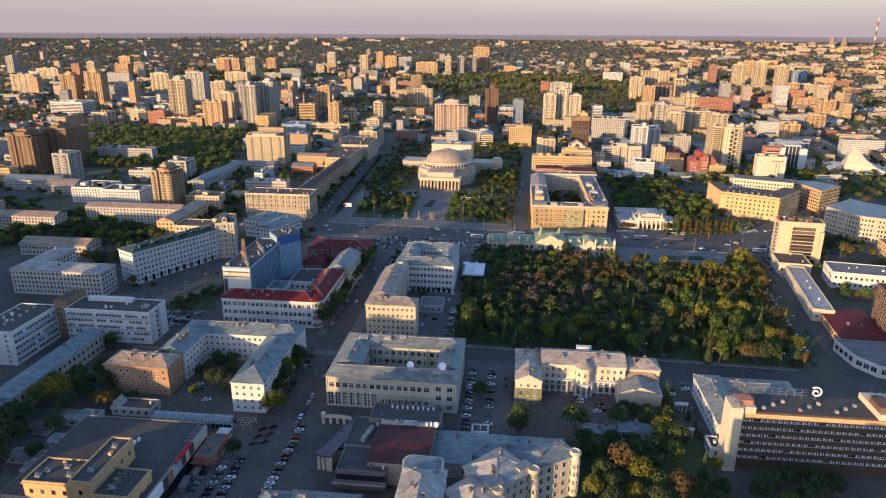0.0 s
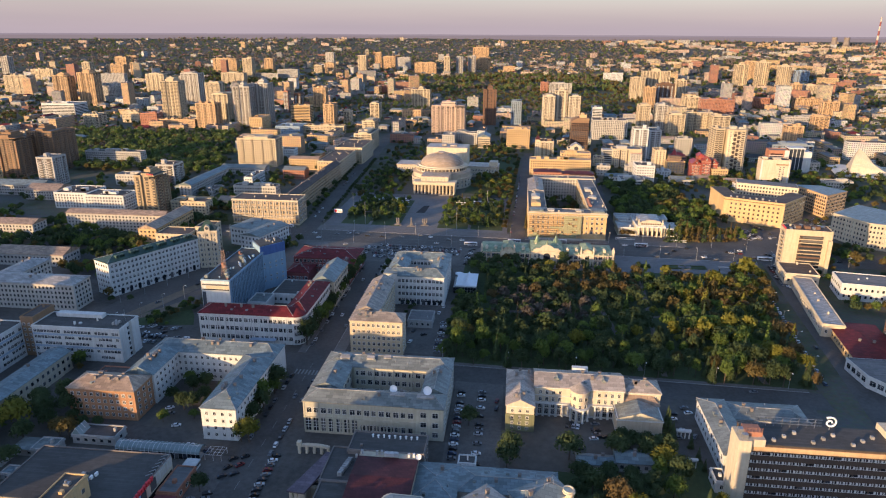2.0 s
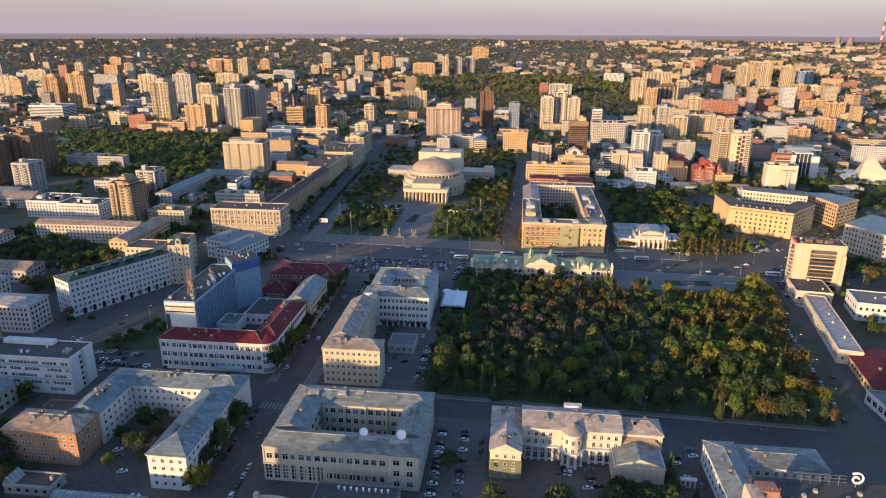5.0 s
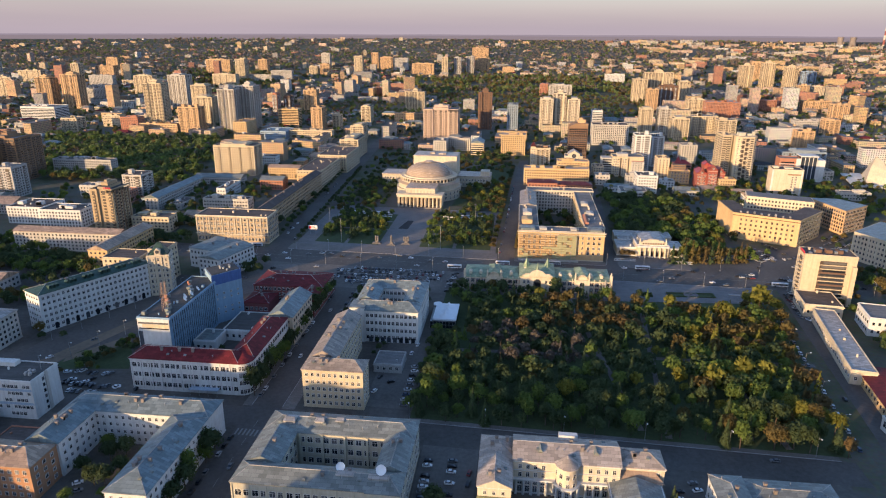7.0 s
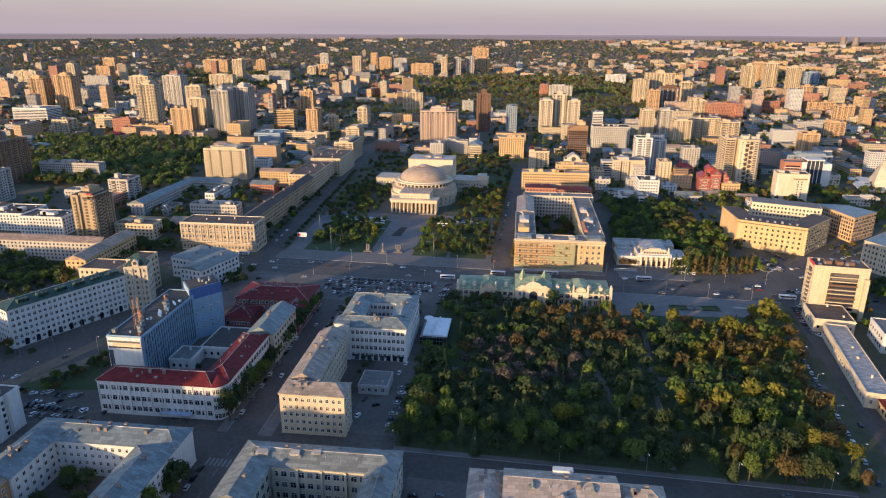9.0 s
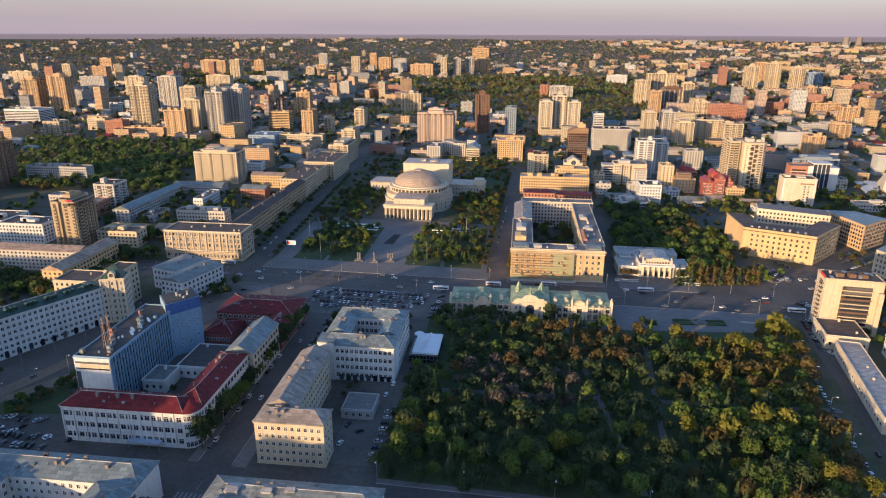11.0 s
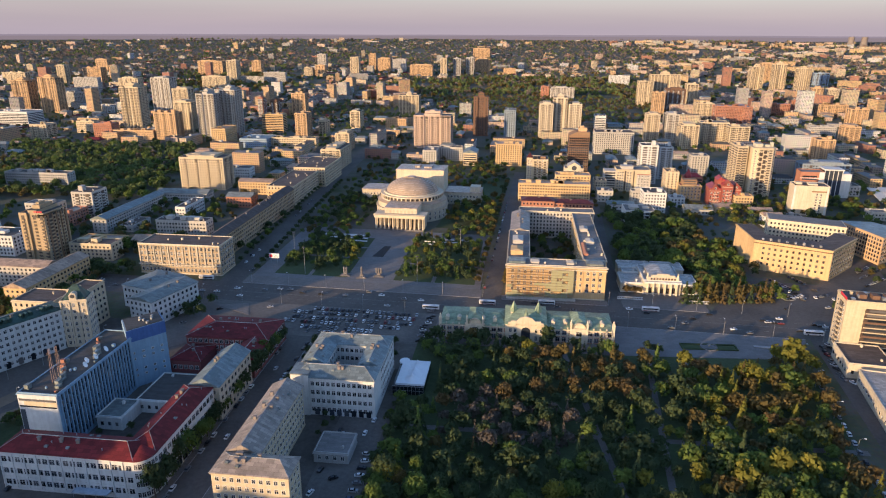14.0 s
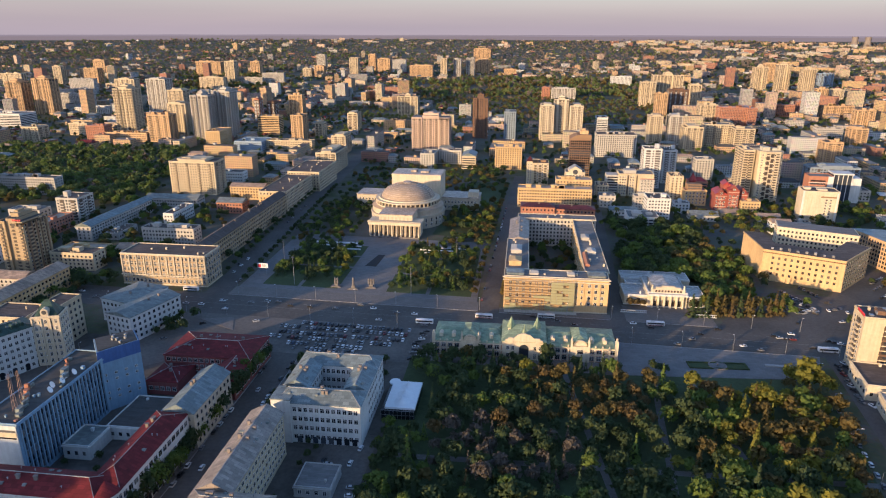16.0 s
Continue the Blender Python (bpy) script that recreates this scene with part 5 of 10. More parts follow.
facade(pwg, -276, 236, -276, 268, 0.9, 20.4, 3.3, 2.05, 1.75, 1.75, True, skip={(i, k) for i in range(6) for k in range(16) if _prng.random() < 0.18})
for i in range(6):
    part("window", window_mesh(1.6, 1.4), None, pwg, at=pose(-280, 235.99, 1.8 + i * 3.3))
for i in range(4):
    _f = Form()
    _f.box(-276.0, 236.4, 4.1 + i * 3.84, -275.9, 267.6, 5.4 + i * 3.84, bottom=True)
    part("spandrel", _f, M["wall_paleblue" if i % 2 else "wall_white"], pwg)
for k in range(10):
    _f = Form()
    _f.box(-296 + (k % 2) * 8, 241 + k * 2.6, 21.1, -294.6 + (k % 2) * 8, 242.2 + k * 2.6, 22.3)
    part("roof_plant", _f, M["metal_pale"], pwg)
stt = wings_house("brown_stair_tower", "brown stair tower between the panel wings", [(-276.2, 268, -268.1, 284, 25, "flat", "")], "umber", "felt_brown", anchor=(-250, 268), chimneys=0)
for i in range(6):
    for xx in (-274.3, -271.2):
        part("window", window_mesh(1.2, 1.5), None, stt, at=pose(xx, 267.99, 3.0 + i * 3.4))
wings_house("low_row_house", "long low house with a light blue metal roof", [(-252, 176, -239, 258, 11, "gable", "R")], "stone", "metal_blue", storey=3.4, rise=2.0, near=False)
wings_house("grey_roof_house", "grey plastered house with patched metal roofs", [(-357, 320, -288, 336, 19, "hip", "FR"), (-357, 336, -340, 362, 19, "hip", "R")], "pale", "metal_pale", rise=2.6, near=False, storey=3.3, bay=2.8, ww=1.3, wh=1.8)
wings_house("yard_garages", "low brown roofed yard building", [(-216, 240, -190, 256, 5, "flat", "F")], "brick", "felt_brown", near=False)

long_h = wings_house("long_white_house", "long white apartment house with a dark green roof", [(0, 0, 69, 17, 26, "hip", "FL")], "white", "metal_darkgreen", x=-278, y=344, rot=58, storey=3.5, bay=2.75, ww=1.45, wh=1.9, rise=3.0)
_f = Form()
_f.box(-0.8, -1.2, 0, 0.8, 2.0, 1.9)
_f.rod((0, -1.2, 1.7), (0, 2.0, 1.7), 0.85, 8)
_dormer = _f.mesh("dormer", M["metal_darkgreen"])
for k in range(18):
    part("dormer", _dormer, None, long_h, at=pose(8 + (k // 3) * 10.2 + (k % 3) * 2.1, 3.4, 27.0))
for k in range(11):
    _f = Form()
    _f.box(0, 0, 0, 2.2, 0.1, 3.4)
    _f.rod((1.1, 0.0, 3.4), (1.1, 0.1, 3.4), 1.1, 12)
    part("arch_window", _f, M["glazing"], long_h, at=pose(6 + k * 6.0, -0.16, 0.3))
tw = wings_house("corner_tower", "cream corner tower with a green pyramid roof", [(0, 0, 15, 12, 31, "flat", "FR")], "ivory", "bitumen", x=-243, y=402, rot=15, storey=3.9, bay=2.4, ww=1.3, wh=2.3)
_f = Form()
_f.hip(2, 2, 13, 10.5, 31.2, 8.0, 0.6, 1.0)
part("pyramid_roof", _f, M["metal_darkgreen"], tw)
_f = Form()
_f.box(5.5, 0.2, 31, 9.5, 3.4, 34.2)
_f.rod((7.5, 0.1, 34.2), (7.5, 3.4, 34.2), 2.0, 16)
part("clock_dormer", _f, M["wall_ivory"], tw)
_f = Form()
_f.rod((7.5, 0.0, 34.0), (7.5, 0.1, 34.0), 1.3, 16)
part("dial", _f, M["steel_dark"], tw)
for k in range(4):
    _f = Form()
    _f.box(0.1 + k * 4.65, -0.45, 0.5, 0.95 + k * 4.65, 0.02, 30.3)
    part("pilaster", _f, M["wall_ivory"], tw)
wings_house("yellow_stepped_house", "cream stepped house behind the corner tower", [(-286, 412, -258, 430, 24, "flat", "FR"), (-258, 424, -244, 440, 27, "flat", "FR")], "cream", "felt_brown", near=False)

blue_h = wings_house("blue_office", "blue panel office building with roof masts", [(0, 0, 57, 19.5, 30.0, "flat", "")], "bluegrey", "bitumen", x=-173.5, y=321, rot=90, category="building", anchor=(-165, 340))
_f = Form()
_f.prism([(49, 1.5), (63, -11.5), (73, -1.5), (61, 12.5)], 0, 34.5)
part("stair_tower", _f, M["wall_bluegrey"], blue_h)
_f = Form()
_f.prism([(50, 1.5), (63, -10.5), (72, -1.5), (61, 11.5)], 34.5, 35.0)
part("tower_roof", _f, M["bitumen"], blue_h)
for (pa, pb) in (((49, 1.5), (63, -11.5)), ((63, -11.5), (73, -1.5))):
    L = math.hypot(pb[0] - pa[0], pb[1] - pa[1])
    ux, uy = (pb[0] - pa[0]) / L, (pb[1] - pa[1]) / L
    _f = Form()
    _f.prism([(pa[0] + uy * 0.12, pa[1] - ux * 0.12), (pb[0] + uy * 0.12, pb[1] - ux * 0.12), (pb[0] - uy * 0.02, pb[1] + ux * 0.02), (pa[0] - uy * 0.02, pa[1] + ux * 0.02)], 27.5, 34.6)
    part("blue_band", _f, M["wall_blueband"], blue_h)
    for k in range(4):
        for i in range(7):
            if (k * 3 + i) % 3:
                s = 2.4 + k * (L - 4) / 3.3
                part("window", window_mesh(1.1, 1.2), None, blue_h, at=pose(pa[0] + ux * s, pa[1] + uy * s, 3 + i * 3.4, 0, 0, math.degrees(math.atan2(uy, ux))))
for k in range(6):
    _f = Form()
    _f.box(58 + (k * 2.3) % 7, -5 + (k * 3.7) % 9, 34.9, 59.4 + (k * 2.3) % 7, -4 + (k * 3.7) % 9, 36.2)
    part("roof_plant", _f, M["steel"], blue_h)
for k in range(24):
    _f = Form()
    _f.box(1 + k * 2.05, -0.55, 1, 1.55 + k * 2.05, 0.02, 29.4)
    if k == 0:
        _fin = _f.mesh("fin", M["wall_bluegrey"])
    part("fin", _fin, None, blue_h, at=pose(k * 2.05 if k else 0, 0, 0))
for k in range(23):
    for i in range(8):
        _f = Form()
        _f.box(-0.5, -0.12, 0, 0.5, 0.0, 3.05)
        if k == 0 and i == 0:
            _pane = _f.mesh("pane", M["glazing"])
        part("pane", _pane, None, blue_h, at=pose(2.3 + k * 2.05, 0, 2.4 + i * 3.4))
_f = Form()
_f.box(-0.4, 0.2, 0, -0.02, 19.3, 29.8)
part("end_wall", _f, M["wall_white"], blue_h)
for (v0, v1, z0, z1) in ((0.6, 18.8, 26.6, 27.7), (0.6, 18.8, 23.4, 24.1), (16.6, 19.0, 3.0, 22.0)):
    _f = Form()
    _f.box(-0.5, v0, z0, -0.38, v1, z1)
    part("end_window", _f, M["glazing"], blue_h)
# cream strip paints the sunlit band across the end wall
_f = Form()
_f.box(-0.52, 0.4, 24.3, -0.39, 16.4, 26.4)
part("cream_sun_band", _f, M["wall_cream"], blue_h)
for k in range(26):
    _f = Form()
    _u, _v = (k * 7.3) % 46, (k * 4.7) % 15
    _f.box(2 + _u, 2 + _v, 30.1, 3.2 + _u + (k % 3), 3.0 + _v + (k % 2), 30.9 + (k % 4) * 0.5)
    part("roof_plant", _f, M["metal_grey" if k % 3 else "wall_brick"], blue_h)
for (mx, my, mh) in ((8.5, 8, 18), (14, 9.5, 16)):
    _f = Form()
    for a, b2 in ((0, 0), (1.4, 0), (0, 1.4), (1.4, 1.4)):
        _f.rod((mx + a, my + b2, 30.0), (mx + 0.7 + (a - 0.7) * 0.3, my + 0.7 + (b2 - 0.7) * 0.3, 30.0 + mh), 0.08)
    for k in range(6):
        z = 30.2 + k * mh / 6
        _f.rod((mx, my, z), (mx + 1.4 - k * 0.14, my, z + mh / 6), 0.05)
        _f.rod((mx, my + 1.4, z), (mx + 1.4 - k * 0.14, my + 1.4 - k * 0.14, z + mh / 6), 0.05)
    part("antenna_mast", _f, M["rust_mast"], blue_h)
for k in range(5):
    _f = Form()
    _f.lathe([(0.05, 0), (1.0, 0.25), (1.6, 0.6), (1.0, 0.3)], 16)
    part("roof_dish", _f, M["dish_white"], blue_h, at=pose(22 + k * 3.6, 4 + (k % 2) * 2, 31.6, 60, 0, 20))
wings_house("blue_annex", "low annex with a pipework roof", [(-171, 338, -158, 352, 7, "flat", "F")], "white", "metal_grey", near=False, anchor=(-150, 335))

redh = wings_house("red_roofed_house", "white four-storey house with a red metal roof", [(-183, 298.6, -122.6, 311.5, 19, "hip", "F"), (-131.4, 304.6, -116.6, 350, 19, "hip", "R")], "white", "metal_red", storey=4.4, bay=3.0, ww=2.3, wh=2.6, rise=4.0, chimneys=3, anchor=(-150, 335))
for k in range(11):
    _f = Form()
    _f.box(-182.8 + k * 5.5, 298.3, 0.5, -182.2 + k * 5.5, 298.62, 18.4)
    part("pilaster", _f, M["wall_white"], redh)
for k in range(9):
    _f = Form()
    _f.box(-0.12, 0.0, 0.0, 0.1, 3.0, 3.0)
    part("shop_window", _f, M["glazing"], redh, at=pose(-116.5, 313 + k * 4.0, 0.6))
_f = Form()
_f.lathe([(6.0, 0), (6.0, 18.2), (6.5, 18.3), (6.5, 19.1)], 24, -122.6, 304.6, a0=-math.pi * 0.52, a1=math.pi * 0.02)
_rc = part("rounded_corner", _f, M["wall_white"], redh)
_f = Form()
_f.lathe([(6.7, 19.1), (6.7, 19.35), (0.3, 22.6)], 24, -122.6, 304.6, a0=-math.pi * 0.52, a1=math.pi * 0.02)
part("corner_roof", _f, M["metal_red"], redh)
for z in (5.2, 9.6, 13.9, 17.6):
    _f = Form()
    _f.lathe([(6.0, z), (6.35, z + 0.05), (6.35, z + 0.5), (6.0, z + 0.55)], 24, -122.6, 304.6, a0=-math.pi * 0.52, a1=math.pi * 0.02, cap=False)
    part("corner_band", _f, M["wall_white"], _rc)
for z in (1.0, 6.2, 10.5, 14.8):
    for k in range(6):
        a = -math.pi * 0.46 + k * math.pi * 0.44 / 5
        part("window", window_mesh(1.35, 2.5), None, _rc, at=pose(-122.6 + 6.02 * math.cos(a), 304.6 + 6.02 * math.sin(a), z, 0, 0, math.degrees(a) + 90))
_f = Form()
_f.box(-150, 295.6, 3.6, -134, 298.5, 3.9, bottom=True)
part("entrance_canopy", _f, M["wall_paleblue"], redh)
for k in range(4):
    _f = Form()
    _f.rod((-149.5 + k * 5.0, 295.9, 0), (-149.5 + k * 5.0, 295.9, 3.6), 0.1)
    part("canopy_post", _f, M["steel"], redh)
wings_house("grey_gabled_house", "pale house with a worn blue-grey gabled roof", [(-129.4, 350.2, -113.8, 383.4, 19, "gable", "FR")], "stone", "metal_blue", storey=3.6, rise=4.6, near=False, anchor=(-150, 335))
wings_house("court_shed", "flat dark-roofed yard building with a dish", [(-160, 352, -135, 376, 7, "flat", "FR")], "white", "bitumen", near=False, anchor=(-150, 335))
wings_house("dark_red_house", "dark red brick hall with red metal roofs", [(-164, 405, -114, 430, 13.5, "hip", "FR"), (-128, 387, -114, 404.9, 12, "gable", "FR"), (-164, 388, -146, 404.9, 8, "hip", "F")], "darkred", "metal_red", storey=3.8, bay=3.2, ww=2.0, wh=2.3, rise=3.4)

wings_house("yellow_end_house", "cream L-shaped house with rusty metal roof", [(-86, 296.4, -54.5, 307.5, 22, "hip", "FR"), (-86, 307.6, -71.2, 354.2, 22, "gable", "R")], "cream", "metal_weathered", storey=4.0, bay=2.8, ww=1.4, wh=1.9, rise=4.2, chimneys=5, anchor=(-65, 350))
sch = wings_house("school", "white four-storey school round a small yard", [(-79.8, 362.9, -38.1, 375.5, 21.5, "hip", "F"), (-79.8, 375.6, -67.2, 394.9, 21.5, "gable", "R"), (-49.8, 375.6, -38.1, 394.9, 21.5, "gable", "R"), (-79.8, 395.0, -38.1, 406.5, 21.5, "hip", "FR")], "white", "metal_blue", storey=4.6, bay=2.6, ww=1.75, wh=2.3, rise=3.8, chimneys=3, anchor=(-60, 375))
_f = Form()
_f.box(-80.6, 362.1, 0, -71.4, 371.9, 23.4)
part("stair_block", _f, M["wall_white"], sch)
_f = Form()
_f.box(-80.9, 361.8, 23.4, -71.1, 372.2, 23.9)
part("stair_roof", _f, M["metal_grey"], sch)
_f = Form()
_f.box(-63, 377.5, 0, -55, 384.5, 15)
part("yard_hut", _f, M["wall_pale"], sch)
for k in range(8):
    _f = Form()
    _f.box(-69 + k * 3.8, 362.6, 0.3, -66.6 + k * 3.8, 362.92, 3.6)
    part("ground_window", _f, M["glazing"], sch)
wings_house("school_pavilion", "small pale flat-roofed pavilion in the school yard", [(-58, 331, -42, 345, 5, "flat", "F")], "grey", "bitumen_pale", near=True)

# event tent with peaked white roof
tent = root("event_tent", "white peaked event tent with dark glazed walls", "tent", -34, 385, built=True)
_f = Form()
_f.box(0, 0, 0, 17, 24, 4.8)
part("wall", _f, M["glazing"], tent)
_f = Form()
for k in range(9):
    _f.rod((k * 2.1, -0.1, 0), (k * 2.1, -0.1, 5.2), 0.08)
_f.rod((0, -0.1, 5.1), (17, -0.1, 5.1), 0.1)
_f.rod((0, -0.1, 2.5), (17, -0.1, 2.5), 0.08)
part("posts", _f, M["steel"], tent)
_f = Form()
_f.box(1.5, 1.5, 4.8, 17, 24, 5.9)
part("canopy", _f, M["tent_white"], tent)
for k in range(3):
    _f = Form()
    _f.lathe([(4.4, 5.8), (2.4, 6.5), (1.0, 7.6), (0.25, 9.2)], 16, 9.5 + k * 0.4, 6.5 + k * 6.5)
    smooth(part("peak", _f, M["tent_white"], tent))
_f = Form()
_f.lathe([(3.0, 4.9), (3.0, 5.5), (2.6, 5.7)], 24, 2.0, 24.0)
part("round_canopy", _f, M["tent_white"], tent)

# ---------------------------------------------------------------- museum


def museum():
    r = root("museum", "green-roofed art nouveau museum with cream trim", "building", -17, 450, 0, 0.4, anchor=(37, 461), built=True)
    W, D, h = 108, 23, 9.5
    f = Form()
    f.box(0, 0, 0, 41, D, h)
    part("wall", f, M["wall_brick"], r)
    f = Form()
    f.box(67, 0, 0, W, D, h)
    part("wall", f, M["wall_brick"], r)
    f = Form()
    f.box(41, -1.5, 0, 67, D + 1, h + 2.5)
    part("centre_wall", f, M["wall_ivory"], r)
    for x0, x1 in ((0, 41), (67, W)):
        f = Form()
        f.hip(x0, 0, x1, D, h, 3.0, 0.5, 0.35)
        part("roof", f, M["metal_green"], r)
        for k in range(5):
            f = Form()
            f.box(x0 + 3 + k * 7.6, 3.0, h + 0.6, x0 + 5.2 + k * 7.6, 6.4, h + 2.7)
            f.hip(x0 + 3 + k * 7.6, 3.0, x0 + 5.2 + k * 7.6, 6.4, h + 2.7, 1.0, 0.2, 0.0)
            part("roof_dormer", f, M["wall_ivory"], r)
    f = Form()
    f.hip(41, -1.5, 67, D + 1, h + 2.5, 4.5, 0.4, 0.6)
    part("centre_roof", f, M["metal_green"], r)
    # cream piers and cornices
    f = Form()
    for k in range(28):
        x = k * W / 27
        if 41 < x < 67:
            continue
        g = Form()
        g.box(x - 0.4, -0.35, 0, x + 0.4, 0.05, h + 1.4)
        part("pier", g, M["wall_ivory"], r)
    for x0, x1 in ((0, 41), (67, W)):
        f = Form()
        f.box(x0, -0.3, h - 0.9, x1, 0.02, h - 0.1)
        f.box(x0, -0.25, 4.6, x1, 0.02, 5.2)
        part("cornice", f, M["wall_ivory"], r)
    for x in (0, W):
        f = Form()
        f.box(x - 0.9, -0.6, 0, x + 0.9, 0.9, h + 5)
        f.lathe([(0.9, h + 5), (0.5, h + 5.8), (0.7, h + 6.4), (0.0, h + 7.2)], 10, x, 0.2)
        part("pinnacle", f, M["wall_ivory"], r)
    for k in range(27):
        x = (k + 0.5) * W / 27
        if not 40 < x < 68:
            part("window", window_mesh(2.5, 3.0), None, r, at=pose(x, -0.02, 0.9))
            part("window", window_mesh(2.5, 2.6), None, r, at=pose(x, -0.02, 5.6))
    # side pavilions with arched pediment and twin pinnacles
    for cx in (22, 87):
        f = Form()
        f.box(cx - 5, -0.9, 0, cx + 5, 0.0, h + 1)
        f.lathe([(4.0, 0), (4.0, 1.0)], 18, 0, 0, a0=0, a1=math.pi)
        f.v[-38:] = [(cx + x, -0.9 + z * 0.9, h + 1 + y) for x, y, z in f.v[-38:]]
        part("pavilion_front", f, M["wall_ivory"], r)
        f = Form()
        f.box(cx - 4.5, 0.2, h, cx + 4.5, D * 0.75, h + 3.4)
        f.hip(cx - 4.5, 0.2, cx + 4.5, D * 0.75, h + 3.4, 2.2, 0.2, 0.9)
        part("pavilion_roof", f, M["metal_green"], r)
        for sx in (-5, 5):
            f = Form()
            f.box(cx + sx - 0.6, -1.0, 0, cx + sx + 0.6, 0.4, h + 4.5)
            f.lathe([(0.75, h + 4.5), (0.35, h + 6.0), (0.0, h + 7.4)], 8, cx + sx, -0.3)
            part("pinnacle", f, M["wall_ivory"], r)
        part("door", window_mesh(2.6, 3.6, "window_brown"), None, r, at=pose(cx, -0.92, 0.2))
        part("window", window_mesh(3.4, 2.8), None, r, at=pose(cx, -0.92, 5.6))
    # centre: gable, big arched window, twin domed turrets and a small spire
    f = Form()
    y = -1.9
    pts = [(43, h + 2.5), (65, h + 2.5), (65, h + 4.0), (60.5, h + 4.6), (57.5, h + 7.4), (54, h + 8.4), (50.5, h + 7.4), (47.5, h + 4.6), (43, h + 4.0)]
    f.face([(px, y, pz) for px, pz in pts])
    f.face([(px, y + 0.8, pz) for px, pz in reversed(pts)])
    for k in range(len(pts)):
        a, b = pts[k], pts[(k + 1) % len(pts)]
        f.face([(a[0], y, a[1]), (a[0], y + 0.8, a[1]), (b[0], y + 0.8, b[1]), (b[0], y, b[1])])
    part("gable", f, M["wall_ivory"], r)
    f = Form()
    f.box(51.2, -1.75, 1.0, 56.8, -1.55, 7.5)
    f.rod((54, -1.75, 7.5), (54, -1.55, 7.5), 2.8, 24)
    part("arched_window", f, M["glazing"], r)
    for cx in (44.5, 47.5, 60.5, 63.5):
        part("window", window_mesh(1.5, 3.2), None, r, at=pose(cx, -1.52, 1.2))
        part("window", window_mesh(1.5, 2.6), None, r, at=pose(cx, -1.52, 6.6))
    for cx in (46.2, 61.8):
        f = Form()
        f.box(cx - 1.9, 8, h, cx + 1.9, 11.8, h + 6.0)
        part("turret", f, M["wall_ivory"], r)
        f = Form()
        f.lathe([(2.5, h + 6.0), (2.1, h + 8.0), (1.1, h + 10.8), (0.0, h + 13.4)], 4, cx, 9.9)
        part("turret_roof", f, M["metal_green"], r)
        f = Form()
        f.box(cx - 1.5, -2.1, h + 2.5, cx + 1.5, -1.4, h + 5.4)
        part("dormer", f, M["wall_ivory"], r)
    f = Form()
    f.lathe([(1.4, h + 5.5), (1.5, h + 7), (1.0, h + 8.6), (0.35, h + 9.6), (0.15, h + 12.5)], 12, 54, 2.0)
    part("spire", f, M["metal_green"], r)


museum()

# ---------------------------------------------------------------- theatre


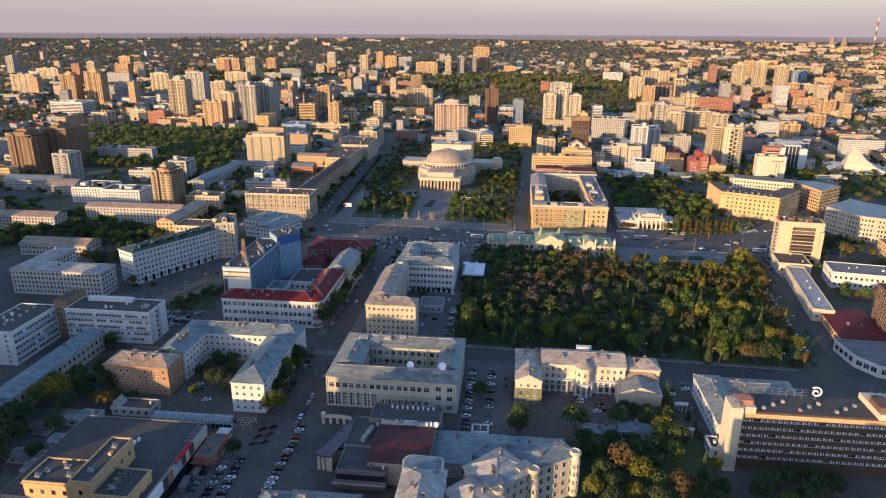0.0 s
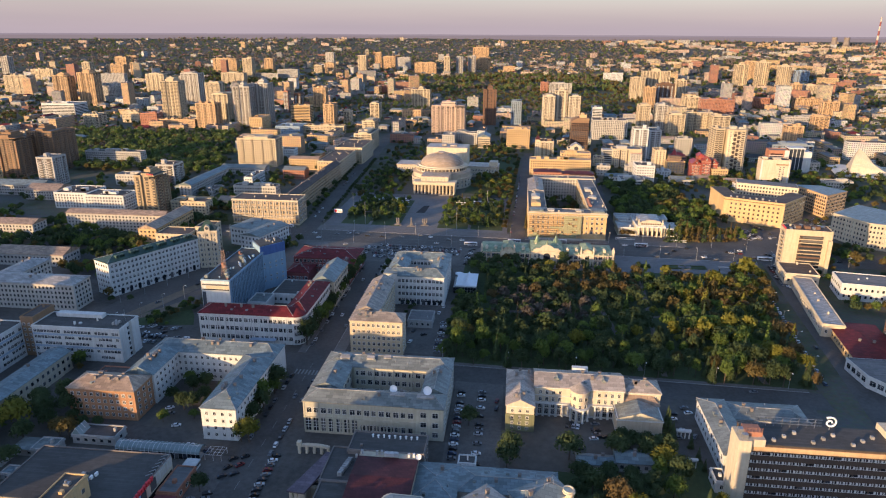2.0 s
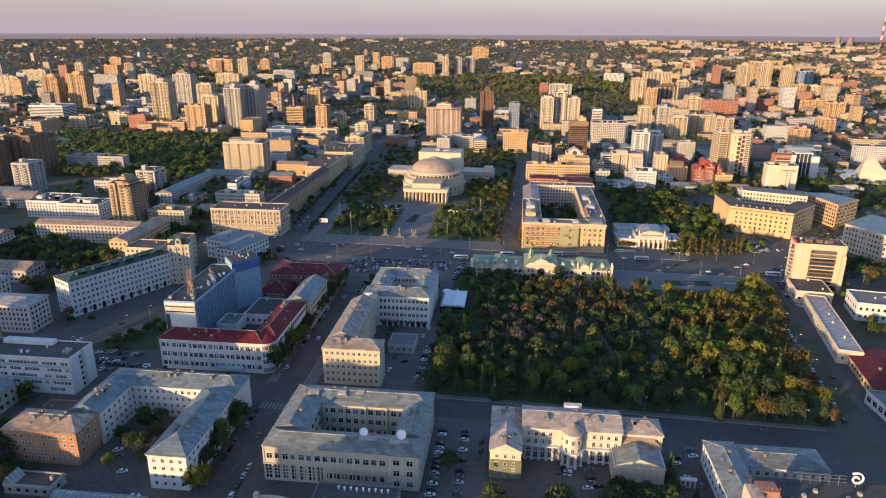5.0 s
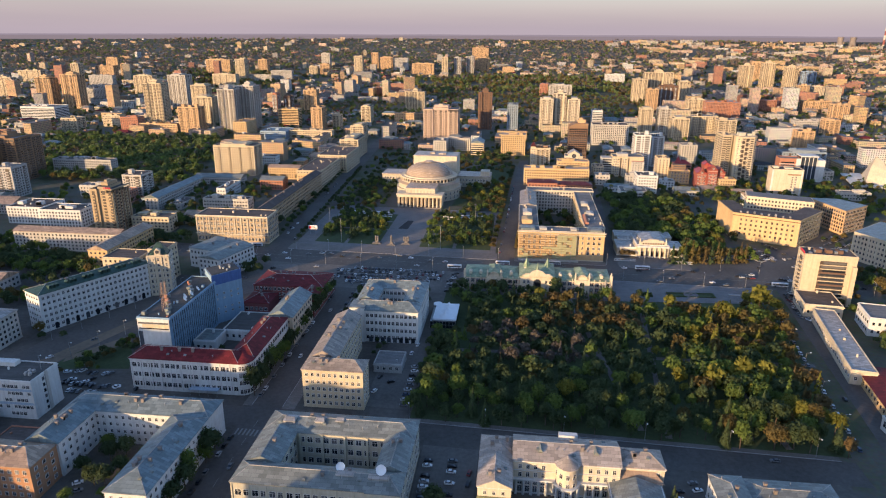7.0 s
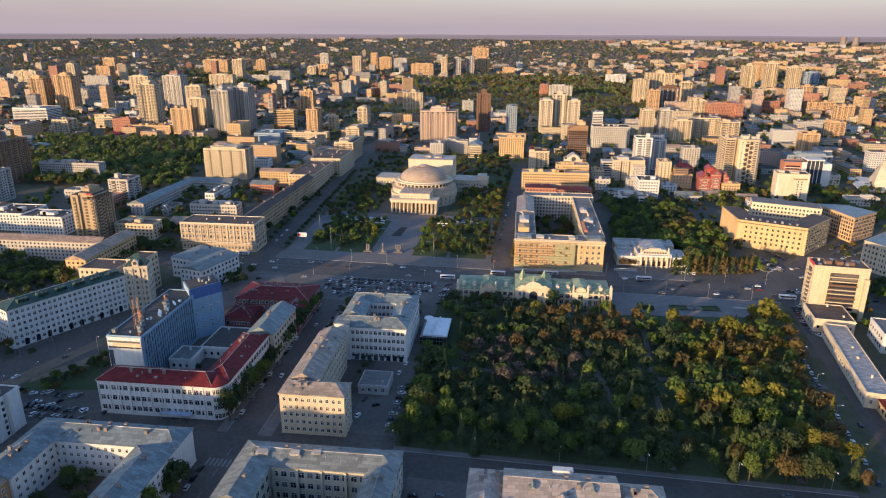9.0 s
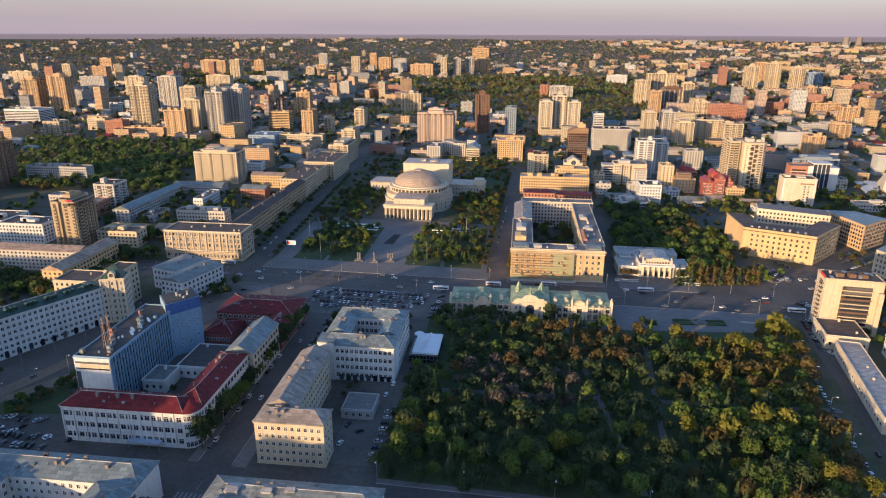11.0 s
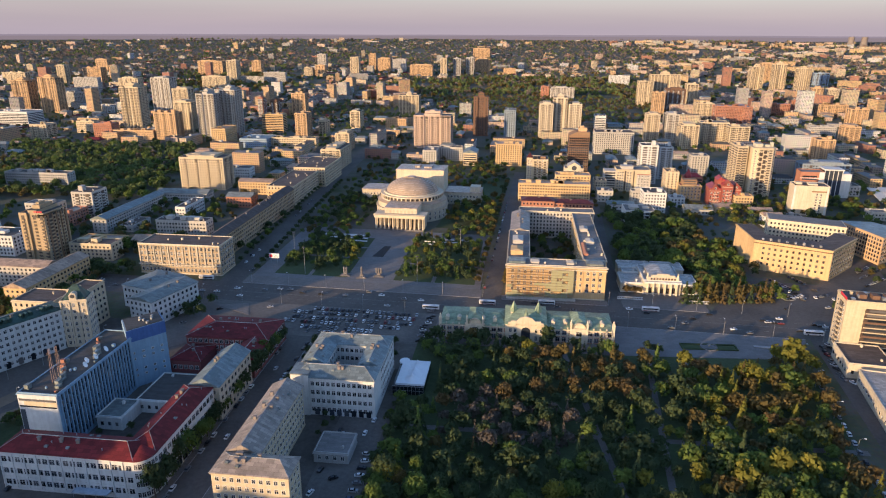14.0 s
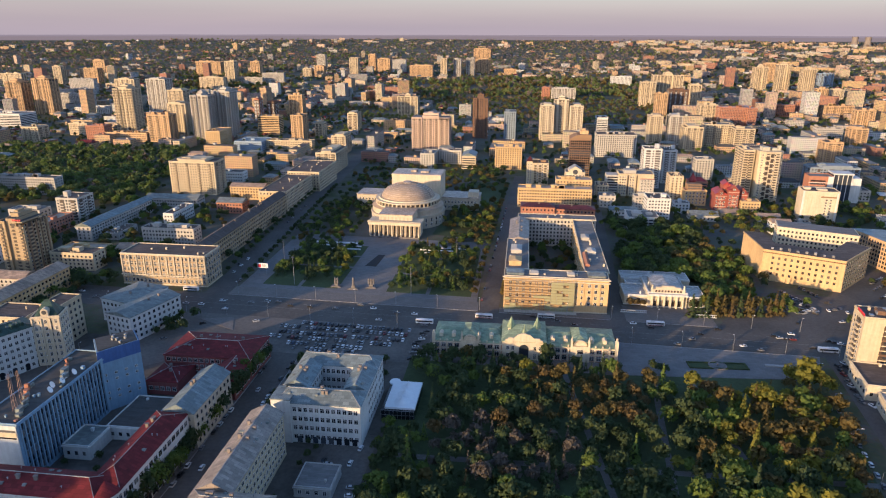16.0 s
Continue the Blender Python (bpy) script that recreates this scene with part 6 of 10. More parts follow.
def theatre():
    r = root("theatre", "domed opera theatre with columned portico and stage tower", "theatre", -85.7, 640, 0, -2.0)
    st, wh = M["wall_stone"], M["wall_ivory"]
    # portico
    f = Form()
    f.box(-24, 0, 0, 24, 16, 1.5)
    part("steps", f, M["granite"], r)
    f = Form()
    f.box(-24, 6, 1.5, 24, 18, 13)
    part("foyer_wall", f, wh, r)
    f = Form()
    f.box(-25, 0.2, 12.6, 25, 18, 15.4)
    f.box(-25.6, -0.4, 14.9, 25.6, 18.4, 15.55)
    part("entablature", f, wh, r)
    f = Form()
    for k in range(26):
        f.box(-25.2 + k * 2, -0.2, 15.55, -24.5 + k * 2, 0.3, 16.6)
    f.box(-25.3, -0.2, 16.4, 25.3, 0.3, 16.7)
    part("balustrade", f, wh, r)
    c = Form()
    c.lathe([(0.95, 1.5), (0.82, 11.9), (1.1, 12.1), (1.1, 12.6)], 14)
    me = c.mesh("column", wh)
    for k in range(12):
        smooth(part("column", me, None, r, at=pose(-23.4 + k * 46.8 / 11, 1.7, 0)))
    for k in range(11):
        part("door", window_mesh(3.0, 9.2, "window_brown"), None, r, at=pose(-21.3 + k * 46.8 / 11, 5.98, 1.6))
    f = Form()
    f.box(-16, 8, 13, 16, 48, 20.5)
    part("upper_foyer", f, wh, r)
    f = Form()
    f.box(-16.6, 7.4, 20.5, 16.6, 48, 21.3)
    part("upper_roof", f, M["metal_dome"], r)
    f = Form()
    for k in range(9):
        f = Form()
        f.box(-15.2 + k * 3.7, 7.9, 14.8, -13.4 + k * 3.7, 8.02, 18.6)
        part("blind_window", f, st, r)
    # drum and dome
    cy = 66
    f = Form()
    f.lathe([(37.5, 0), (37.5, 11.5), (38.1, 11.6), (38.1, 12.4), (36.0, 12.5), (36.0, 17.0), (36.5, 17.1), (36.5, 17.8), (34.0, 17.9)], 72, 0, cy)
    part("drum", f, st, r)
    for k in range(18, 37):
        a = 6.283185 * k / 36
        for z0, z1 in ((2.2, 5.2), (6.8, 9.8)):
            part("drum_window", window_mesh(1.8, z1 - z0), None, r, at=pose(37.5 * math.cos(a), cy + 37.5 * math.sin(a), z0, 0, 0, math.degrees(a) + 90))
    f = Form()
    f.lathe([(36.6, 12.5), (32.6, 14.6)], 72, 0, cy, cap=False)
    part("lower_roof", f, M["roof_tan"], r)
    # the shade behind the gallery piers is put into this dark wall
    f = Form()
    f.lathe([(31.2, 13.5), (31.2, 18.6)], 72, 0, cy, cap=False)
    part("gallery_wall", f, M["recess_shade"], r)
    f = Form()
    f.lathe([(33.0, 18.6), (33.0, 19.6), (29.5, 19.7)], 72, 0, cy, cap=False)
    f.lathe([(32.9, 14.4), (32.9, 15.2), (31, 15.2)], 72, 0, cy, cap=False)
    part("gallery_ring", f, wh, r)
    c = Form()
    c.box(-0.55, -0.5, 15.1, 0.55, 0.5, 18.7)
    me = c.mesh("gallery_pier", wh)
    for k in range(44):
        a = 6.283185 * k / 44
        part("gallery_pier", me, None, r, at=pose(32.3 * math.cos(a), cy + 32.3 * math.sin(a), 0, 0, 0, math.degrees(a) + 90))
    f = Form()
    rings = [(27.6, 20.6)] + [(26.6 * math.cos(b), 20.8 + 13.4 * math.sin(b)) for b in [0.04 + 0.075 * k for k in range(18)]] + [(4.2, 34.1)]
    f.lathe(rings, 96, 0, cy)
    smooth(part("dome", f, M["roof_tan"], r))
    for j in range(9):                                  # raised tile courses round the dome
        b = 0.08 + j * 0.13
        g = Form()
        g.lathe([(26.75 * math.cos(b), 20.8 + 13.5 * math.sin(b)), (26.9 * math.cos(b + 0.02), 20.8 + 13.62 * math.sin(b + 0.02)), (26.75 * math.cos(b + 0.045), 20.8 + 13.5 * math.sin(b + 0.045))], 72, 0, cy, cap=False)
        part("tile_course", g, M["metal_dome"], r)
    g = Form()
    g.lathe([(31.0, 19.6), (29.6, 19.8), (29.6, 21.0), (28.4, 21.2), (27.4, 21.0)], 72, 0, cy, cap=False)
    part("upper_ring", g, wh, r)
    for k in range(48):
        a = 6.283185 * k / 48
        f = Form()
        pts = [(26.65 * math.cos(b), 20.8 + 13.45 * math.sin(b)) for b in (0.06, 0.35, 0.65, 0.95, 1.2, 1.38)]
        for (r0, z0), (r1, z1) in zip(pts, pts[1:]):
            f.rod((r0, 0, z0), (r1, 0, z1), 0.14, 4)
        if k == 0:
            rib = f.mesh("dome_rib", M["roof_tan"])
        part("dome_rib", rib, None, r, at=pose(0, cy, 0, 0, 0, math.degrees(a)))
    f = Form()
    f.lathe([(4.6, 33.8), (4.6, 34.8), (5.0, 34.9), (4.6, 35.4), (0.5, 35.8)], 32, 0, cy)
    part("lantern", f, M["metal_dome"], r)
    f = Form()
    for k in range(14):
        b = 0.1 + k * 0.05
        rr, zz = 26.9 * math.cos(b), 20.8 + 13.7 * math.sin(b)
        f.rod((rr * math.cos(-0.35) - 0.9, cy + rr * math.sin(-0.35), zz), (rr * math.cos(-0.35) + 0.9, cy + rr * math.sin(-0.35), zz), 0.15, 4)
    part("dome_stair", f, M["steel_dark"], r)
    # stage tower and wings
    f = Form()
    f.box(-27, 110, 0, 27, 142, 37.6)
    part("stage_tower", f, wh, r)
    f = Form()
    f.box(-27.5, 109.5, 37.6, 27.5, 142.5, 38.6)
    part("stage_cornice", f, wh, r)
    f = Form()
    f.box(-26.6, 110.4, 38.6, 26.6, 141.6, 38.9)
    f.box(-8, 122, 38.9, -2, 132, 41.0)
    f.box(3, 120, 38.9, 12, 134, 40.5)
    part("stage_roof", f, M["metal_dome"], r)
    for sx in (-1, 1):
        f = Form()
        f.box(min(sx * 27.1, sx * 68), 113, 0, max(sx * 27.1, sx * 68), 142, 13.5)
        part("side_wing", f, st, r)
        f = Form()
        f.box(min(sx * 27.6, sx * 68.5), 112.4, 13.5, max(sx * 27.6, sx * 68.5), 142.5, 14.4)
        part("wing_roof", f, M["metal_dome"], r)
        for k in range(10):
            x = sx * (32 + k * 3.6)
            for z in (2.5, 8.0):
                part("window", window_mesh(1.6, 2.4), None, r, at=pose(x, 112.98, z))
    f = Form()
    f.box(56, 116, 14.4, 67, 130, 20)
    part("wing_hut", f, wh, r)
    f = Form()
    f.box(-30, 68, 0, 30, 110, 10)
    part("link", f, st, r)
    # the gallery and the dome stand on a raised second tier
    for ob in r.children:
        if ob.name.split(".")[0] in ("lower_roof", "gallery_wall", "gallery_ring", "gallery_pier", "dome", "tile_course", "upper_ring", "dome_rib", "lantern", "dome_stair"):
            ob.location.z += 5.3


theatre()

# ---------------------------------------------------------------- east side
hot = wings_house("hotel_tower", "pale hotel tower with brown balcony bands", [(0, 0, 34, 15, 36.5, "flat", "")], "cream", "felt_brown", x=224, y=460, rot=-6)
# flat dark panels paint the shaded recesses of front and end
_f = Form()
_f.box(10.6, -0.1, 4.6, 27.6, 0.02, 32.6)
part("recess", _f, M["recess_shade"], hot)
for i in range(9):
    z = 5.2 + i * 3.05
    _f = Form()
    _f.box(11.0, -0.16, z + 1.0, 27.2, -0.09, z + 2.3)
    part("glazed_band", _f, M["glazing"], hot)
    _f = Form()
    _f.box(10.5, -1.0, z - 0.1, 27.7, -0.02, z + 0.12, bottom=True)
    _f.box(10.5, -1.05, z - 0.1, 27.7, -0.92, z + (0.55 if i % 3 else 0.95), bottom=True)
    part("balcony", _f, M["wall_brown" if i in (3, 6) else "wall_cream"], hot)
    _f = Form()
    _f.box(10.3, -0.9, z + 0.15, 12.2 - (i % 2) * 0.9, -0.12, z + 2.3)
    part("balcony_screen", _f, M["wall_darkbrown"], hot)
    _f = Form()
    _f.box(-0.9, 4.4, z - 0.1, -0.02, 9.2, z + 0.9, bottom=True)
    part("end_balcony", _f, M["wall_cream"], hot)
_f = Form()
_f.box(-0.1, 4.2, 4.5, -0.01, 9.4, 33.5)
part("painted_end_recess", _f, M["recess_shade"], hot)
_f = Form()
_f.box(8.0, -0.12, 0.2, 30.5, 0.02, 4.4)
part("ground_glazing", _f, M["glazing"], hot)
_f = Form()
_f.box(31.0, -2.4, 0, 33.8, -0.02, 30.0)
part("pier", _f, M["wall_cream"], hot)
for k in range(7):
    _f = Form()
    _f.box(3 + (k * 4.3) % 28, 2 + (k * 3.1) % 10, 36.6, 5 + (k * 4.3) % 28, 4 + (k * 3.1) % 10, 37.6 + (k % 3) * 0.8)
    part("roof_plant", _f, M["steel"], hot)
facade(hot, 0, 15, 0, 0, 3, 34, 2.9, 3.4, 1.6, 1.4, True)
for k in range(3):
    _f = Form()
    _f.box(8 + k * 7, 5, 36.5, 12 + k * 7, 10, 39)
    part("roof_hut", _f, M["wall_brown"], hot)
_f = Form()
_f.box(-0.3, 1, 36.8, 0.0, 10, 38.4)
part("roof_sign", _f, M["sign_red"], hot)
wings_house("hotel_podium", "brown-roofed low podium before the hotel", [(0, -24, 24, -0.4, 9, "flat", "FL")], "ivory", "felt_brown", x=221, y=460, rot=-6, near=False)
wings_house("long_low_house", "long low cream shop row with pale metal roof", [(0, 0, 13, 76, 8.5, "flat", "FL")], "ivory", "metal_pale", x=206, y=356, rot=-8, storey=4.0, bay=3.6)
wings_house("white_office", "white low office with flat grey roof", [(0, 0, 54, 22, 12.5, "flat", "FL")], "white", "bitumen_pale", x=246, y=414, rot=-8, storey=3.9, near=False)
wings_house("red_roof_market", "low shop with a faded red metal roof", [(0, 0, 28, 44, 6.0, "hip", "L")], "ochre", "metal_red", x=207, y=322, rot=-6, near=False, rise=1.2)
wings_house("edge_house", "brown brick house beyond the round shop", [(0, 0, 40, 30, 30, "flat", "FL")], "brown", "bitumen", x=236, y=326, rot=-8, near=False)


def poly_house(name, label, pts, h, wall, roof, edges, storey=3.6, bay=3.4, ww=1.5, wh=2.0, near=True, frame="window_white", cornice=True):
    """A house over any plan: points run anticlockwise, edges are those with windows."""
    r = root(name, label, "building", anchor=(sum(p[0] for p in pts) / len(pts), sum(p[1] for p in pts) / len(pts)), built=True)
    f = Form()
    f.prism(pts, 0, h)
    part("wall", f, M["wall_" + wall], r)
    cx, cy = sum(p[0] for p in pts) / len(pts), sum(p[1] for p in pts) / len(pts)
    g = Form()
    g.prism([(cx + (x - cx) * 1.012, cy + (y - cy) * 1.012) for x, y in pts], h - 0.5, h + 0.6)
    part("parapet", g, M["wall_" + wall], r)
    g = Form()
    g.prism([(cx + (x - cx) * 0.985, cy + (y - cy) * 0.985) for x, y in pts], h + 0.55, h + 0.7)
    part("roof", g, M[roof], r)
    rows = Form()
    for e in edges:
        a, b = pts[e], pts[(e + 1) % len(pts)]
        facade(r, *a, *b, 1.0, h - 0.8, storey, bay, ww, wh, near, rows, frame=frame)
    if rows.f:
        tagged(part("glazing_rest", rows, [M["glazing"], M["window_white"]], r), kind="stuff")
    poly_last[:] = [r]
    return r


poly_last = []
poly_house("glass_fronted_shop", "low glass-fronted shop with a dark grey roof", [(201, 319), (203, 301), (211, 291), (246, 284), (254, 318)], 7.0, "white", "bitumen_pale", (0, 1, 2), storey=6.0, bay=3.6, ww=2.9, wh=4.0)
poly_house("corner_office", "ochre plastered corner office with brown window bays", [(222, 594), (273, 574), (307, 606), (296, 618), (272, 594), (236, 608), (236, 634), (221, 634)], 25, "ochre", "felt_brown", (1,), bay=3.4, ww=1.5, wh=2.0, storey=3.7, frame="window_brown", near=False)
_co = poly_last[0]
facade(_co, 226, 592.4, 271, 574.8, 4, 22, 3.9, 3.9, 1.4, 1.9, True, frame="window_brown")
_f = Form()
_f.prism([(221.6, 593.6), (273.1, 573.4), (273.3, 574.0), (221.9, 594.2)], 23.0, 23.6)
part("cornice", _f, M["wall_brown"], _co)
for k in range(8):
    _f = Form()
    _f.box(228 + k * 5.4, 594 - k * 2.1, 25.6, 229.4 + k * 5.4, 595.6 - k * 2.1, 26.8 + (k % 3) * 0.5)
    part("roof_plant", _f, M["metal_pale"], _co)
poly_house("rear_office", "cream rear office with rows of square windows", [(250, 640), (306, 622), (311, 640), (255, 658)], 29, "ivory", "bitumen_pale", (0, 3), bay=3.0, ww=1.5, wh=1.9, storey=3.6, near=False)
poly_house("brick_office", "brick corner office with white piers", [(331, 615), (362, 637), (346, 658), (318, 660)], 24, "orange", "metal_blue", (0, 3), near=False, bay=2.6, ww=1.6, wh=2.4)
poly_house("grey_corner_house", "grey stone corner house with blue-grey roof", [(307, 555), (323, 527), (347, 517), (380, 545), (345, 585)], 24, "stone", "metal_blue", (0, 1, 4), near=False, storey=3.8, bay=2.7, ww=1.3, wh=2.0)
_gc = poly_last[0]
for (_ax, _ay, _bx, _by) in ((307, 555, 323, 527), (323, 527, 347, 517)):
    _n2 = int(math.hypot(_bx - _ax, _by - _ay) / 5.4)
    for k in range(_n2 + 1):
        _u = k / _n2
        _f = Form()
        _f.lathe([(0.55, 6.5), (0.5, 22.0), (0.8, 22.3)], 8, _ax + (_bx - _ax) * _u, _ay + (_by - _ay) * _u)
        part("half_column", _f, M["wall_putty"], _gc)
sail = root("sail_theatre", "white sail-shaped theatre hall with a sweeping roof", "theatre", 452, 812, 0, -12, built=True)
_f = Form()
_sail = [[(4, 0, 3), (58, 0, 4), (66, 24, 4), (60, 58, 4)], [(6, 3, 16), (44, 4, 10), (54, 26, 8), (50, 54, 6)], [(9, 7, 28), (31, 8, 19), (40, 26, 14), (38, 50, 8)], [(13, 12, 38), (21, 13, 32), (26, 26, 22), (24, 46, 12)]]
for i in range(3):
    for j in range(3):
        _f.face([_sail[i][j], _sail[i][j + 1], _sail[i + 1][j + 1], _sail[i + 1][j]])
_f.face([(4, 0, 3), (6, 3, 16), (9, 7, 28), (13, 12, 38), (24, 46, 12), (12, 58, 3)])
_f.face([(24, 46, 12), (38, 50, 8), (50, 54, 6), (60, 58, 4), (12, 58, 3)])
_f.face([_sail[3][0], _sail[3][1], _sail[3][2], _sail[3][3]])
part("sail_roof", _f, M["wall_ivory"], sail)
_f = Form()
_f.box(0, -4, 0, 74, 64, 4)
_f.box(-12, -10, 2.4, 86, 60, 3.4)
part("podium", _f, M["wall_white"], sail)
poly_house("glass_shop", "modern shop house with glazed front and red sign", [(318, 470), (362, 466), (366, 490), (322, 494)], 14, "ochre", "bitumen_pale", (0, 3), near=False)

dl = wings_house("columned_house", "cream columned house with stepped gable parapet", [(124, 531, 151, 560, 11, "flat", ""), (108, 533, 123.9, 552, 7.5, "flat", "F"), (151.1, 533, 164, 552, 7.5, "flat", "F"), (110, 560.1, 160, 574, 8.5, "flat", ""), (112, 552.1, 123.9, 560, 8.0, "flat", "")], "ivory", "metal_pale", cornice="white")
_f = Form()
_f.box(126, 530.6, 11.7, 149, 533.0, 14.2)
_f.box(129, 530.7, 14.2, 146, 532.6, 15.6)
_f.box(133, 530.8, 15.6, 142, 532.4, 16.6)
part("stepped_gable", _f, M["wall_ivory"], dl)
_f = Form()
_f.box(128, 534, 11.2, 147, 557, 13.8)
_f.hip(128, 534, 147, 557, 13.8, 1.6, 0.4, 0.6)
part("hall_roof", _f, M["metal_pale"], dl)
for x in (126.6, 148.4):
    _f = Form()
    _f.lathe([(0.8, 14.2), (0.5, 15.6), (0.75, 16.2), (0.0, 17.4)], 10, x, 531.6)
    part("pinnacle", _f, M["wall_ivory"], dl)
for k in range(6):
    _f = Form()
    _f.lathe([(0.75, 0), (0.65, 8.6), (0.95, 8.8), (0.95, 9.4)], 12, 127 + k * 4.2, 529.8)
    part("column", _f, M["wall_ivory"], dl)
for k in range(5):
    part("door", window_mesh(2.0, 5.4, "window_brown"), None, dl, at=pose(129.1 + k * 4.2, 530.98, 0.3))
for k in range(9):
    part("niche", window_mesh(1.1, 1.3, "window_brown"), None, dl, at=pose(129.2 + k * 2.1, 530.58, 12.1))
_f = Form()
_f.box(124, 529.0, 9.4, 151, 530.95, 10.9)
part("entablature", _f, M["wall_white"], dl)
for x in (112, 118, 155, 160):
    part("arched_window", window_mesh(1.8, 4.2, "window_brown"), None, dl, at=pose(x, 532.9, 1.2))
for (x0, x1) in ((104, 122), (154, 168)):
    w = root("forecourt_fence", "white balustrade fence of the forecourt", "fence", x0, 519)
    _f = Form()
    _f.box(0, 0, 0, x1 - x0, 0.5, 0.5)
    _f.box(0, 0, 1.8, x1 - x0, 0.5, 2.1)
    part("rail", _f, M["wall_white"], w)
    for k in range(int((x1 - x0) / 1.2)):
        _f = Form()
        _f.lathe([(0.14, 0.5), (0.22, 0.9), (0.12, 1.8)], 8, 0.4 + k * 1.2, 0.25)
        part("baluster", _f, M["wall_white"], w)

scaf = wings_house("scaffolded_block", "ochre plastered courtyard block under repair", [(22.5, 513.5, 94, 526.4, 25.5, "flat", ""), (22.5, 526.5, 39.3, 588.0, 25.5, "flat", "R"), (78.8, 526.5, 95.7, 641.5, 25.5, "flat", "L")], "ochre", "bitumen_pale", storey=4.0, bay=3.2, near=False, rise=2.6, cornice="ivory")
facade(scaf, 24, 513.5, 93, 513.5, 4.5, 23.0, 3.8, 4.4, 1.9, 2.4, True)
for k in range(14):
    _f = Form()
    _f.box(22.8 + k * 5.4, 513.1, 4, 23.7 + k * 5.4, 513.52, 22.8)
    part("pilaster", _f, M["wall_ochre"], scaf)
_f = Form()
_f.box(21.8, 512.7, 22.8, 94.7, 513.52, 23.6)
_f.box(21.4, 512.3, 25.0, 95.0, 513.52, 25.7)
part("cornice", _f, M["wall_ivory"], scaf)
for (xx, yy, ww_, dd, hh, mt) in ((24, 516, 12, 8.5, 1.4, "metal_blue"), (40, 517, 6, 5, 1.2, "wall_pale"), (66, 517, 5, 5, 1.2, "wall_pale"), (80, 516, 12, 8.5, 1.4, "metal_grey"), (25, 532, 9, 10, 3.4, "wall_ochre"), (26, 556, 8, 12, 2.6, "wall_pale"), (80, 536, 3, 24, 1.0, "wall_brick"), (84, 560, 6, 8, 2.0, "wall_pale"), (82, 590, 6, 8, 2.2, "wall_pale")):
    _f = Form()
    _f.box(xx, yy, 25.6, xx + ww_, yy + dd, 25.6 + hh)
    _f.hip(xx, yy, xx + ww_, yy + dd, 25.6 + hh, 1.0, 0.3, 0.4)
    part("roof_hut", _f, M[mt], scaf)
scf = root("scaffolding", "steel scaffolding with worn netting on the facade", "scaffolding", 23, 511.6, anchor=(61, 585), built=True)
for i in range(11):
    _f = Form()
    _f.box(0, 0, 1.9 + i * 2.1, 48, 1.0, 2.0 + i * 2.1)
    _f.rod((0, 0, 2.9 + i * 2.1), (48, 0, 2.9 + i * 2.1), 0.06)
    part("deck", _f, M["wall_orange"], scf)
for k in range(25):
    _f = Form()
    _f.rod((k * 2.0, 0, 0), (k * 2.0, 0, 25.2), 0.07)
    _f.rod((k * 2.0, 1, 0), (k * 2.0, 1, 25.2), 0.06)
    part("standard", _f, M["steel"], scf)
_nrng = random.Random(4)
for i in range(11):
    for k in range(12):
        if _nrng.random() < (0.8 if 7 < k else 0.28) and (k > 7 or i < 6):
            _f = Form()
            _f.box(k * 4.0 + 0.1, -0.1, 0.2 + i * 2.1, k * 4.0 + 3.9, -0.06, 2.2 + i * 2.1, bottom=True)
            part("net_panel", _f, M["netting"], scf)
for k in range(20):
    _f = Form()
    _f.box(k * 2.5, -2.2, 0, 2.45 + k * 2.5, -2.1, 2.2)
    part("hoarding_panel", _f, M["wall_pale"], scf)

# red brick house of stepped volumes with gables and pale balconies
rb = root("red_brick_house", "red brick apartment house with gables and balconies", "building", 240, 768, 0, -4, built=True)
for (x0, y0, x1, y1, hh) in ((0, 4, 12, 26, 20), (12, 0, 23, 24, 26), (23, 5, 33, 28, 22), (8, 10, 16, 24, 29)):
    _f = Form()
    _f.box(x0, y0, 0, x1, y1, hh)
    part("wall", _f, M["wall_redbrick"], rb)
    _f = Form()
    _f.hip(x0, y0, x1, y1, hh, 3.4, 0.5, 0.0)
    part("roof", _f, M["metal_scarlet"], rb)
    for z in range(2, hh - 4, 4):
        for k in range(int((x1 - x0) / 3.6)):
            part("window", window_mesh(1.6, 2.0), None, rb, at=pose(x0 + 2.2 + k * 3.6, y0 - 0.01, z + 0.6))
        if y0 < 10:
            _f = Form()
            _f.box(x0 + 3.6, y0 - 1.3, z - 0.1, x0 + 8.4, y0 - 0.02, z + 0.15, bottom=True)
            _f.box(x0 + 3.6, y0 - 1.35, z - 0.1, x0 + 8.4, y0 - 1.2, z + 1.0, bottom=True)
            part("balcony", _f, M["wall_pink"], rb)
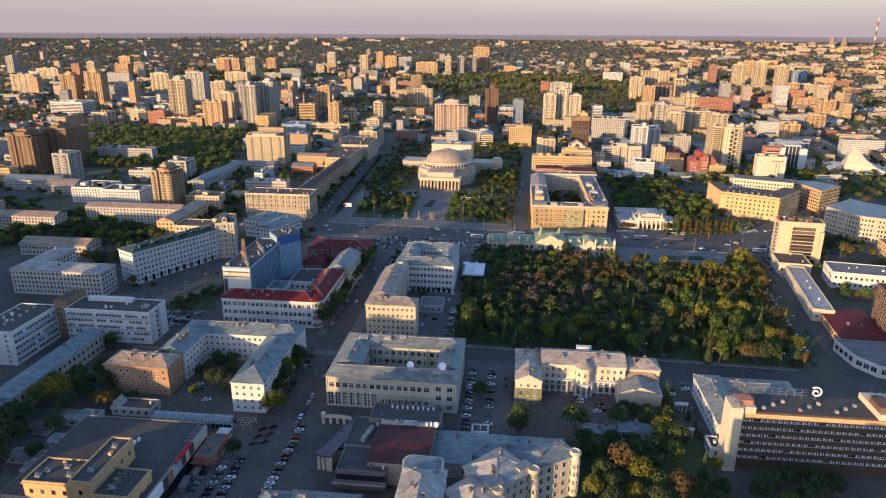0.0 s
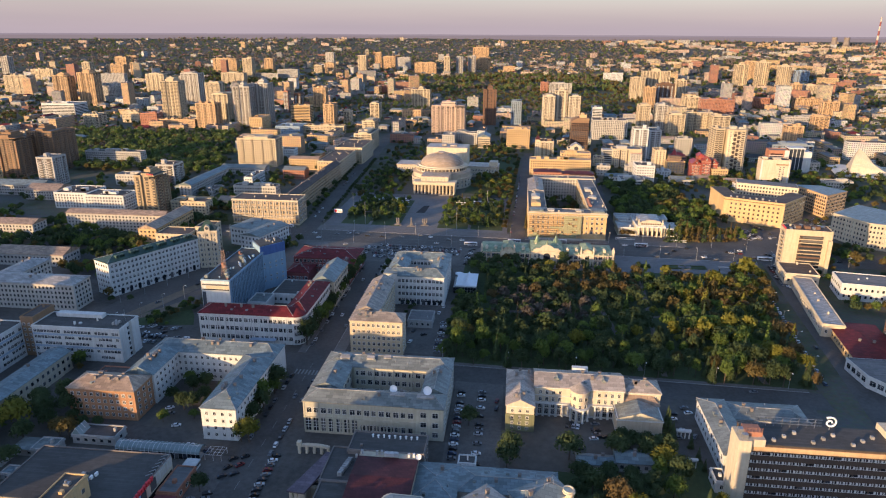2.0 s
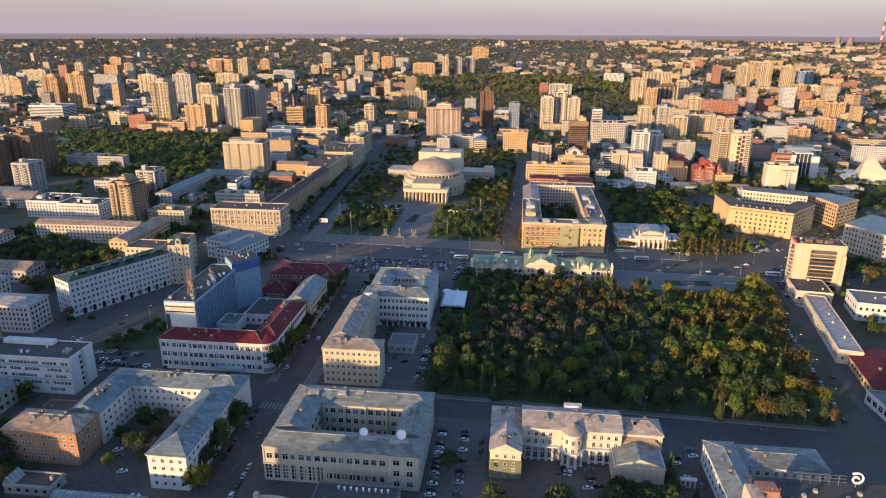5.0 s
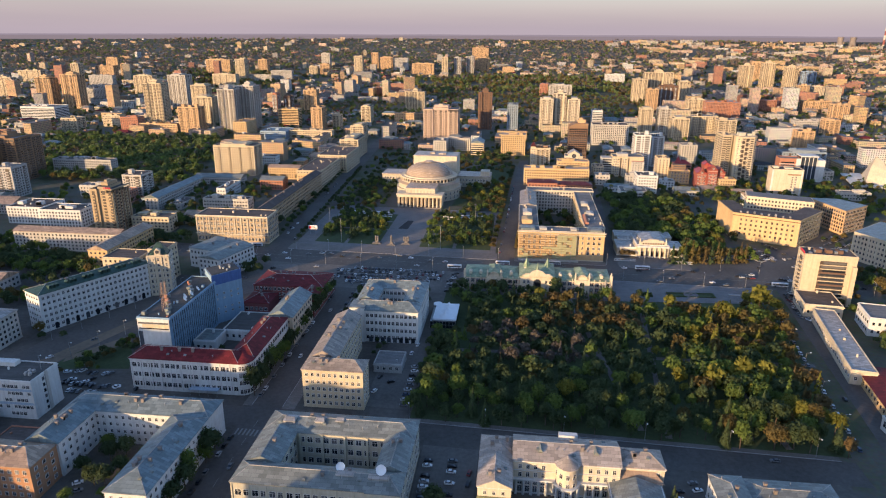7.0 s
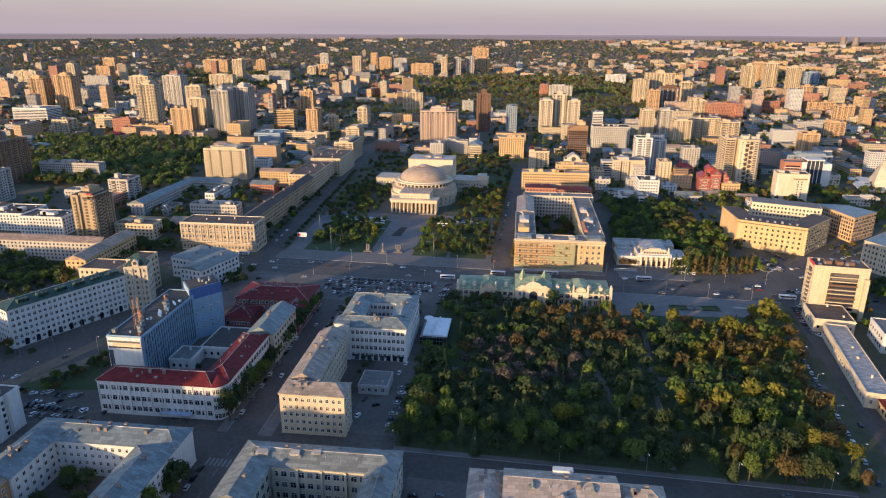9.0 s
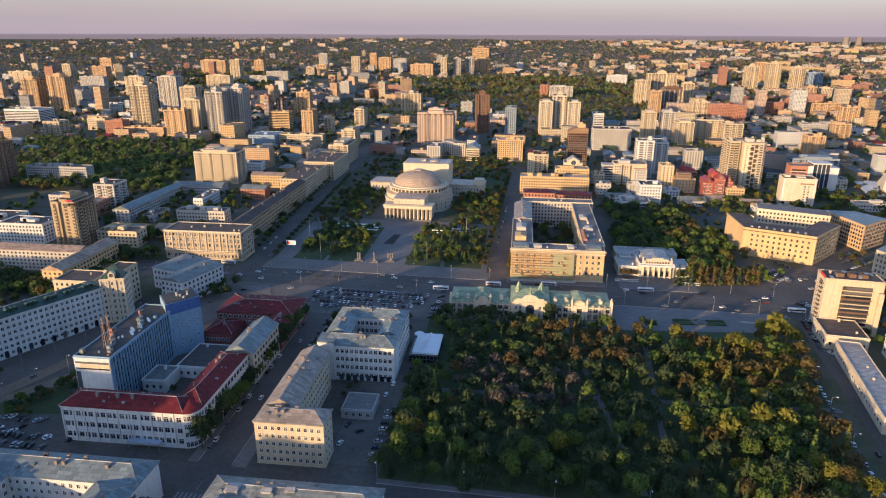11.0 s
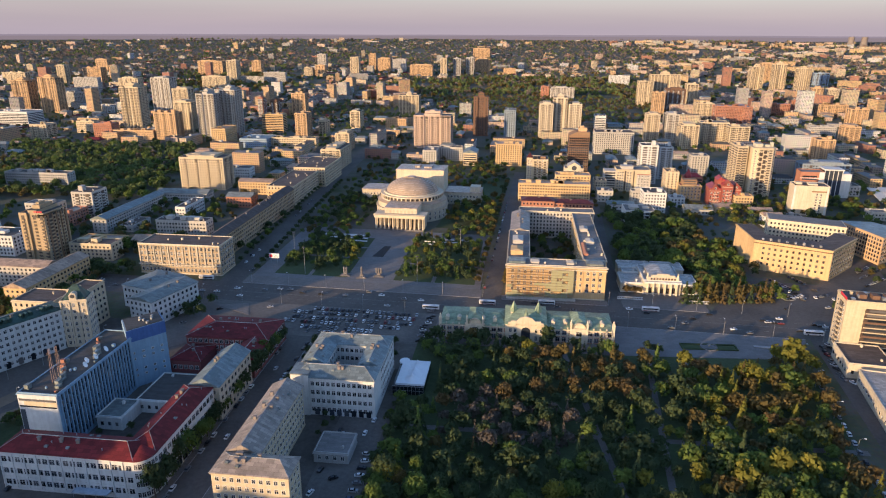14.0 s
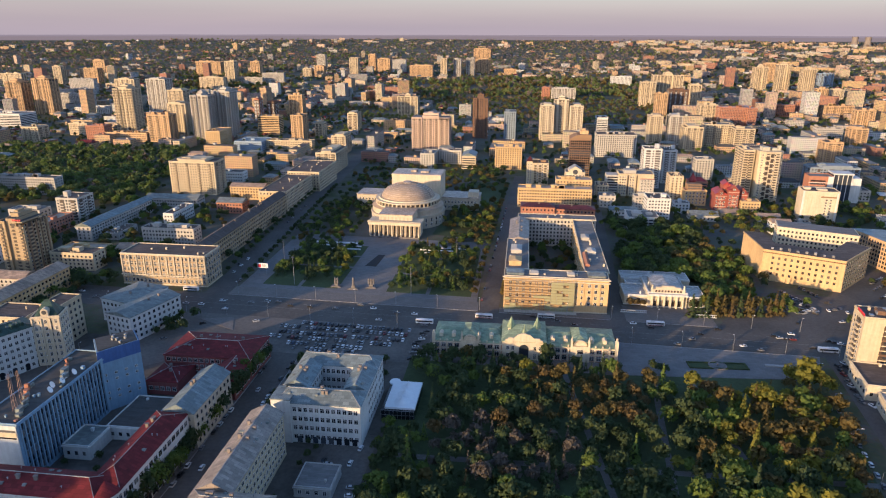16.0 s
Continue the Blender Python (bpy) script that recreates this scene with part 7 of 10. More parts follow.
for (x0, y0, x1, z) in ((12, 0, 23, 26), (0, 4, 12, 20), (23, 5, 33, 22)):
    xm = (x0 + x1) / 2
    _f = Form()
    _f.face([(xm - 4, y0 - 0.5, z - 1), (xm + 4, y0 - 0.5, z - 1), (xm + 4, y0 - 0.5, z + 1), (xm, y0 - 0.5, z + 5.5), (xm - 4, y0 - 0.5, z + 1)])
    _f.face([(xm + 4, y0 - 0.5, z + 1), (xm + 4, y0 + 5, z + 1), (xm, y0 + 5, z + 5.5), (xm, y0 - 0.5, z + 5.5)])
    _f.face([(xm, y0 - 0.5, z + 5.5), (xm, y0 + 5, z + 5.5), (xm - 4, y0 + 5, z + 1), (xm - 4, y0 - 0.5, z + 1)])
    part("gable", _f, M["wall_redbrick"], rb)
    part("gable_window", window_mesh(1.8, 2.0), None, rb, at=pose(xm, y0 - 0.52, z))
    for zz in (6.0, z - 2.4):
        _f = Form()
        _f.box(x0 - 0.1, y0 - 0.16, zz, x1 + 0.1, y0 - 0.01, zz + 0.5, bottom=True)
        part("string_course", _f, M["wall_pink"], rb)
# west of the theatre
bank = wings_house("bank", "cream stone bank with tall pilasters", [(-271, 514, -203, 536, 25, "flat", "FR")], "sand", "felt_brown", storey=4.6, bay=3.03, ww=1.8, wh=3.0, cornice="ivory", anchor=(-237, 560))
for k in range(12):
    _f = Form()
    _f.box(-270.6 + k * 6.06, 513.5, 8.5, -269.6 + k * 6.06, 514.02, 23.8)
    part("pilaster", _f, M["wall_stone"], bank)
_f = Form()
_f.box(-271.6, 513.2, 7.9, -202.4, 514.02, 8.6)
part("string_course", _f, M["wall_ivory"], bank)
wings_house("street_row", "long grey apartment row with a rusty roof", [(-231, 536.2, -217.5, 700, 20.5, "gable", "R")], "sand", "felt_brown", storey=3.3, near=False, rise=4.0, chimneys=9, anchor=(-230, 600))
wings_house("street_corner", "cream corner house with setback attic", [(-250, 704, -219, 780, 22, "flat", "FR"), (-252, 786, -212, 850, 24, "flat", "FR")], "cream", "felt_brown", storey=3.3, near=False)
wings_house("grey_hall", "grey office wing with metal roofs behind the tower", [(0, 0, 20, 36, 17.5, "gable", "FR"), (-26, 16, -0.1, 44, 16.5, "hip", "FR")], "white", "metal_grey", x=-225, y=437, rot=-14, storey=3.7, near=False)

# ---------------------------------------------------------------- city buildings further off
_ot = block("apartment_tower", -374, 513, 22, 24, 45.0, "sand", "tower")
boxes(_ot, "sign_bar", "sign_red", [(13.5 + k * 1.5, 0.4, 46.2, 14.4 + k * 1.5, 0.7, 47.6) for k in range(5)])
boxes(_ot, "side_fin", "wall_umber", [(22.02, 3 + k * 4.5, 1, 22.6, 4.2 + k * 4.5, 44) for k in range(5)])
block("low_house", -348, 529, 38.0, 14, 14.5, "cream", "flat")
block("apartment_house", -432, 633, 23.2, 22, 26.8, "pale", "flat")
block("long_house", -377, 592, 14.5, 90, 14.0, "grey", "gable")
block("apartment_house", -384, 751, 56.2, 24, 39.9, "cream", "flat")
block("low_house", -385, 702, 61.0, 16, 9.0, "grey", "gable")
block("low_house", -322, 641, 10.9, 36, 13.0, "white", "flat")
block("office_house", -304, 741, 41.4, 14, 15.0, "ochre", "gable")
block("office_house", -249, 702, 21.1, 20, 17.0, "ochre", "flat")
block("brick_house", -292, 689, 28.9, 16, 12.0, "brick", "gable")
block("apartment_house", -841, 1019, 32.0, 24, 26.6, "cream", "flat")
block("apartment_tower", -1150, 1308, 40.4, 26, 74.1, "orange", "tower")
block("apartment_tower", -1091, 1320, 44.4, 26, 81.7, "orange", "tower")
block("apartment_tower", -1478, 1816, 28.2, 22, 59.1, "cream", "flat")
block("apartment_tower", -1424, 1865, 63.2, 26, 49.8, "orange", "flat")
block("apartment_tower", -1659, 2228, 48.8, 26, 50.8, "orange", "flat")
block("apartment_tower", -1432, 2001, 23.9, 20, 47.4, "orange", "flat")
block("panel_house", -1120, 1407, 99.5, 16, 36.5, "grey", "flat")
block("panel_house", -1285, 1654, 75.9, 16, 42.8, "grey", "flat")
block("arena", -1013, 1345, 87.1, 40, 14.2, "white", "flat")
block("apartment_tower", -745, 1135, 39.4, 26, 83.1, "cream", "tower")
block("apartment_tower", -1098, 1599, 57.8, 24, 52.9, "cream", "flat")
block("apartment_tower", -863, 1402, 47.6, 30, 78.1, "pale", "flat")
block("apartment_tower", -622, 1053, 40.3, 24, 47.9, "orange", "flat")
block("panel_house", -812, 1093, 37.3, 16, 22.0, "cream", "flat")
block("brick_house", -738, 1046, 35.2, 20, 26.9, "brick", "flat")
block("panel_house", -703, 1046, 79.2, 14, 15.9, "orange", "flat")
block("apartment_tower", -713, 1254, 35.5, 24, 69.5, "cream", "flat")
block("apartment_house", -620, 1111, 35.5, 22, 60.4, "cream", "flat")
block("apartment_tower", -557, 1085, 33.9, 26, 78.9, "pale", "tower")
block("apartment_tower", -527, 1113, 30.2, 28, 83.5, "pale", "tower")
block("apartment_tower", -1221, 2219, 98.9, 26, 53.5, "orange", "flat")
block("apartment_tower", -964, 1955, 33.8, 30, 75.4, "cream", "flat")
block("apartment_house", -966, 1801, 77.7, 24, 40.2, "cream", "flat")
block("apartment_tower", -1044, 2309, 37.5, 24, 50.8, "orange", "flat")
block("panel_house", -935, 1978, 88.5, 14, 20.2, "pale", "flat")
block("panel_house", -861, 2012, 76.7, 16, 33.3, "grey", "flat")
block("apartment_tower", -870, 2582, 38.1, 26, 62.8, "pale", "flat")
block("apartment_house", -812, 2262, 33.7, 24, 30.9, "cream", "flat")
block("apartment_house", -770, 2272, 38.0, 24, 39.1, "orange", "flat")
block("apartment_tower", -538, 1289, 11.3, 18, 49.3, "brick", "flat")
block("apartment_tower", -530, 1332, 18.2, 18, 38.9, "brown", "flat")
block("office_house", -466, 1153, 41.2, 20, 34.7, "ochre", "flat")
block("apartment_tower", -489, 1355, 31.3, 20, 52.7, "orange", "flat")
block("apartment_tower", -372, 1086, 21.5, 26, 47.8, "orange", "flat")
block("office_house", -496, 1021, 25.1, 40, 27.3, "ochre", "flat")
block("panel_house", -390, 1023, 77.8, 14, 15.0, "cream", "flat")
block("apartment_house", -341, 1119, 13.7, 22, 29.2, "cream", "flat")
block("apartment_house", -271, 1004, 23.1, 30, 28.8, "cream", "flat")
block("warehouse", -438, 1006, 46.8, 40, 14.8, "blue", "flat")
block("apartment_tower", -149, 1046, 61.3, 30, 54.6, "pink", "tower")
block("apartment_tower", -254, 1410, 46.4, 26, 47.3, "cream", "tower")
block("round_tower", -61, 1173, 27.2, 22, 73.3, "brown", "tower")
block("office_tower", -3, 1143, 20.4, 30, 53.8, "glass", "flat")
block("apartment_house", -311, 1216, 20.4, 28, 34.8, "cream", "flat")
block("brick_house", -241, 1226, 41.6, 16, 20.8, "orange", "flat")
block("apartment_tower", -633, 2281, 32.9, 26, 71.3, "cream", "flat")
block("apartment_tower", -633, 2562, 29.5, 22, 68.4, "orange", "flat")
block("apartment_tower", -585, 2525, 53.1, 24, 53.9, "orange", "flat")
block("panel_house", -530, 2535, 62.6, 24, 49.5, "grey", "flat")
block("apartment_house", -412, 2342, 87.8, 24, 41.5, "orange", "flat")
block("apartment_tower", -289, 2322, 23.6, 22, 69.1, "cream", "flat")
block("apartment_tower", -245, 2369, 28.3, 22, 66.2, "grey", "flat")
block("apartment_tower", -200, 2416, 30.9, 22, 67.3, "grey", "flat")
block("apartment_house", -172, 2504, 59.2, 24, 56.7, "orange", "flat")
block("apartment_tower", -248, 3296, 90.8, 24, 51.5, "orange", "flat")
block("brick_house", -53, 2436, 48.3, 20, 25.4, "orange", "flat")
block("apartment_tower", 60, 1175, 24.5, 28, 62.7, "ivory", "flat")
block("apartment_tower", 85, 1190, 25.6, 28, 72.1, "ivory", "tower")
block("apartment_tower", 113, 1189, 23.5, 28, 61.1, "ivory", "flat")
block("brick_house", 78, 1786, 23.4, 20, 33.8, "brick", "flat")
block("apartment_house", 104, 1754, 65.2, 22, 34.6, "pale", "flat")
block("office_house", 165, 1220, 20.1, 26, 36.1, "white", "flat")
block("office_house", 145, 1042, 60.5, 30, 35.1, "pale", "flat")
block("office_house", 312, 2117, 66.6, 20, 30.5, "white", "flat")
block("apartment_tower", 325, 1672, 37.1, 26, 62.9, "cream", "flat")
block("apartment_tower", 363, 1719, 76.9, 26, 77.1, "cream", "tower")
block("apartment_tower", 330, 1510, 25.8, 22, 52.9, "orange", "flat")
block("apartment_tower", 369, 1560, 45.4, 24, 57.0, "brown", "flat")
block("apartment_tower", 246, 1160, 23.1, 22, 49.2, "cream", "flat")
block("apartment_tower", 280, 1160, 21.1, 24, 49.9, "pale", "flat")
block("apartment_tower", 726, 2032, 38.5, 26, 71.1, "cream", "tower")
block("apartment_tower", 829, 2229, 42.2, 22, 67.0, "orange", "flat")
block("apartment_tower", 773, 1981, 35.4, 26, 83.2, "cream", "tower")
block("apartment_tower", 827, 1946, 34.4, 26, 73.6, "cream", "tower")
block("apartment_house", 954, 2126, 44.3, 18, 42.9, "blue", "flat")
block("apartment_house", 292, 1109, 29.5, 26, 39.4, "cream", "flat")
block("apartment_house", 336, 1154, 47.5, 24, 38.1, "cream", "flat")
block("apartment_house", 377, 1131, 32.1, 26, 35.2, "cream", "flat")
block("apartment_tower", 443, 1666, 28.2, 22, 57.9, "cream", "flat")
block("apartment_house", 407, 1437, 36.6, 24, 38.1, "cream", "flat")
block("brick_house", 436, 1403, 56.2, 24, 37.1, "brick", "flat")
block("brick_house", 492, 1397, 16.3, 60, 36.7, "brick", "flat")
block("brick_house", 588, 1544, 56.4, 18, 26.6, "brick", "flat")
block("brick_house", 662, 1578, 42.5, 18, 30.8, "brick", "flat")
block("apartment_house", 807, 1805, 27.7, 20, 35.1, "orange", "flat")
block("apartment_house", 849, 1830, 37.8, 20, 29.6, "cream", "flat")
block("apartment_house", 698, 1532, 64.9, 18, 28.5, "orange", "flat")
block("apartment_house", 703, 1406, 35.4, 20, 36.1, "orange", "flat")
block("apartment_house", 595, 1209, 27.5, 20, 28.2, "orange", "flat")
block("panel_house", 562, 1258, 45.3, 16, 19.4, "grey", "flat")
block("apartment_tower", 181, 862, 21.2, 20, 49.8, "white", "flat")
block("apartment_tower", 210, 889, 17.1, 30, 43.2, "white", "flat")
block("stone_house", 201, 807, 14.7, 20, 29.4, "cream", "flat")
block("stone_house", 160, 724, 23.0, 22, 25.3, "white", "flat")
block("apartment_tower", 285, 829, 12.0, 30, 58.0, "cream", "flat")
block("office_house", 255, 904, 22.7, 18, 29.8, "pale", "flat")
block("low_house", 265, 764, 19.6, 16, 14.5, "ochre", "flat")
block("low_house", 240, 747, 20.0, 14, 6.2, "ochre", "gable")
block("apartment_house", 386, 887, 58.6, 20, 27.2, "glass", "flat")
block("apartment_tower", 471, 1036, 25.7, 22, 33.3, "orange", "flat")
block("panel_house", 397, 837, 34.6, 18, 12.2, "pale", "flat")
block("stone_house", 28, 759, 80.9, 16, 21.5, "ochre", "flat")
block("stone_house", 71, 790, 40.9, 16, 25.0, "ochre", "flat")
block("office_house", -7, 935, 37.6, 24, 32.2, "ochre", "flat")
block("office_house", -113, 926, 20.3, 30, 21.2, "pale", "flat")
block("office_house", -97, 957, 39.2, 14, 20.2, "pale", "flat")
block("office_house", -54, 931, 20.0, 30, 18.7, "cream", "gable")
block("apartment_house", -250, 877, 28.8, 50, 28.3, "cream", "flat")
block("apartment_tower", -664, 642, 34.3, 26, 52.0, "umber", "tower")
block("apartment_tower", -642, 675, 36.1, 26, 56.0, "umber", "tower")
block("apartment_tower", -622, 696, 12.0, 26, 54.0, "umber", "flat")
block("apartment_house", -574, 611, 21.6, 22, 36.0, "grey", "flat")
block("panel_house", -599, 722, 82.6, 13, 20.7, "grey", "flat")
block("office_house", -1036, 1137, 77.1, 40, 29.6, "white", "flat")
block("apartment_tower", -1872, 1902, 27.5, 26, 66.9, "pale", "flat")
block("apartment_house", -1653, 1790, 81.2, 20, 35.4, "cream", "flat")
block("apartment_house", -1440, 1463, 71.0, 20, 51.2, "cream", "flat")
block("office_house", -486, 533, 38.1, 30, 17.0, "white", "flat")
block("office_house", -444, 526, 43.7, 22, 18.0, "white", "flat")
block("low_house", -607, 570, 70.7, 20, 12.0, "grey", "gable")
block("low_house", -544, 557, 38.9, 24, 11.0, "grey", "gable")
block("long_house", -419, 471, 98.5, 14, 17.0, "pale", "gable")
block("long_house", -324, 442, 16.7, 60, 16.0, "ochre", "gable")
block("office_house", -414, 386, 60.3, 18, 10.0, "grey", "gable")
block("office_house", -517, 440, 86.6, 16, 14.0, "pale", "gable")
block("low_house", -392, 607, 29.2, 50, 8.0, "blue", "gable")
block("low_house", -357, 547, 37.8, 16, 10.0, "ochre", "flat")


# the quarter behind the scaffolded block and the corner office
def bands(owner, x0, x1, y, zs, h, mat="glazing", name="glazed_band", out=0.1):
    for z in zs:
        f = Form()
        f.box(x0, y - out, z, x1, y - 0.01, z + h, bottom=True)
        part(name, f, M[mat], owner)


def plain_house(name, label, x, y, w, d, h, wall, roof, rot=0.0, parapet=0.9):
    """Walls, parapet and roof deck of a flat-roofed city house, to dress by hand."""
    r = root(name, label, "building", x, y, 0, rot, built=True)
    f = Form()
    f.box(0, 0, -2, w, d, h)
    part("wall", f, M["wall_" + wall], r)
    f = Form()
    for q in ((-0.15, -0.15, w + 0.15, 0.4), (-0.15, d - 0.4, w + 0.15, d + 0.15), (-0.15, 0.4, 0.4, d - 0.4), (w - 0.4, 0.4, w + 0.15, d - 0.4)):
        f.box(q[0], q[1], h - 0.3, q[2], q[3], h + parapet, bottom=True)
    part("parapet", f, M["wall_" + wall], r)
    f = Form()
    f.box(0.4, 0.4, h - 0.1, w - 0.4, d - 0.4, h + 0.12)
    part("roof", f, M[roof], r)
    FOOTPRINTS.append((x, y, w, d, rot))
    return r


# brown glass tower with a slanted crown
gt = root("office_tower", "brown glass office tower with a slanted crown", "building", 94, 910, 0, 0, built=True)
_f = Form()
_f.box(0, 0, -2, 27.6, 22, 50)
part("wall", _f, M["wall_brown"], gt)
_f = Form()
for q in ([(0, 0, 50), (27.6, 0, 50), (27.6, 0, 57), (9, 0, 57), (0, 0, 52)], [(0, 22, 50), (0, 22, 52), (9, 22, 57), (27.6, 22, 57), (27.6, 22, 50)], [(0, 0, 52), (9, 0, 57), (9, 22, 57), (0, 22, 52)], [(9, 0, 57), (27.6, 0, 57), (27.6, 22, 57), (9, 22, 57)], [(0, 0, 50), (0, 0, 52), (0, 22, 52), (0, 22, 50)], [(27.6, 0, 50), (27.6, 22, 50), (27.6, 22, 57), (27.6, 0, 57)]):
    _f.face(q)
part("crown", _f, M["wall_umber"], gt)
bands(gt, 0.7, 26.9, 0, [1.6 + i * 3.25 for i in range(15)], 2.0)
boxes(gt, "mullion", "wall_umber", [(k * 2.7, -0.3, 1, k * 2.7 + 0.35, -0.11, 51) for k in range(11)])
boxes(gt, "side_band", "glazing", [(-0.12, 0.8, 1.6 + i * 3.25, -0.01, 21, 3.6 + i * 3.25) for i in range(15)])
boxes(gt, "roof_hut", "wall_orange", [(13, 6, 57, 24, 16, 62), (15, 8, 62, 20, 13, 64.5)])
FOOTPRINTS.append((94, 910, 27.6, 22, 0))

# cream house with a tall arched gable
gh = plain_house("gabled_house", "cream house with a tall arched gable front", 86, 852, 24, 18, 19, "ivory", "bitumen_pale")
_f = Form()
for q in ([(4, -0.8, 0), (20, -0.8, 0), (20, -0.8, 22.5), (12, -0.8, 27.5), (4, -0.8, 22.5)], [(4, 14, 22.5), (12, 14, 27.5), (20, 14, 22.5), (20, 14, 19), (4, 14, 19)], [(20, -0.8, 0), (20, 14, 0), (20, 14, 22.5), (20, -0.8, 22.5)], [(4, 14, 0), (4, -0.8, 0), (4, -0.8, 22.5), (4, 14, 22.5)]):
    _f.face(q)
part("gable", _f, M["wall_ivory"], gh)
_f = Form()
_f.face([(20.3, -1.1, 22.5), (20.3, 14.2, 22.5), (12, 14.2, 27.8), (12, -1.1, 27.8)])
_f.face([(12, -1.1, 27.8), (12, 14.2, 27.8), (3.7, 14.2, 22.5), (3.7, -1.1, 22.5)])
part("gable_roof", _f, M["metal_pale"], gh)
_f = Form()
_f.lathe([(3.2, -0.1), (3.2, 0.1)], 20, mat=0)
part("arch_window", _f, M["glazing"], gh, at=pose(12, -0.82, 20.0, 90))
for i in range(4):
    for x in (6.3, 10.1, 13.9, 17.7):
        part("window", window_mesh(1.8, 2.3), None, gh, at=pose(x, -0.82, 3 + i * 3.7))
    part("window", window_mesh(1.4, 1.9), None, gh, at=pose(2.0, -0.01, 3 + i * 3.7))
    part("window", window_mesh(1.4, 1.9), None, gh, at=pose(22.0, -0.01, 3 + i * 3.7))

# cream house with a corner turret and dark strips painted as loggia shade
th = plain_house("turret_house", "cream apartment house with a pointed corner turret", 38, 857, 27, 24, 28, "cream", "felt_brown")
_f = Form()
_f.box(-0.6, -0.6, 0, 7, 7, 31)
part("turret", _f, M["wall_cream"], th)
_f = Form()
_f.lathe([(6.0, 31), (0.05, 37.5)], 4, 3.2, 3.2, a0=0.7854, a1=0.7854 + 6.283185)
part("turret_roof", _f, M["metal_maroon"], th)
boxes(th, "loggia", "recess_shade", [(x, -0.1, 3, x + 3.0, -0.01, 26) for x in (9.0, 15.0, 21.5)])
for x in (9.0, 15.0, 21.5):
    boxes(th, "balcony", "wall_cream", [(x - 0.2, -1.0, 3 + i * 3.3, x + 3.2, -0.02, 4.1 + i * 3.3) for i in range(7)])
for i in range(8):
    for x in (1.8, 4.8, 13.4, 19.6, 25.6):
        part("window", window_mesh(1.3, 1.7), None, th, at=pose(x, -0.62 if x < 7 else -0.01, 2.6 + i * 3.3))
boxes(th, "roof_hut", "wall_umber", [(9, 6, 28, 14, 11, 31), (17, 9, 28, 24, 15, 30.6)])

# long red-roofed house and the paler rear house closing the court
wings_house("court_rear_house", "pale grey apartment house closing the court", [(29.9, 641.6, 99.5, 655, 26, "flat", "F")], "pale", "bitumen_pale", storey=3.3, bay=3.0, ww=1.5, wh=1.9, near=False, cornice="ivory", chimneys=5, anchor=(61, 585))
wings_house("court_west_house", "cream apartment wing with a rusty pitched roof", [(23.5, 588.1, 39.3, 641.4, 24.5, "gable", "R")], "cream", "metal_weathered", storey=3.5, bay=3.0, near=False, rise=3.2, chimneys=5, anchor=(61, 585))
wings_house("red_roofed_row", "low brick house with rusty red metal roofs", [(32, 700, 66, 716, 19, "hip", "F"), (66.1, 702, 106, 716, 17, "hip", "F")], "brick", "metal_maroon", storey=3.5, near=False, rise=2.6, chimneys=5)

# stepped cream office with a dark stair strip
so = plain_house("stepped_office", "stepped cream office house with a dark stair strip", 146, 820, 40, 20, 27, "cream", "bitumen_pale")
boxes(so, "wing", "wall_pale", [(-14, 3, 0, -0.02, 18, 25), (24, -3, 0, 40.3, -0.02, 22), (6, 4, 27.2, 20, 14, 31)])
boxes(so, "stair_strip", "recess_shade", [(9.5, -0.14, 2, 11.5, -0.01, 26), (20, -0.14, 2, 21.5, -0.01, 26)])
boxes(so, "roof_terrace", "metal_scarlet", [(24.5, -2.6, 22.05, 40, 4, 22.3)])
for i in range(7):
    for x in (1.8, 4.6, 7.4, 13.6, 16.6, 26.5, 30.0, 33.5, 37.0):
        if x < 24 or i < 6:
            part("window", window_mesh(1.5, 1.9), None, so, at=pose(x, -3.01 if x > 24 else -0.01, 2.4 + i * 3.4))
    boxes(so, "glazed_band", "glazing", [(-13, 2.9, 2.2 + i * 3.2, -1, 2.99, 3.9 + i * 3.2)])

# low white shops with dark glass at the edge of the grove
ls = plain_house("low_offices", "low white offices with dark glazed bands", 138, 700, 30, 24, 12, "white", "bitumen_pale")
bands(ls, 0.8, 29.2, 0, (2.2, 5.6, 8.8), 1.7)
boxes(ls, "pier", "wall_white", [(k * 4.8, -0.25, 0, k * 4.8 + 0.6, -0.02, 12) for k in range(7)])
boxes(ls, "roof_hut", "wall_pale", [(5, 6, 12.1, 14, 16, 15), (19, 9, 12.1, 25, 15, 14)])
rs = plain_house("red_terrace_house", "small ochre house with a red roof terrace", 214, 792, 24, 14, 17, "ochre", "metal_scarlet")
boxes(rs, "attic", "wall_umber", [(3, 3, 17.1, 19, 12, 24)])
bands(rs, 4, 18, 3, (18.6, 21.4), 1.4)
for i in range(4):
    for k in range(6):
        part("window", window_mesh(1.5, 2.0), None, rs, at=pose(2.4 + k * 3.8, -0.01, 2.4 + i * 3.7))
rp = plain_house("red_turret_house", "small house with a steep red turret roof", 234, 850, 22, 14, 13, "brick", "metal_scarlet")
_f = Form()
_f.hip(1, 1, 21, 13, 13.1, 5.0, 0.6, 1.0)
part("hipped_roof", _f, M["metal_scarlet"], rp)
_f = Form()
_f.lathe([(4.2, 0), (4.2, 15), (5.0, 15.2), (0.05, 25)], 8, 4, 1)
part("turret", _f, M["metal_scarlet"], rp)
bands(rp, 9, 21, 0, (2.5, 6.2, 9.6), 1.8)

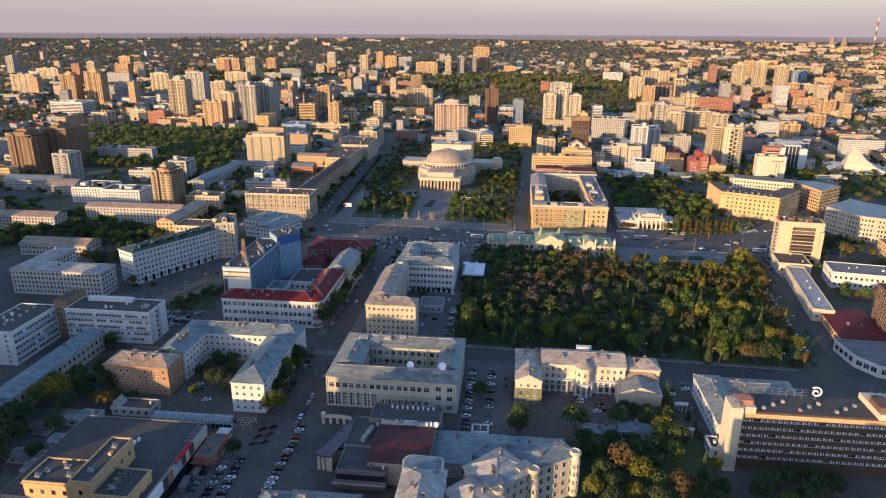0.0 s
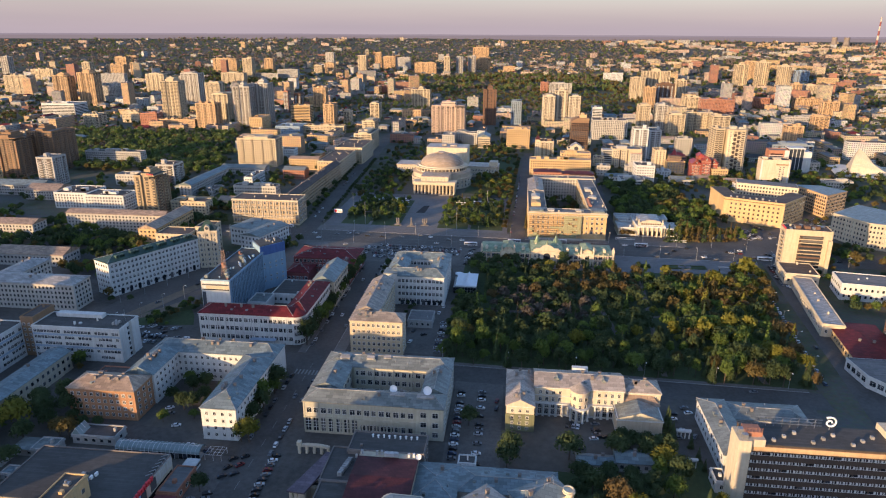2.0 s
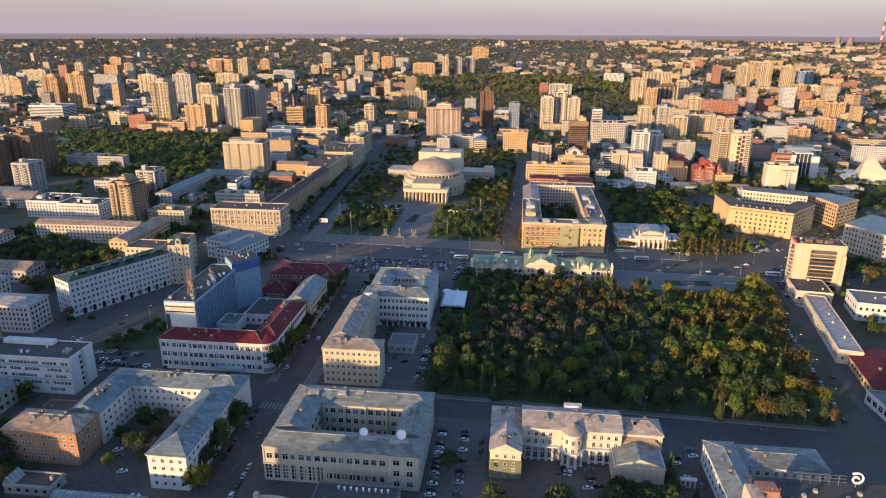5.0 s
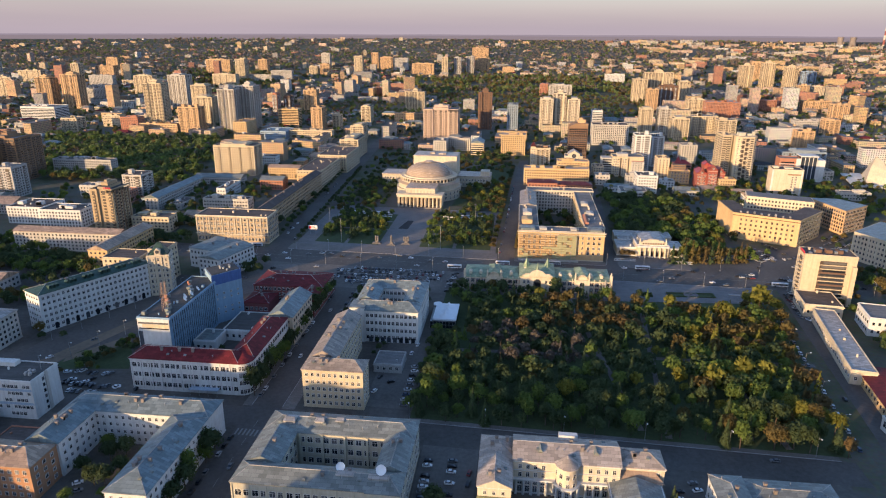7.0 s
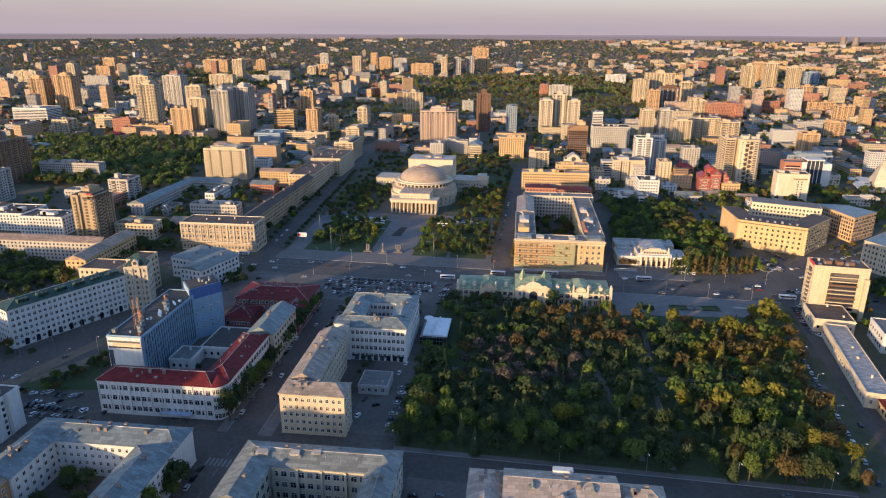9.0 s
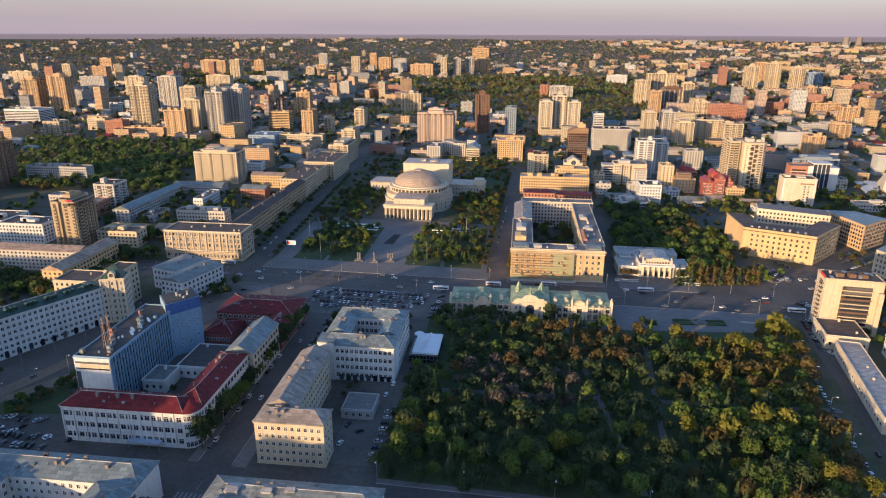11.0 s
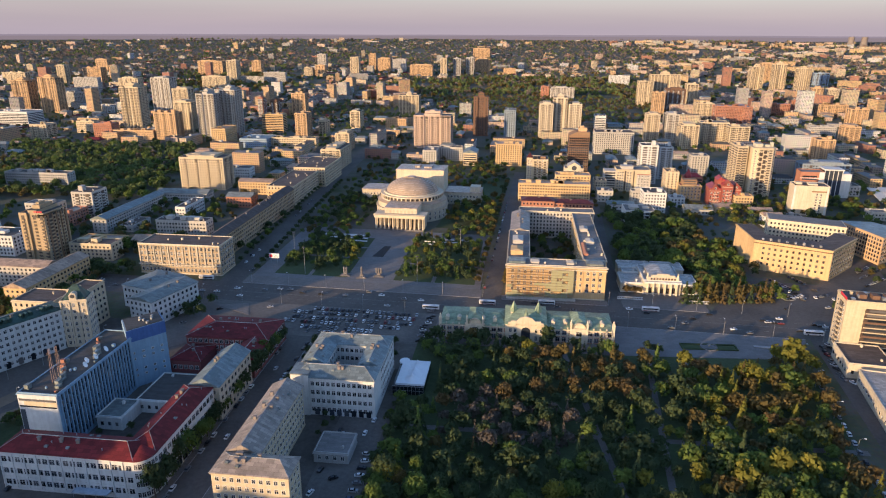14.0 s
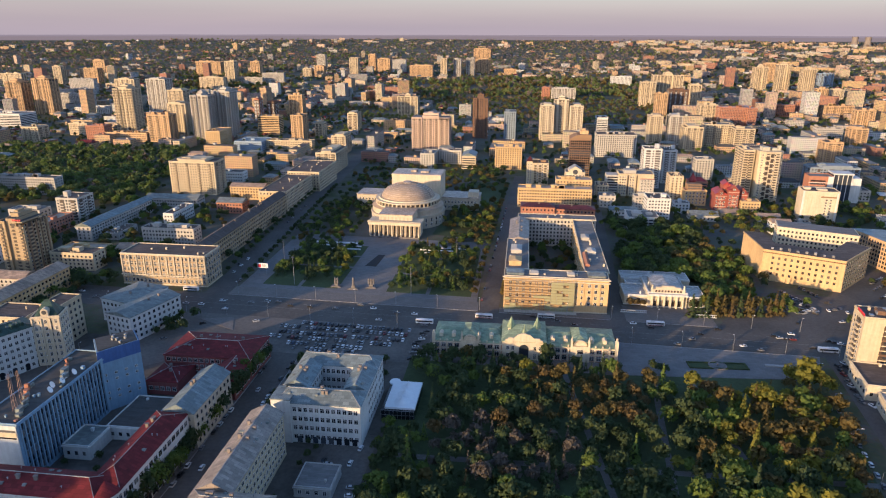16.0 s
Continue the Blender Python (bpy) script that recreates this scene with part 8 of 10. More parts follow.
# tall white house: an almost blank front with two window columns
wb = plain_house("blank_white_house", "tall ivory house, almost blank front with two window columns", 319, 752, 34, 18, 32, "ivory", "felt_brown", -5)
boxes(wb, "pier", "wall_white", [(-0.4, -0.6, 0, 1.4, -0.02, 32.4), (31.6, -0.5, 0, 33.0, -0.02, 31)])
boxes(wb, "brown_band", "wall_umber", [(17, -0.2, 26.0, 31.4, -0.02, 27.6)])
boxes(wb, "roof_hut", "wall_ivory", [(3, 8, 32.1, 9, 14, 34.4), (15, 6, 32.1, 24, 12, 33.6)])
for i in range(8):
    for x in (22.5, 26.5):
        part("window", window_mesh(1.7, 1.7), None, wb, at=pose(x, -0.01, 2.2 + i * 2.95))

# brick and dark glass block behind it
bg = plain_house("brick_glass_block", "brick office block with dark glass and white piers", 358, 828, 26, 16, 30, "brick", "bitumen_pale", -4)
boxes(bg, "glass_hall", "glazing", [(26.1, 2, 0, 46, 18, 33)])
boxes(bg, "white_frame", "wall_white", [(25.6, 1.2, 33, 47, 18.4, 34.4), (46.1, 2.6, 0, 56, 18, 29), (20, -1.0, 0, 25.8, -0.02, 31)] + [(26.1 + k * 4.8, 1.5, 0, 26.7 + k * 4.8, 1.98, 33) for k in range(5)])
boxes(bg, "white_course", "wall_white", [(-0.2, -0.25, 9 + i * 7, 19.9, -0.02, 9.6 + i * 7) for i in range(3)])
bands(bg, 2, 18, 0, [3.4 + i * 3.5 for i in range(7)], 1.7)

# tall cream tower: stepped bays, staggered balconies over flat dark panels painted as recesses
tw = root("balcony_tower", "tall cream apartment tower with staggered balconies over recesses painted dark", "building", 299, 820, 0, 0, built=True)
_plan = [(0, 2.5), (6, 0), (22, 0), (25.5, 2.5), (27, 6.5), (27, 22), (0, 22)]
_f = Form()
_f.prism(_plan, -2, 58)
part("wall", _f, M["wall_cream"], tw)
_f = Form()
_f.prism([(13.5 + (x - 13.5) * 1.02, 11 + (y - 11) * 1.02) for x, y in _plan], 57.6, 59)
part("parapet", _f, M["wall_cream"], tw)
boxes(tw, "roof_hut", "wall_putty", [(4, 6, 59, 12, 15, 63), (15, 8, 59, 21, 14, 61.6), (22, 9, 59, 25, 13, 64.5)])
boxes(tw, "recess", "recess_shade", [(x, -0.12, 2.5, x + 3.4, -0.01, 56.5) for x in (7.0, 11.6, 17.4)])
for i in range(18):
    z = 3.2 + i * 3.0
    _f = Form()
    for x in ((6.6, 16.9) if i % 2 else (11.2, 17.0)):
        _f.box(x, -1.3, z - 0.1, x + 4.4, -0.02, z + 1.05, bottom=True)
    part("balcony_pair", _f, M["wall_ivory"], tw)
    part("window", window_mesh(1.5, 1.6), None, tw, at=pose(15.9 if i % 2 else 6.4, -0.01, z))
    part("window", window_mesh(1.7, 1.6), None, tw, at=pose(23.75, 1.24, z, 0, 0, 35.5))
    part("window", window_mesh(1.7, 1.6), None, tw, at=pose(3.0, 1.24, z, 0, 0, -22.6))
FOOTPRINTS.append((299, 820, 27, 22, 0))

# garages and low houses in the yards between
for (x, y, w, d, h, wl_, sh) in ((168, 690, 26, 9, 5, "brick", "gable"), (275, 742, 22, 10, 6, "pale", "gable"), (300, 728, 20, 9, 5, "grey", "flat"), (262, 790, 14, 12, 9, "cream", "flat"), (345, 700, 30, 10, 6, "grey", "gable"), (392, 742, 34, 12, 9, "pale", "flat"), (118, 770, 18, 14, 13, "pale", "flat"), (118, 800, 14, 18, 17, "cream", "flat"), (196, 760, 16, 12, 11, "white", "flat"), (156, 770, 26, 12, 14, "pale", "flat")):
    if not any(x < fx + fw + 1 and x + w + 1 > fx and y < fy + fd + 1 and y + d + 1 > fy for fx, fy, fw, fd, _q in FOOTPRINTS):
        block("low_house", x, y, w, d, h, wl_, sh)

# ---------------------------------------------------------------- trees


def crown_points(rng, n, lobes, rx, rz, z0, size, cone=False, fill=0.35):
    """Leaf clumps as small bent quads on the skin of several rounded boughs, with coarser ones inside."""
    v, f = [], []
    boughs = []
    for k in range(lobes):
        u = -0.35 + 1.3 * (k + 0.5) / lobes
        a = k * 2.39996 + rng.uniform(-0.4, 0.4)
        s = math.sqrt(max(0.0, 1 - min(1, abs(u)) ** 2))
        q = rng.uniform(0.42, 0.6)
        boughs.append((Vector((s * math.cos(a) * rx * q, s * math.sin(a) * rx * q, z0 + rz + u * rz * 0.6)), rng.uniform(0.40, 0.56)))
    top = z0 + rz

    def quad(p, d, w):
        e = d.orthogonal().normalized()
        g = d.cross(e)
        ang = rng.uniform(0, 6.28)
        e, g = e * math.cos(ang) + g * math.sin(ang), g * math.cos(ang) - e * math.sin(ang)
        i = len(v)
        v.extend([tuple(p - e * w), tuple(p - g * w * 0.75 - d * w * 0.25), tuple(p + e * w), tuple(p + g * w * 0.75 - d * w * 0.25)])
        f.extend([(i, i + 1, i + 2), (i, i + 2, i + 3)])

    for j in range(n):
        a, u = rng.uniform(0, 6.2832), rng.uniform(-0.6, 1)
        s = math.sqrt(1 - u * u)
        if cone:
            t = rng.random() ** 1.5
            tier = (t * 9) % 1.0
            rr = rx * (1.03 - t) * (0.62 + 0.42 * (1 - tier)) * rng.uniform(0.8, 1.05)
            p = Vector((rr * math.cos(a), rr * math.sin(a), z0 + t * 2 * rz))
            d = Vector((math.cos(a) + rng.gauss(0, 0.25), math.sin(a) + rng.gauss(0, 0.25), 0.75)).normalized()
            quad(p, d, size * rng.uniform(0.6, 1.25) * (1.1 - 0.6 * t))
            continue
        c, k = boughs[j % len(boughs)]
        out = Vector((s * math.cos(a), s * math.sin(a), u))
        inner = rng.random() < fill
        q = k * (rng.uniform(0.55, 0.8) if inner else rng.uniform(0.86, 1.1))
        p = c + Vector((out.x * rx * q, out.y * rx * q, out.z * rz * q))
        if ((p.x / rx) ** 2 + (p.y / rx) ** 2 + ((p.z - top) / rz) ** 2) < 0.22 and not inner:
            q = k * 1.1
        d = (out + Vector((rng.gauss(0, 0.28), rng.gauss(0, 0.28), rng.gauss(0, 0.28) + 0.1))).normalized()
        quad(p, d, size * (1.7 if inner else rng.uniform(0.6, 1.3)))
    return v, f


def trunk_form(rng, h, spread):
    f = Form()
    f.rod((0, 0, -0.3), (rng.gauss(0, 0.15), rng.gauss(0, 0.15), h * 0.55), 0.26, 6, 0.16)
    for k in range(4):
        a = rng.uniform(0, 6.28)
        b = h * rng.uniform(0.3, 0.5)
        f.rod((0, 0, b), (math.cos(a) * spread, math.sin(a) * spread, b + h * 0.32), 0.11, 4, 0.04)
    return f


TREE_KINDS = []
_rng = random.Random(11)
for k in range(6):
    v, f = crown_points(_rng, 740, 9 + k, 4.5, 4.1, 1.9, 0.40)
    TREE_KINDS.append(("broad", v, f, trunk_form(_rng, 9.0, 2.4)))
for k in range(2):
    v, f = crown_points(_rng, 620, 10, 3.3, 5.2, 1.8, 0.38)
    TREE_KINDS.append(("tall", v, f, trunk_form(_rng, 11.0, 1.6)))
for k in range(2):
    v, f = crown_points(_rng, 620, 6, 2.7, 5.8, 1.0, 0.48, True)
    TREE_KINDS.append(("fir", v, f, trunk_form(_rng, 9.0, 0.5)))

LEAVES = ["leaf_wood", "leaf_haze", "leaf_dark", "leaf_green", "leaf_yellow", "leaf_olive", "leaf_rust", "leaf_bare"]
TREE_MESHES = {}
TREE_LABELS = {
    "leaf_dark": "dark green leafy tree standing in shade", "leaf_green": "fresh green broadleaf city tree",
    "leaf_yellow": "yellow-green tree lit by evening sun", "leaf_olive": "olive-brown tree with thin young leaves", "leaf_rust": "rusty brown budding tree", "leaf_bare": "grey-brown park tree with a thin crown"}


def tree(x, y, kind, leaf, s, z=0.0, group=""):
    name, v, f, tr = TREE_KINDS[kind]
    if (kind, leaf) not in TREE_MESHES:
        me = bpy.data.meshes.new("crown")
        me.from_pydata(v, [], f)
        me.materials.append(M[leaf])
        TREE_MESHES[kind, leaf] = me
    if ("trunk", kind) not in TREE_MESHES:
        TREE_MESHES["trunk", kind] = tr.mesh("trunk", M["bark"])
    label = "dark conical fir tree" if name == "fir" else TREE_LABELS[leaf]
    r = root("fir_tree" if name == "fir" else "tree", label if len(label.split()) > 3 else label + " in the garden", "tree", x, y, z, (x * 37 + y * 91) % 360, group)
    r.scale = (s, s, s * (0.9 + ((x * 13 + y * 7) % 10) * 0.022))
    part("trunk", TREE_MESHES["trunk", kind], None, r)
    part("crown", TREE_MESHES[kind, leaf], None, r)


def inside(x, y, pts):
    c, j = False, len(pts) - 1
    for i in range(len(pts)):
        (xi, yi), (xj, yj) = pts[i], pts[j]
        if (yi > y) != (yj > y) and x < (xj - xi) * (y - yi) / (yj - yi) + xi:
            c = not c
        j = i
    return c


# low templates for the joined rest
FAR_CROWNS = []
for k in range(5):
    FAR_CROWNS.append(crown_points(_rng, 40, 5, 4.2, 4.0, 1.2, 1.25, False, 0.25))
MID_CROWNS = [crown_points(_rng, 150, 7 + k, 4.3, 4.0, 1.4, 0.74, False, 0.3) for k in range(4)]
FAR_FIRS = [crown_points(_rng, 90, 4, 2.5, 5.4, 0.6, 0.9, True)]
BUSH = [crown_points(_rng, 15, 3, 4.2, 3.2, 0.8, 2.2)]
POOL = {k: ([], [], [0]) for k in LEAVES}


def pooled(x, y, s, leaf, z=None, kind="crown", rng=_rng):
    v, f = rng.choice({"crown": MID_CROWNS if x * x + y * y < 900 ** 2 else FAR_CROWNS, "fir": FAR_FIRS, "bush": BUSH}[kind])
    a = rng.uniform(0, 6.28)
    ca, sa = math.cos(a) * s, math.sin(a) * s
    V = np.array(v)
    z = ground_height(x, y) if z is None else z
    x, y = site(x, y)
    W = np.stack([V[:, 0] * ca - V[:, 1] * sa + x, V[:, 0] * sa + V[:, 1] * ca + y, V[:, 2] * s * rng.uniform(0.85, 1.15) + z], 1)
    vs, fs, n = POOL[leaf]
    vs.append(W)
    fs.append(np.array(f) + n[0])
    n[0] += len(V)


PARK = [(-29, 293), (175, 293), (202, 447), (95, 446), (-27, 446)]
_rng = random.Random(5)


# leaf colour paints the park's sunlit east and its shaded west
def park_leaf(x, y, rng):
    u = rng.random()
    if x > 125 and (y > 372 or x > 172):
        return rng.choice(("leaf_olive", "leaf_yellow", "leaf_olive", "leaf_rust", "leaf_yellow", "leaf_green"))
    if x > 100:
        return rng.choice(("leaf_dark", "leaf_dark", "leaf_dark", "leaf_dark", "leaf_green", "leaf_green", "leaf_olive", "leaf_yellow"))
    if 40 < x < 105 and 390 < y < 432:
        return rng.choice(("leaf_rust", "leaf_olive", "leaf_rust", "leaf_olive", "leaf_dark"))
    if -5 < x < 60 and 345 < y < 385:
        return rng.choice(("leaf_bare", "leaf_bare", "leaf_dark", "leaf_rust", "leaf_dark"))
    if x > 8:
        u *= 2.2
    return "leaf_green" if u < 0.22 else "leaf_yellow" if u < 0.25 else "leaf_olive" if u < 0.33 else "leaf_dark"


_n = 0
_yy = 295.0
while _yy < 446:
    _xx = -26.0
    while _xx < 200:
        x, y = _xx + _rng.uniform(-3.4, 3.4), _yy + _rng.uniform(-3.4, 3.4)
        _xx += 7.2
        if not inside(x, y, PARK) or (x < -11 and 376 < y < 416):
            continue
        if (abs(x - (84 + (y - 300) * -0.17)) < 1.6 or abs(x - (96 + (y - 296) * 0.096)) < 2.0) and _rng.random() < 0.8:
            continue
        if 92 < x < 178 and y > 430 and not (104 < x < 114):
            continue
        leaf = park_leaf(x, y, _rng)
        u = _rng.random()
        kind = _rng.randrange(6) if u < 0.58 else 6 + _rng.randrange(2) if u < 0.82 else 8 + _rng.randrange(2)
        s = _rng.choice((_rng.uniform(0.6, 0.95), _rng.uniform(0.8, 1.15), _rng.uniform(1.0, 1.4))) * (1.15 if x > 118 else 1.0)
        if y < 345 and _n < 165:
            tree(x, y, kind, "leaf_dark" if kind > 7 else leaf, s, 0.1, "park trees")
            _n += 1
        else:
            pooled(x, y, s, leaf, 0.1, "fir" if kind > 7 else "crown")
    _yy += 6.0

# single trees by the houses
for (x, y, k, leaf, s) in ((-111.5, 214, 0, "leaf_yellow", 1.25), (-225, 207, 1, "leaf_yellow", 1.7), (-203, 206, 2, "leaf_olive", 1.05), (-233, 214, 3, "leaf_dark", 1.2), (-212, 210, 4, "leaf_dark", 1.1),
                           (-10, 240, 5, "leaf_dark", 1.2), (10.5, 219, 0, "leaf_dark", 1.35), (37, 223, 1, "leaf_dark", 1.5), (60, 235, 4, "leaf_green", 0.8),
                           (65, 233, 5, "leaf_dark", 0.85), (70, 234, 0, "leaf_dark", 0.8), (74, 232, 1, "leaf_dark", 0.8), (86.5, 252, 8, "leaf_dark", 0.9), (86, 247, 9, "leaf_dark", 1.0), (87, 243, 8, "leaf_dark", 0.85),
                           (77.5, 222, 0, "leaf_yellow", 1.35), (74, 214, 6, "leaf_green", 1.2), (54, 195, 1, "leaf_rust", 1.5), (60.5, 189, 2, "leaf_yellow", 1.4), (76.5, 184, 3, "leaf_rust", 1.5), (88, 195, 8, "leaf_dark", 1.2),
                           (95, 200, 6, "leaf_yellow", 0.9), (40, 181, 4, "leaf_yellow", 1.0), (57, 179, 5, "leaf_yellow", 1.1), (45, 190, 0, "leaf_dark", 1.2), (48, 184, 1, "leaf_dark", 1.2), (45, 203, 2, "leaf_dark", 1.3), (53, 206, 3, "leaf_dark", 1.2),
                           (61, 203, 4, "leaf_dark", 1.2), (67, 197, 5, "leaf_dark", 1.2), (70, 206, 0, "leaf_dark", 1.3), (68, 187, 1, "leaf_dark", 1.2), (62, 211, 2, "leaf_dark", 1.0), (53, 213, 3, "leaf_dark", 1.0), (78, 205, 4, "leaf_green", 1.1),
                           (40, 209, 5, "leaf_dark", 1.2), (38, 199, 0, "leaf_dark", 1.1), (84, 184, 1, "leaf_dark", 1.2), (93, 187, 2, "leaf_dark", 1.0), (66, 177, 3, "leaf_dark", 1.2), (47, 174, 4, "leaf_dark", 1.1), (52, 170, 0, "leaf_olive", 1.0), (89, 178, 1, "leaf_dark", 1.2),
                           (114, 193, 2, "leaf_dark", 1.3), (122, 196, 3, "leaf_dark", 1.2), (131, 195, 4, "leaf_dark", 1.3), (139, 193, 5, "leaf_dark", 1.2), (108, 186, 0, "leaf_dark", 1.2), (127, 187, 1, "leaf_dark", 1.3), (117, 183, 2, "leaf_green", 1.1),
                           (94, 238, 9, "leaf_dark", 0.6), (95, 230, 9, "leaf_dark", 0.6), (96, 224, 9, "leaf_dark", 0.5), (-118.5, 183, 2, "leaf_dark", 1.0), (-155, 232, 4, "leaf_dark", 1.0), (-148, 240, 5, "leaf_dark", 0.9), (-160, 222, 1, "leaf_green", 0.7),
                           (-146, 226, 0, "leaf_green", 0.6), (-158, 246, 2, "leaf_dark", 1.0), (-142, 232, 3, "leaf_dark", 0.8), (-165, 238, 4, "leaf_dark", 0.9), (-215, 199, 5, "leaf_dark", 1.2), (-230, 190, 0, "leaf_dark", 1.3), (-210, 186, 1, "leaf_dark", 1.1),
                           (-236, 176, 2, "leaf_dark", 1.3), (-222, 178, 3, "leaf_dark", 1.2), (-242, 166, 4, "leaf_dark", 1.3), (-228, 164, 5, "leaf_dark", 1.2), (-206, 170, 0, "leaf_dark", 0.9), (-204, 216, 1, "leaf_dark", 0.8), (-196, 213, 2, "leaf_dark", 0.7), (-188, 213, 3, "leaf_dark", 0.7), (-218, 214, 0, "leaf_dark", 1.5), (-208, 220, 1, "leaf_dark", 1.4), (-226, 222, 2, "leaf_dark", 1.3), (-216, 228, 3, "leaf_dark", 1.4), (-232, 202, 4, "leaf_green", 1.3), (-197, 205, 5, "leaf_olive", 1.2),
                           (-240, 190, 0, "leaf_dark", 1.4), (-233, 182, 1, "leaf_dark", 1.5), (-224, 170, 2, "leaf_dark", 1.4), (-214, 160, 3, "leaf_dark", 1.3), (-236, 156, 4, "leaf_dark", 1.4), (-150, 232, 5, "leaf_dark", 1.1), (-153, 250, 0, "leaf_dark", 1.1), (-140, 246, 1, "leaf_dark", 1.0), (-163, 252, 2, "leaf_green", 0.9),
                           (9, 214, 4, "leaf_dark", 1.3), (62, 236, 5, "leaf_dark", 0.9), (67, 235, 1, "leaf_dark", 0.9), (73, 236, 2, "leaf_dark", 0.9), (79, 235, 3, "leaf_dark", 0.9), (58, 226, 0, "leaf_dark", 1.3), (80, 228, 1, "leaf_dark", 1.3), (83, 215, 2, "leaf_dark", 1.4), (72, 226, 3, "leaf_dark", 1.3)):
    tree(x, y, k, leaf, s)
for (x0, y0, x1, y1, h, rf, lab) in ((-214, 192, -203, 199, 3.6, "metal_grey", "small grey shed in the trees"), (-224, 184, -213, 190, 3.2, "felt_brown", "brown-roofed yard shed beside the lane"), (-207, 178, -197, 183, 3.0, "metal_blue", "low shed with a blue roof in the yard"), (-217, 166, -206, 172, 3.2, "bitumen_pale", "flat-roofed garage beside the lane"), (-204, 160, -197, 172, 3.0, "metal_grey", "grey row of yard garages")):
    wings_house("yard_shed", lab, [(x0, y0, x1, y1, h, "hip" if h > 3.1 else "flat", "F")], "grey", rf, near=False, rise=1.2, chimneys=0, category="shed")
for k in range(44):
    y = 216 + k * 4.9 + _rng.uniform(-2, 2)
    if 272 < y < 298:
        continue
    if _rng.random() < 0.85:
        tree(-115.5 + _rng.uniform(-1, 1), y, _rng.randrange(8), _rng.choice(("leaf_dark", "leaf_dark", "leaf_dark", "leaf_green")), _rng.uniform(0.95, 1.5), 0.1, "street trees")
    if y > 372 and _rng.random() < 0.6:
        tree(-92.5 + _rng.uniform(-1, 1), y, _rng.randrange(8), "leaf_dark", _rng.uniform(0.45, 0.7), 0.1, "street trees")
for k in range(4):
    tree(-44 + _rng.uniform(-4, 5), 418 + _rng.uniform(-4, 16), _rng.randrange(8), "leaf_dark", _rng.uniform(0.45, 0.7), 0.1, "square trees")

for k in range(46):                                   # green triangle beside the left avenue
    u = _rng.random()
    pooled(-226 + u * 26 + _rng.uniform(-8, 8), 304 + u * 66 + _rng.uniform(-5, 5), _rng.uniform(0.35, 0.75), _rng.choice(("leaf_dark", "leaf_dark", "leaf_green", "leaf_olive")), 0.1)
for k in range(14):
    pooled(-29.5 + _rng.uniform(-2, 2), 300 + k * 6 + _rng.uniform(-2, 2), _rng.uniform(0.5, 0.9), _rng.choice(("leaf_dark", "leaf_green")), 0.1)
for k in range(16):
    pooled(-168 + _rng.uniform(-6, 26), 330 + _rng.uniform(-10, 20), _rng.uniform(0.35, 0.6), "leaf_dark", 0.1) if k < 9 else pooled(-62 + _rng.uniform(-6, 4), 330 + _rng.uniform(-14, 34), _rng.uniform(0.3, 0.5), "leaf_dark", 0.1)
for (x0, y0, x1, y1, n) in ((-450, 425, -385, 490, 90), (-405, 425, -318, 455, 70), (-335, 498, -275, 520, 34), (-300, 405, -284, 425, 8), (-470, 395, -420, 430, 30), (-345, 405, -325, 420, 8)):
    for k in range(n):
        pooled(_rng.uniform(x0, x1), _rng.uniform(y0, y1), _rng.uniform(0.7, 1.15), _rng.choice(("leaf_dark", "leaf_dark", "leaf_green")), 0.1)
for k in range(13):                                   # tall brown firs before the columned house
    u = k / 12
    pooled(152 + u * 62 + _rng.uniform(-1.5, 1.5), 521 + u * 9 + _rng.uniform(-1.5, 1.5), _rng.uniform(1.2, 1.7), _rng.choice(("leaf_rust", "leaf_olive", "leaf_dark")), 0.1, "fir")
for (x, y, s) in ((193, 446, 1.7), (188, 441, 1.5), (197, 441, 1.4), (185, 449, 1.1)):
    pooled(x, y, s, "leaf_yellow", 0.1)
for k in range(110):
    u, v = _rng.random(), _rng.random()
    x, y = 162 + u * 44 + v * 10, 538 + v * 100
    if x < 166 and y < 578:
        continue
    # golden edge, dark inside: sun and shade painted by leaf colour
    pooled(x, y, _rng.uniform(0.8, 1.3), _rng.choice(("leaf_yellow", "leaf_green", "leaf_olive", "leaf_green")) if x > 186 else _rng.choice(("leaf_dark", "leaf_green", "leaf_dark")), 0.1)
for (x, y) in ((214, 533), (220, 529), (236, 545), (222, 548), (208, 530), (216, 552)):
    pooled(x, y, 0.8, _rng.choice(("leaf_green", "leaf_olive", "leaf_yellow")), 0.1)
# theatre gardens; warm is the share of trees given sunlit leaf colours
for (x0, y0, x1, y1, n, warm) in ((-162, 538, -106, 612, 130, 0.03), (-64, 530, -3, 620, 140, 0.22)):
    for k in range(n):
        x, y = _rng.uniform(x0, x1), _rng.uniform(y0, y1)
        leaf = _rng.choice(("leaf_yellow", "leaf_olive", "leaf_green")) if _rng.random() < warm else _rng.choice(("leaf_dark", "leaf_dark", "leaf_green"))
        pooled(x, y, _rng.uniform(0.6, 1.0), leaf, 0.2, "fir" if _rng.random() < 0.25 else "crown")
for k in range(90):
    pooled(_rng.uniform(-46, 6), _rng.uniform(655, 770), _rng.uniform(0.7, 1.1), _rng.choice(("leaf_green", "leaf_olive", "leaf_yellow", "leaf_dark")), 0.1)
for k in range(95):
    pooled(_rng.uniform(-180, -126), _rng.uniform(640, 760), _rng.uniform(0.6, 1.0), _rng.choice(("leaf_green", "leaf_dark", "leaf_dark")), 0.1)
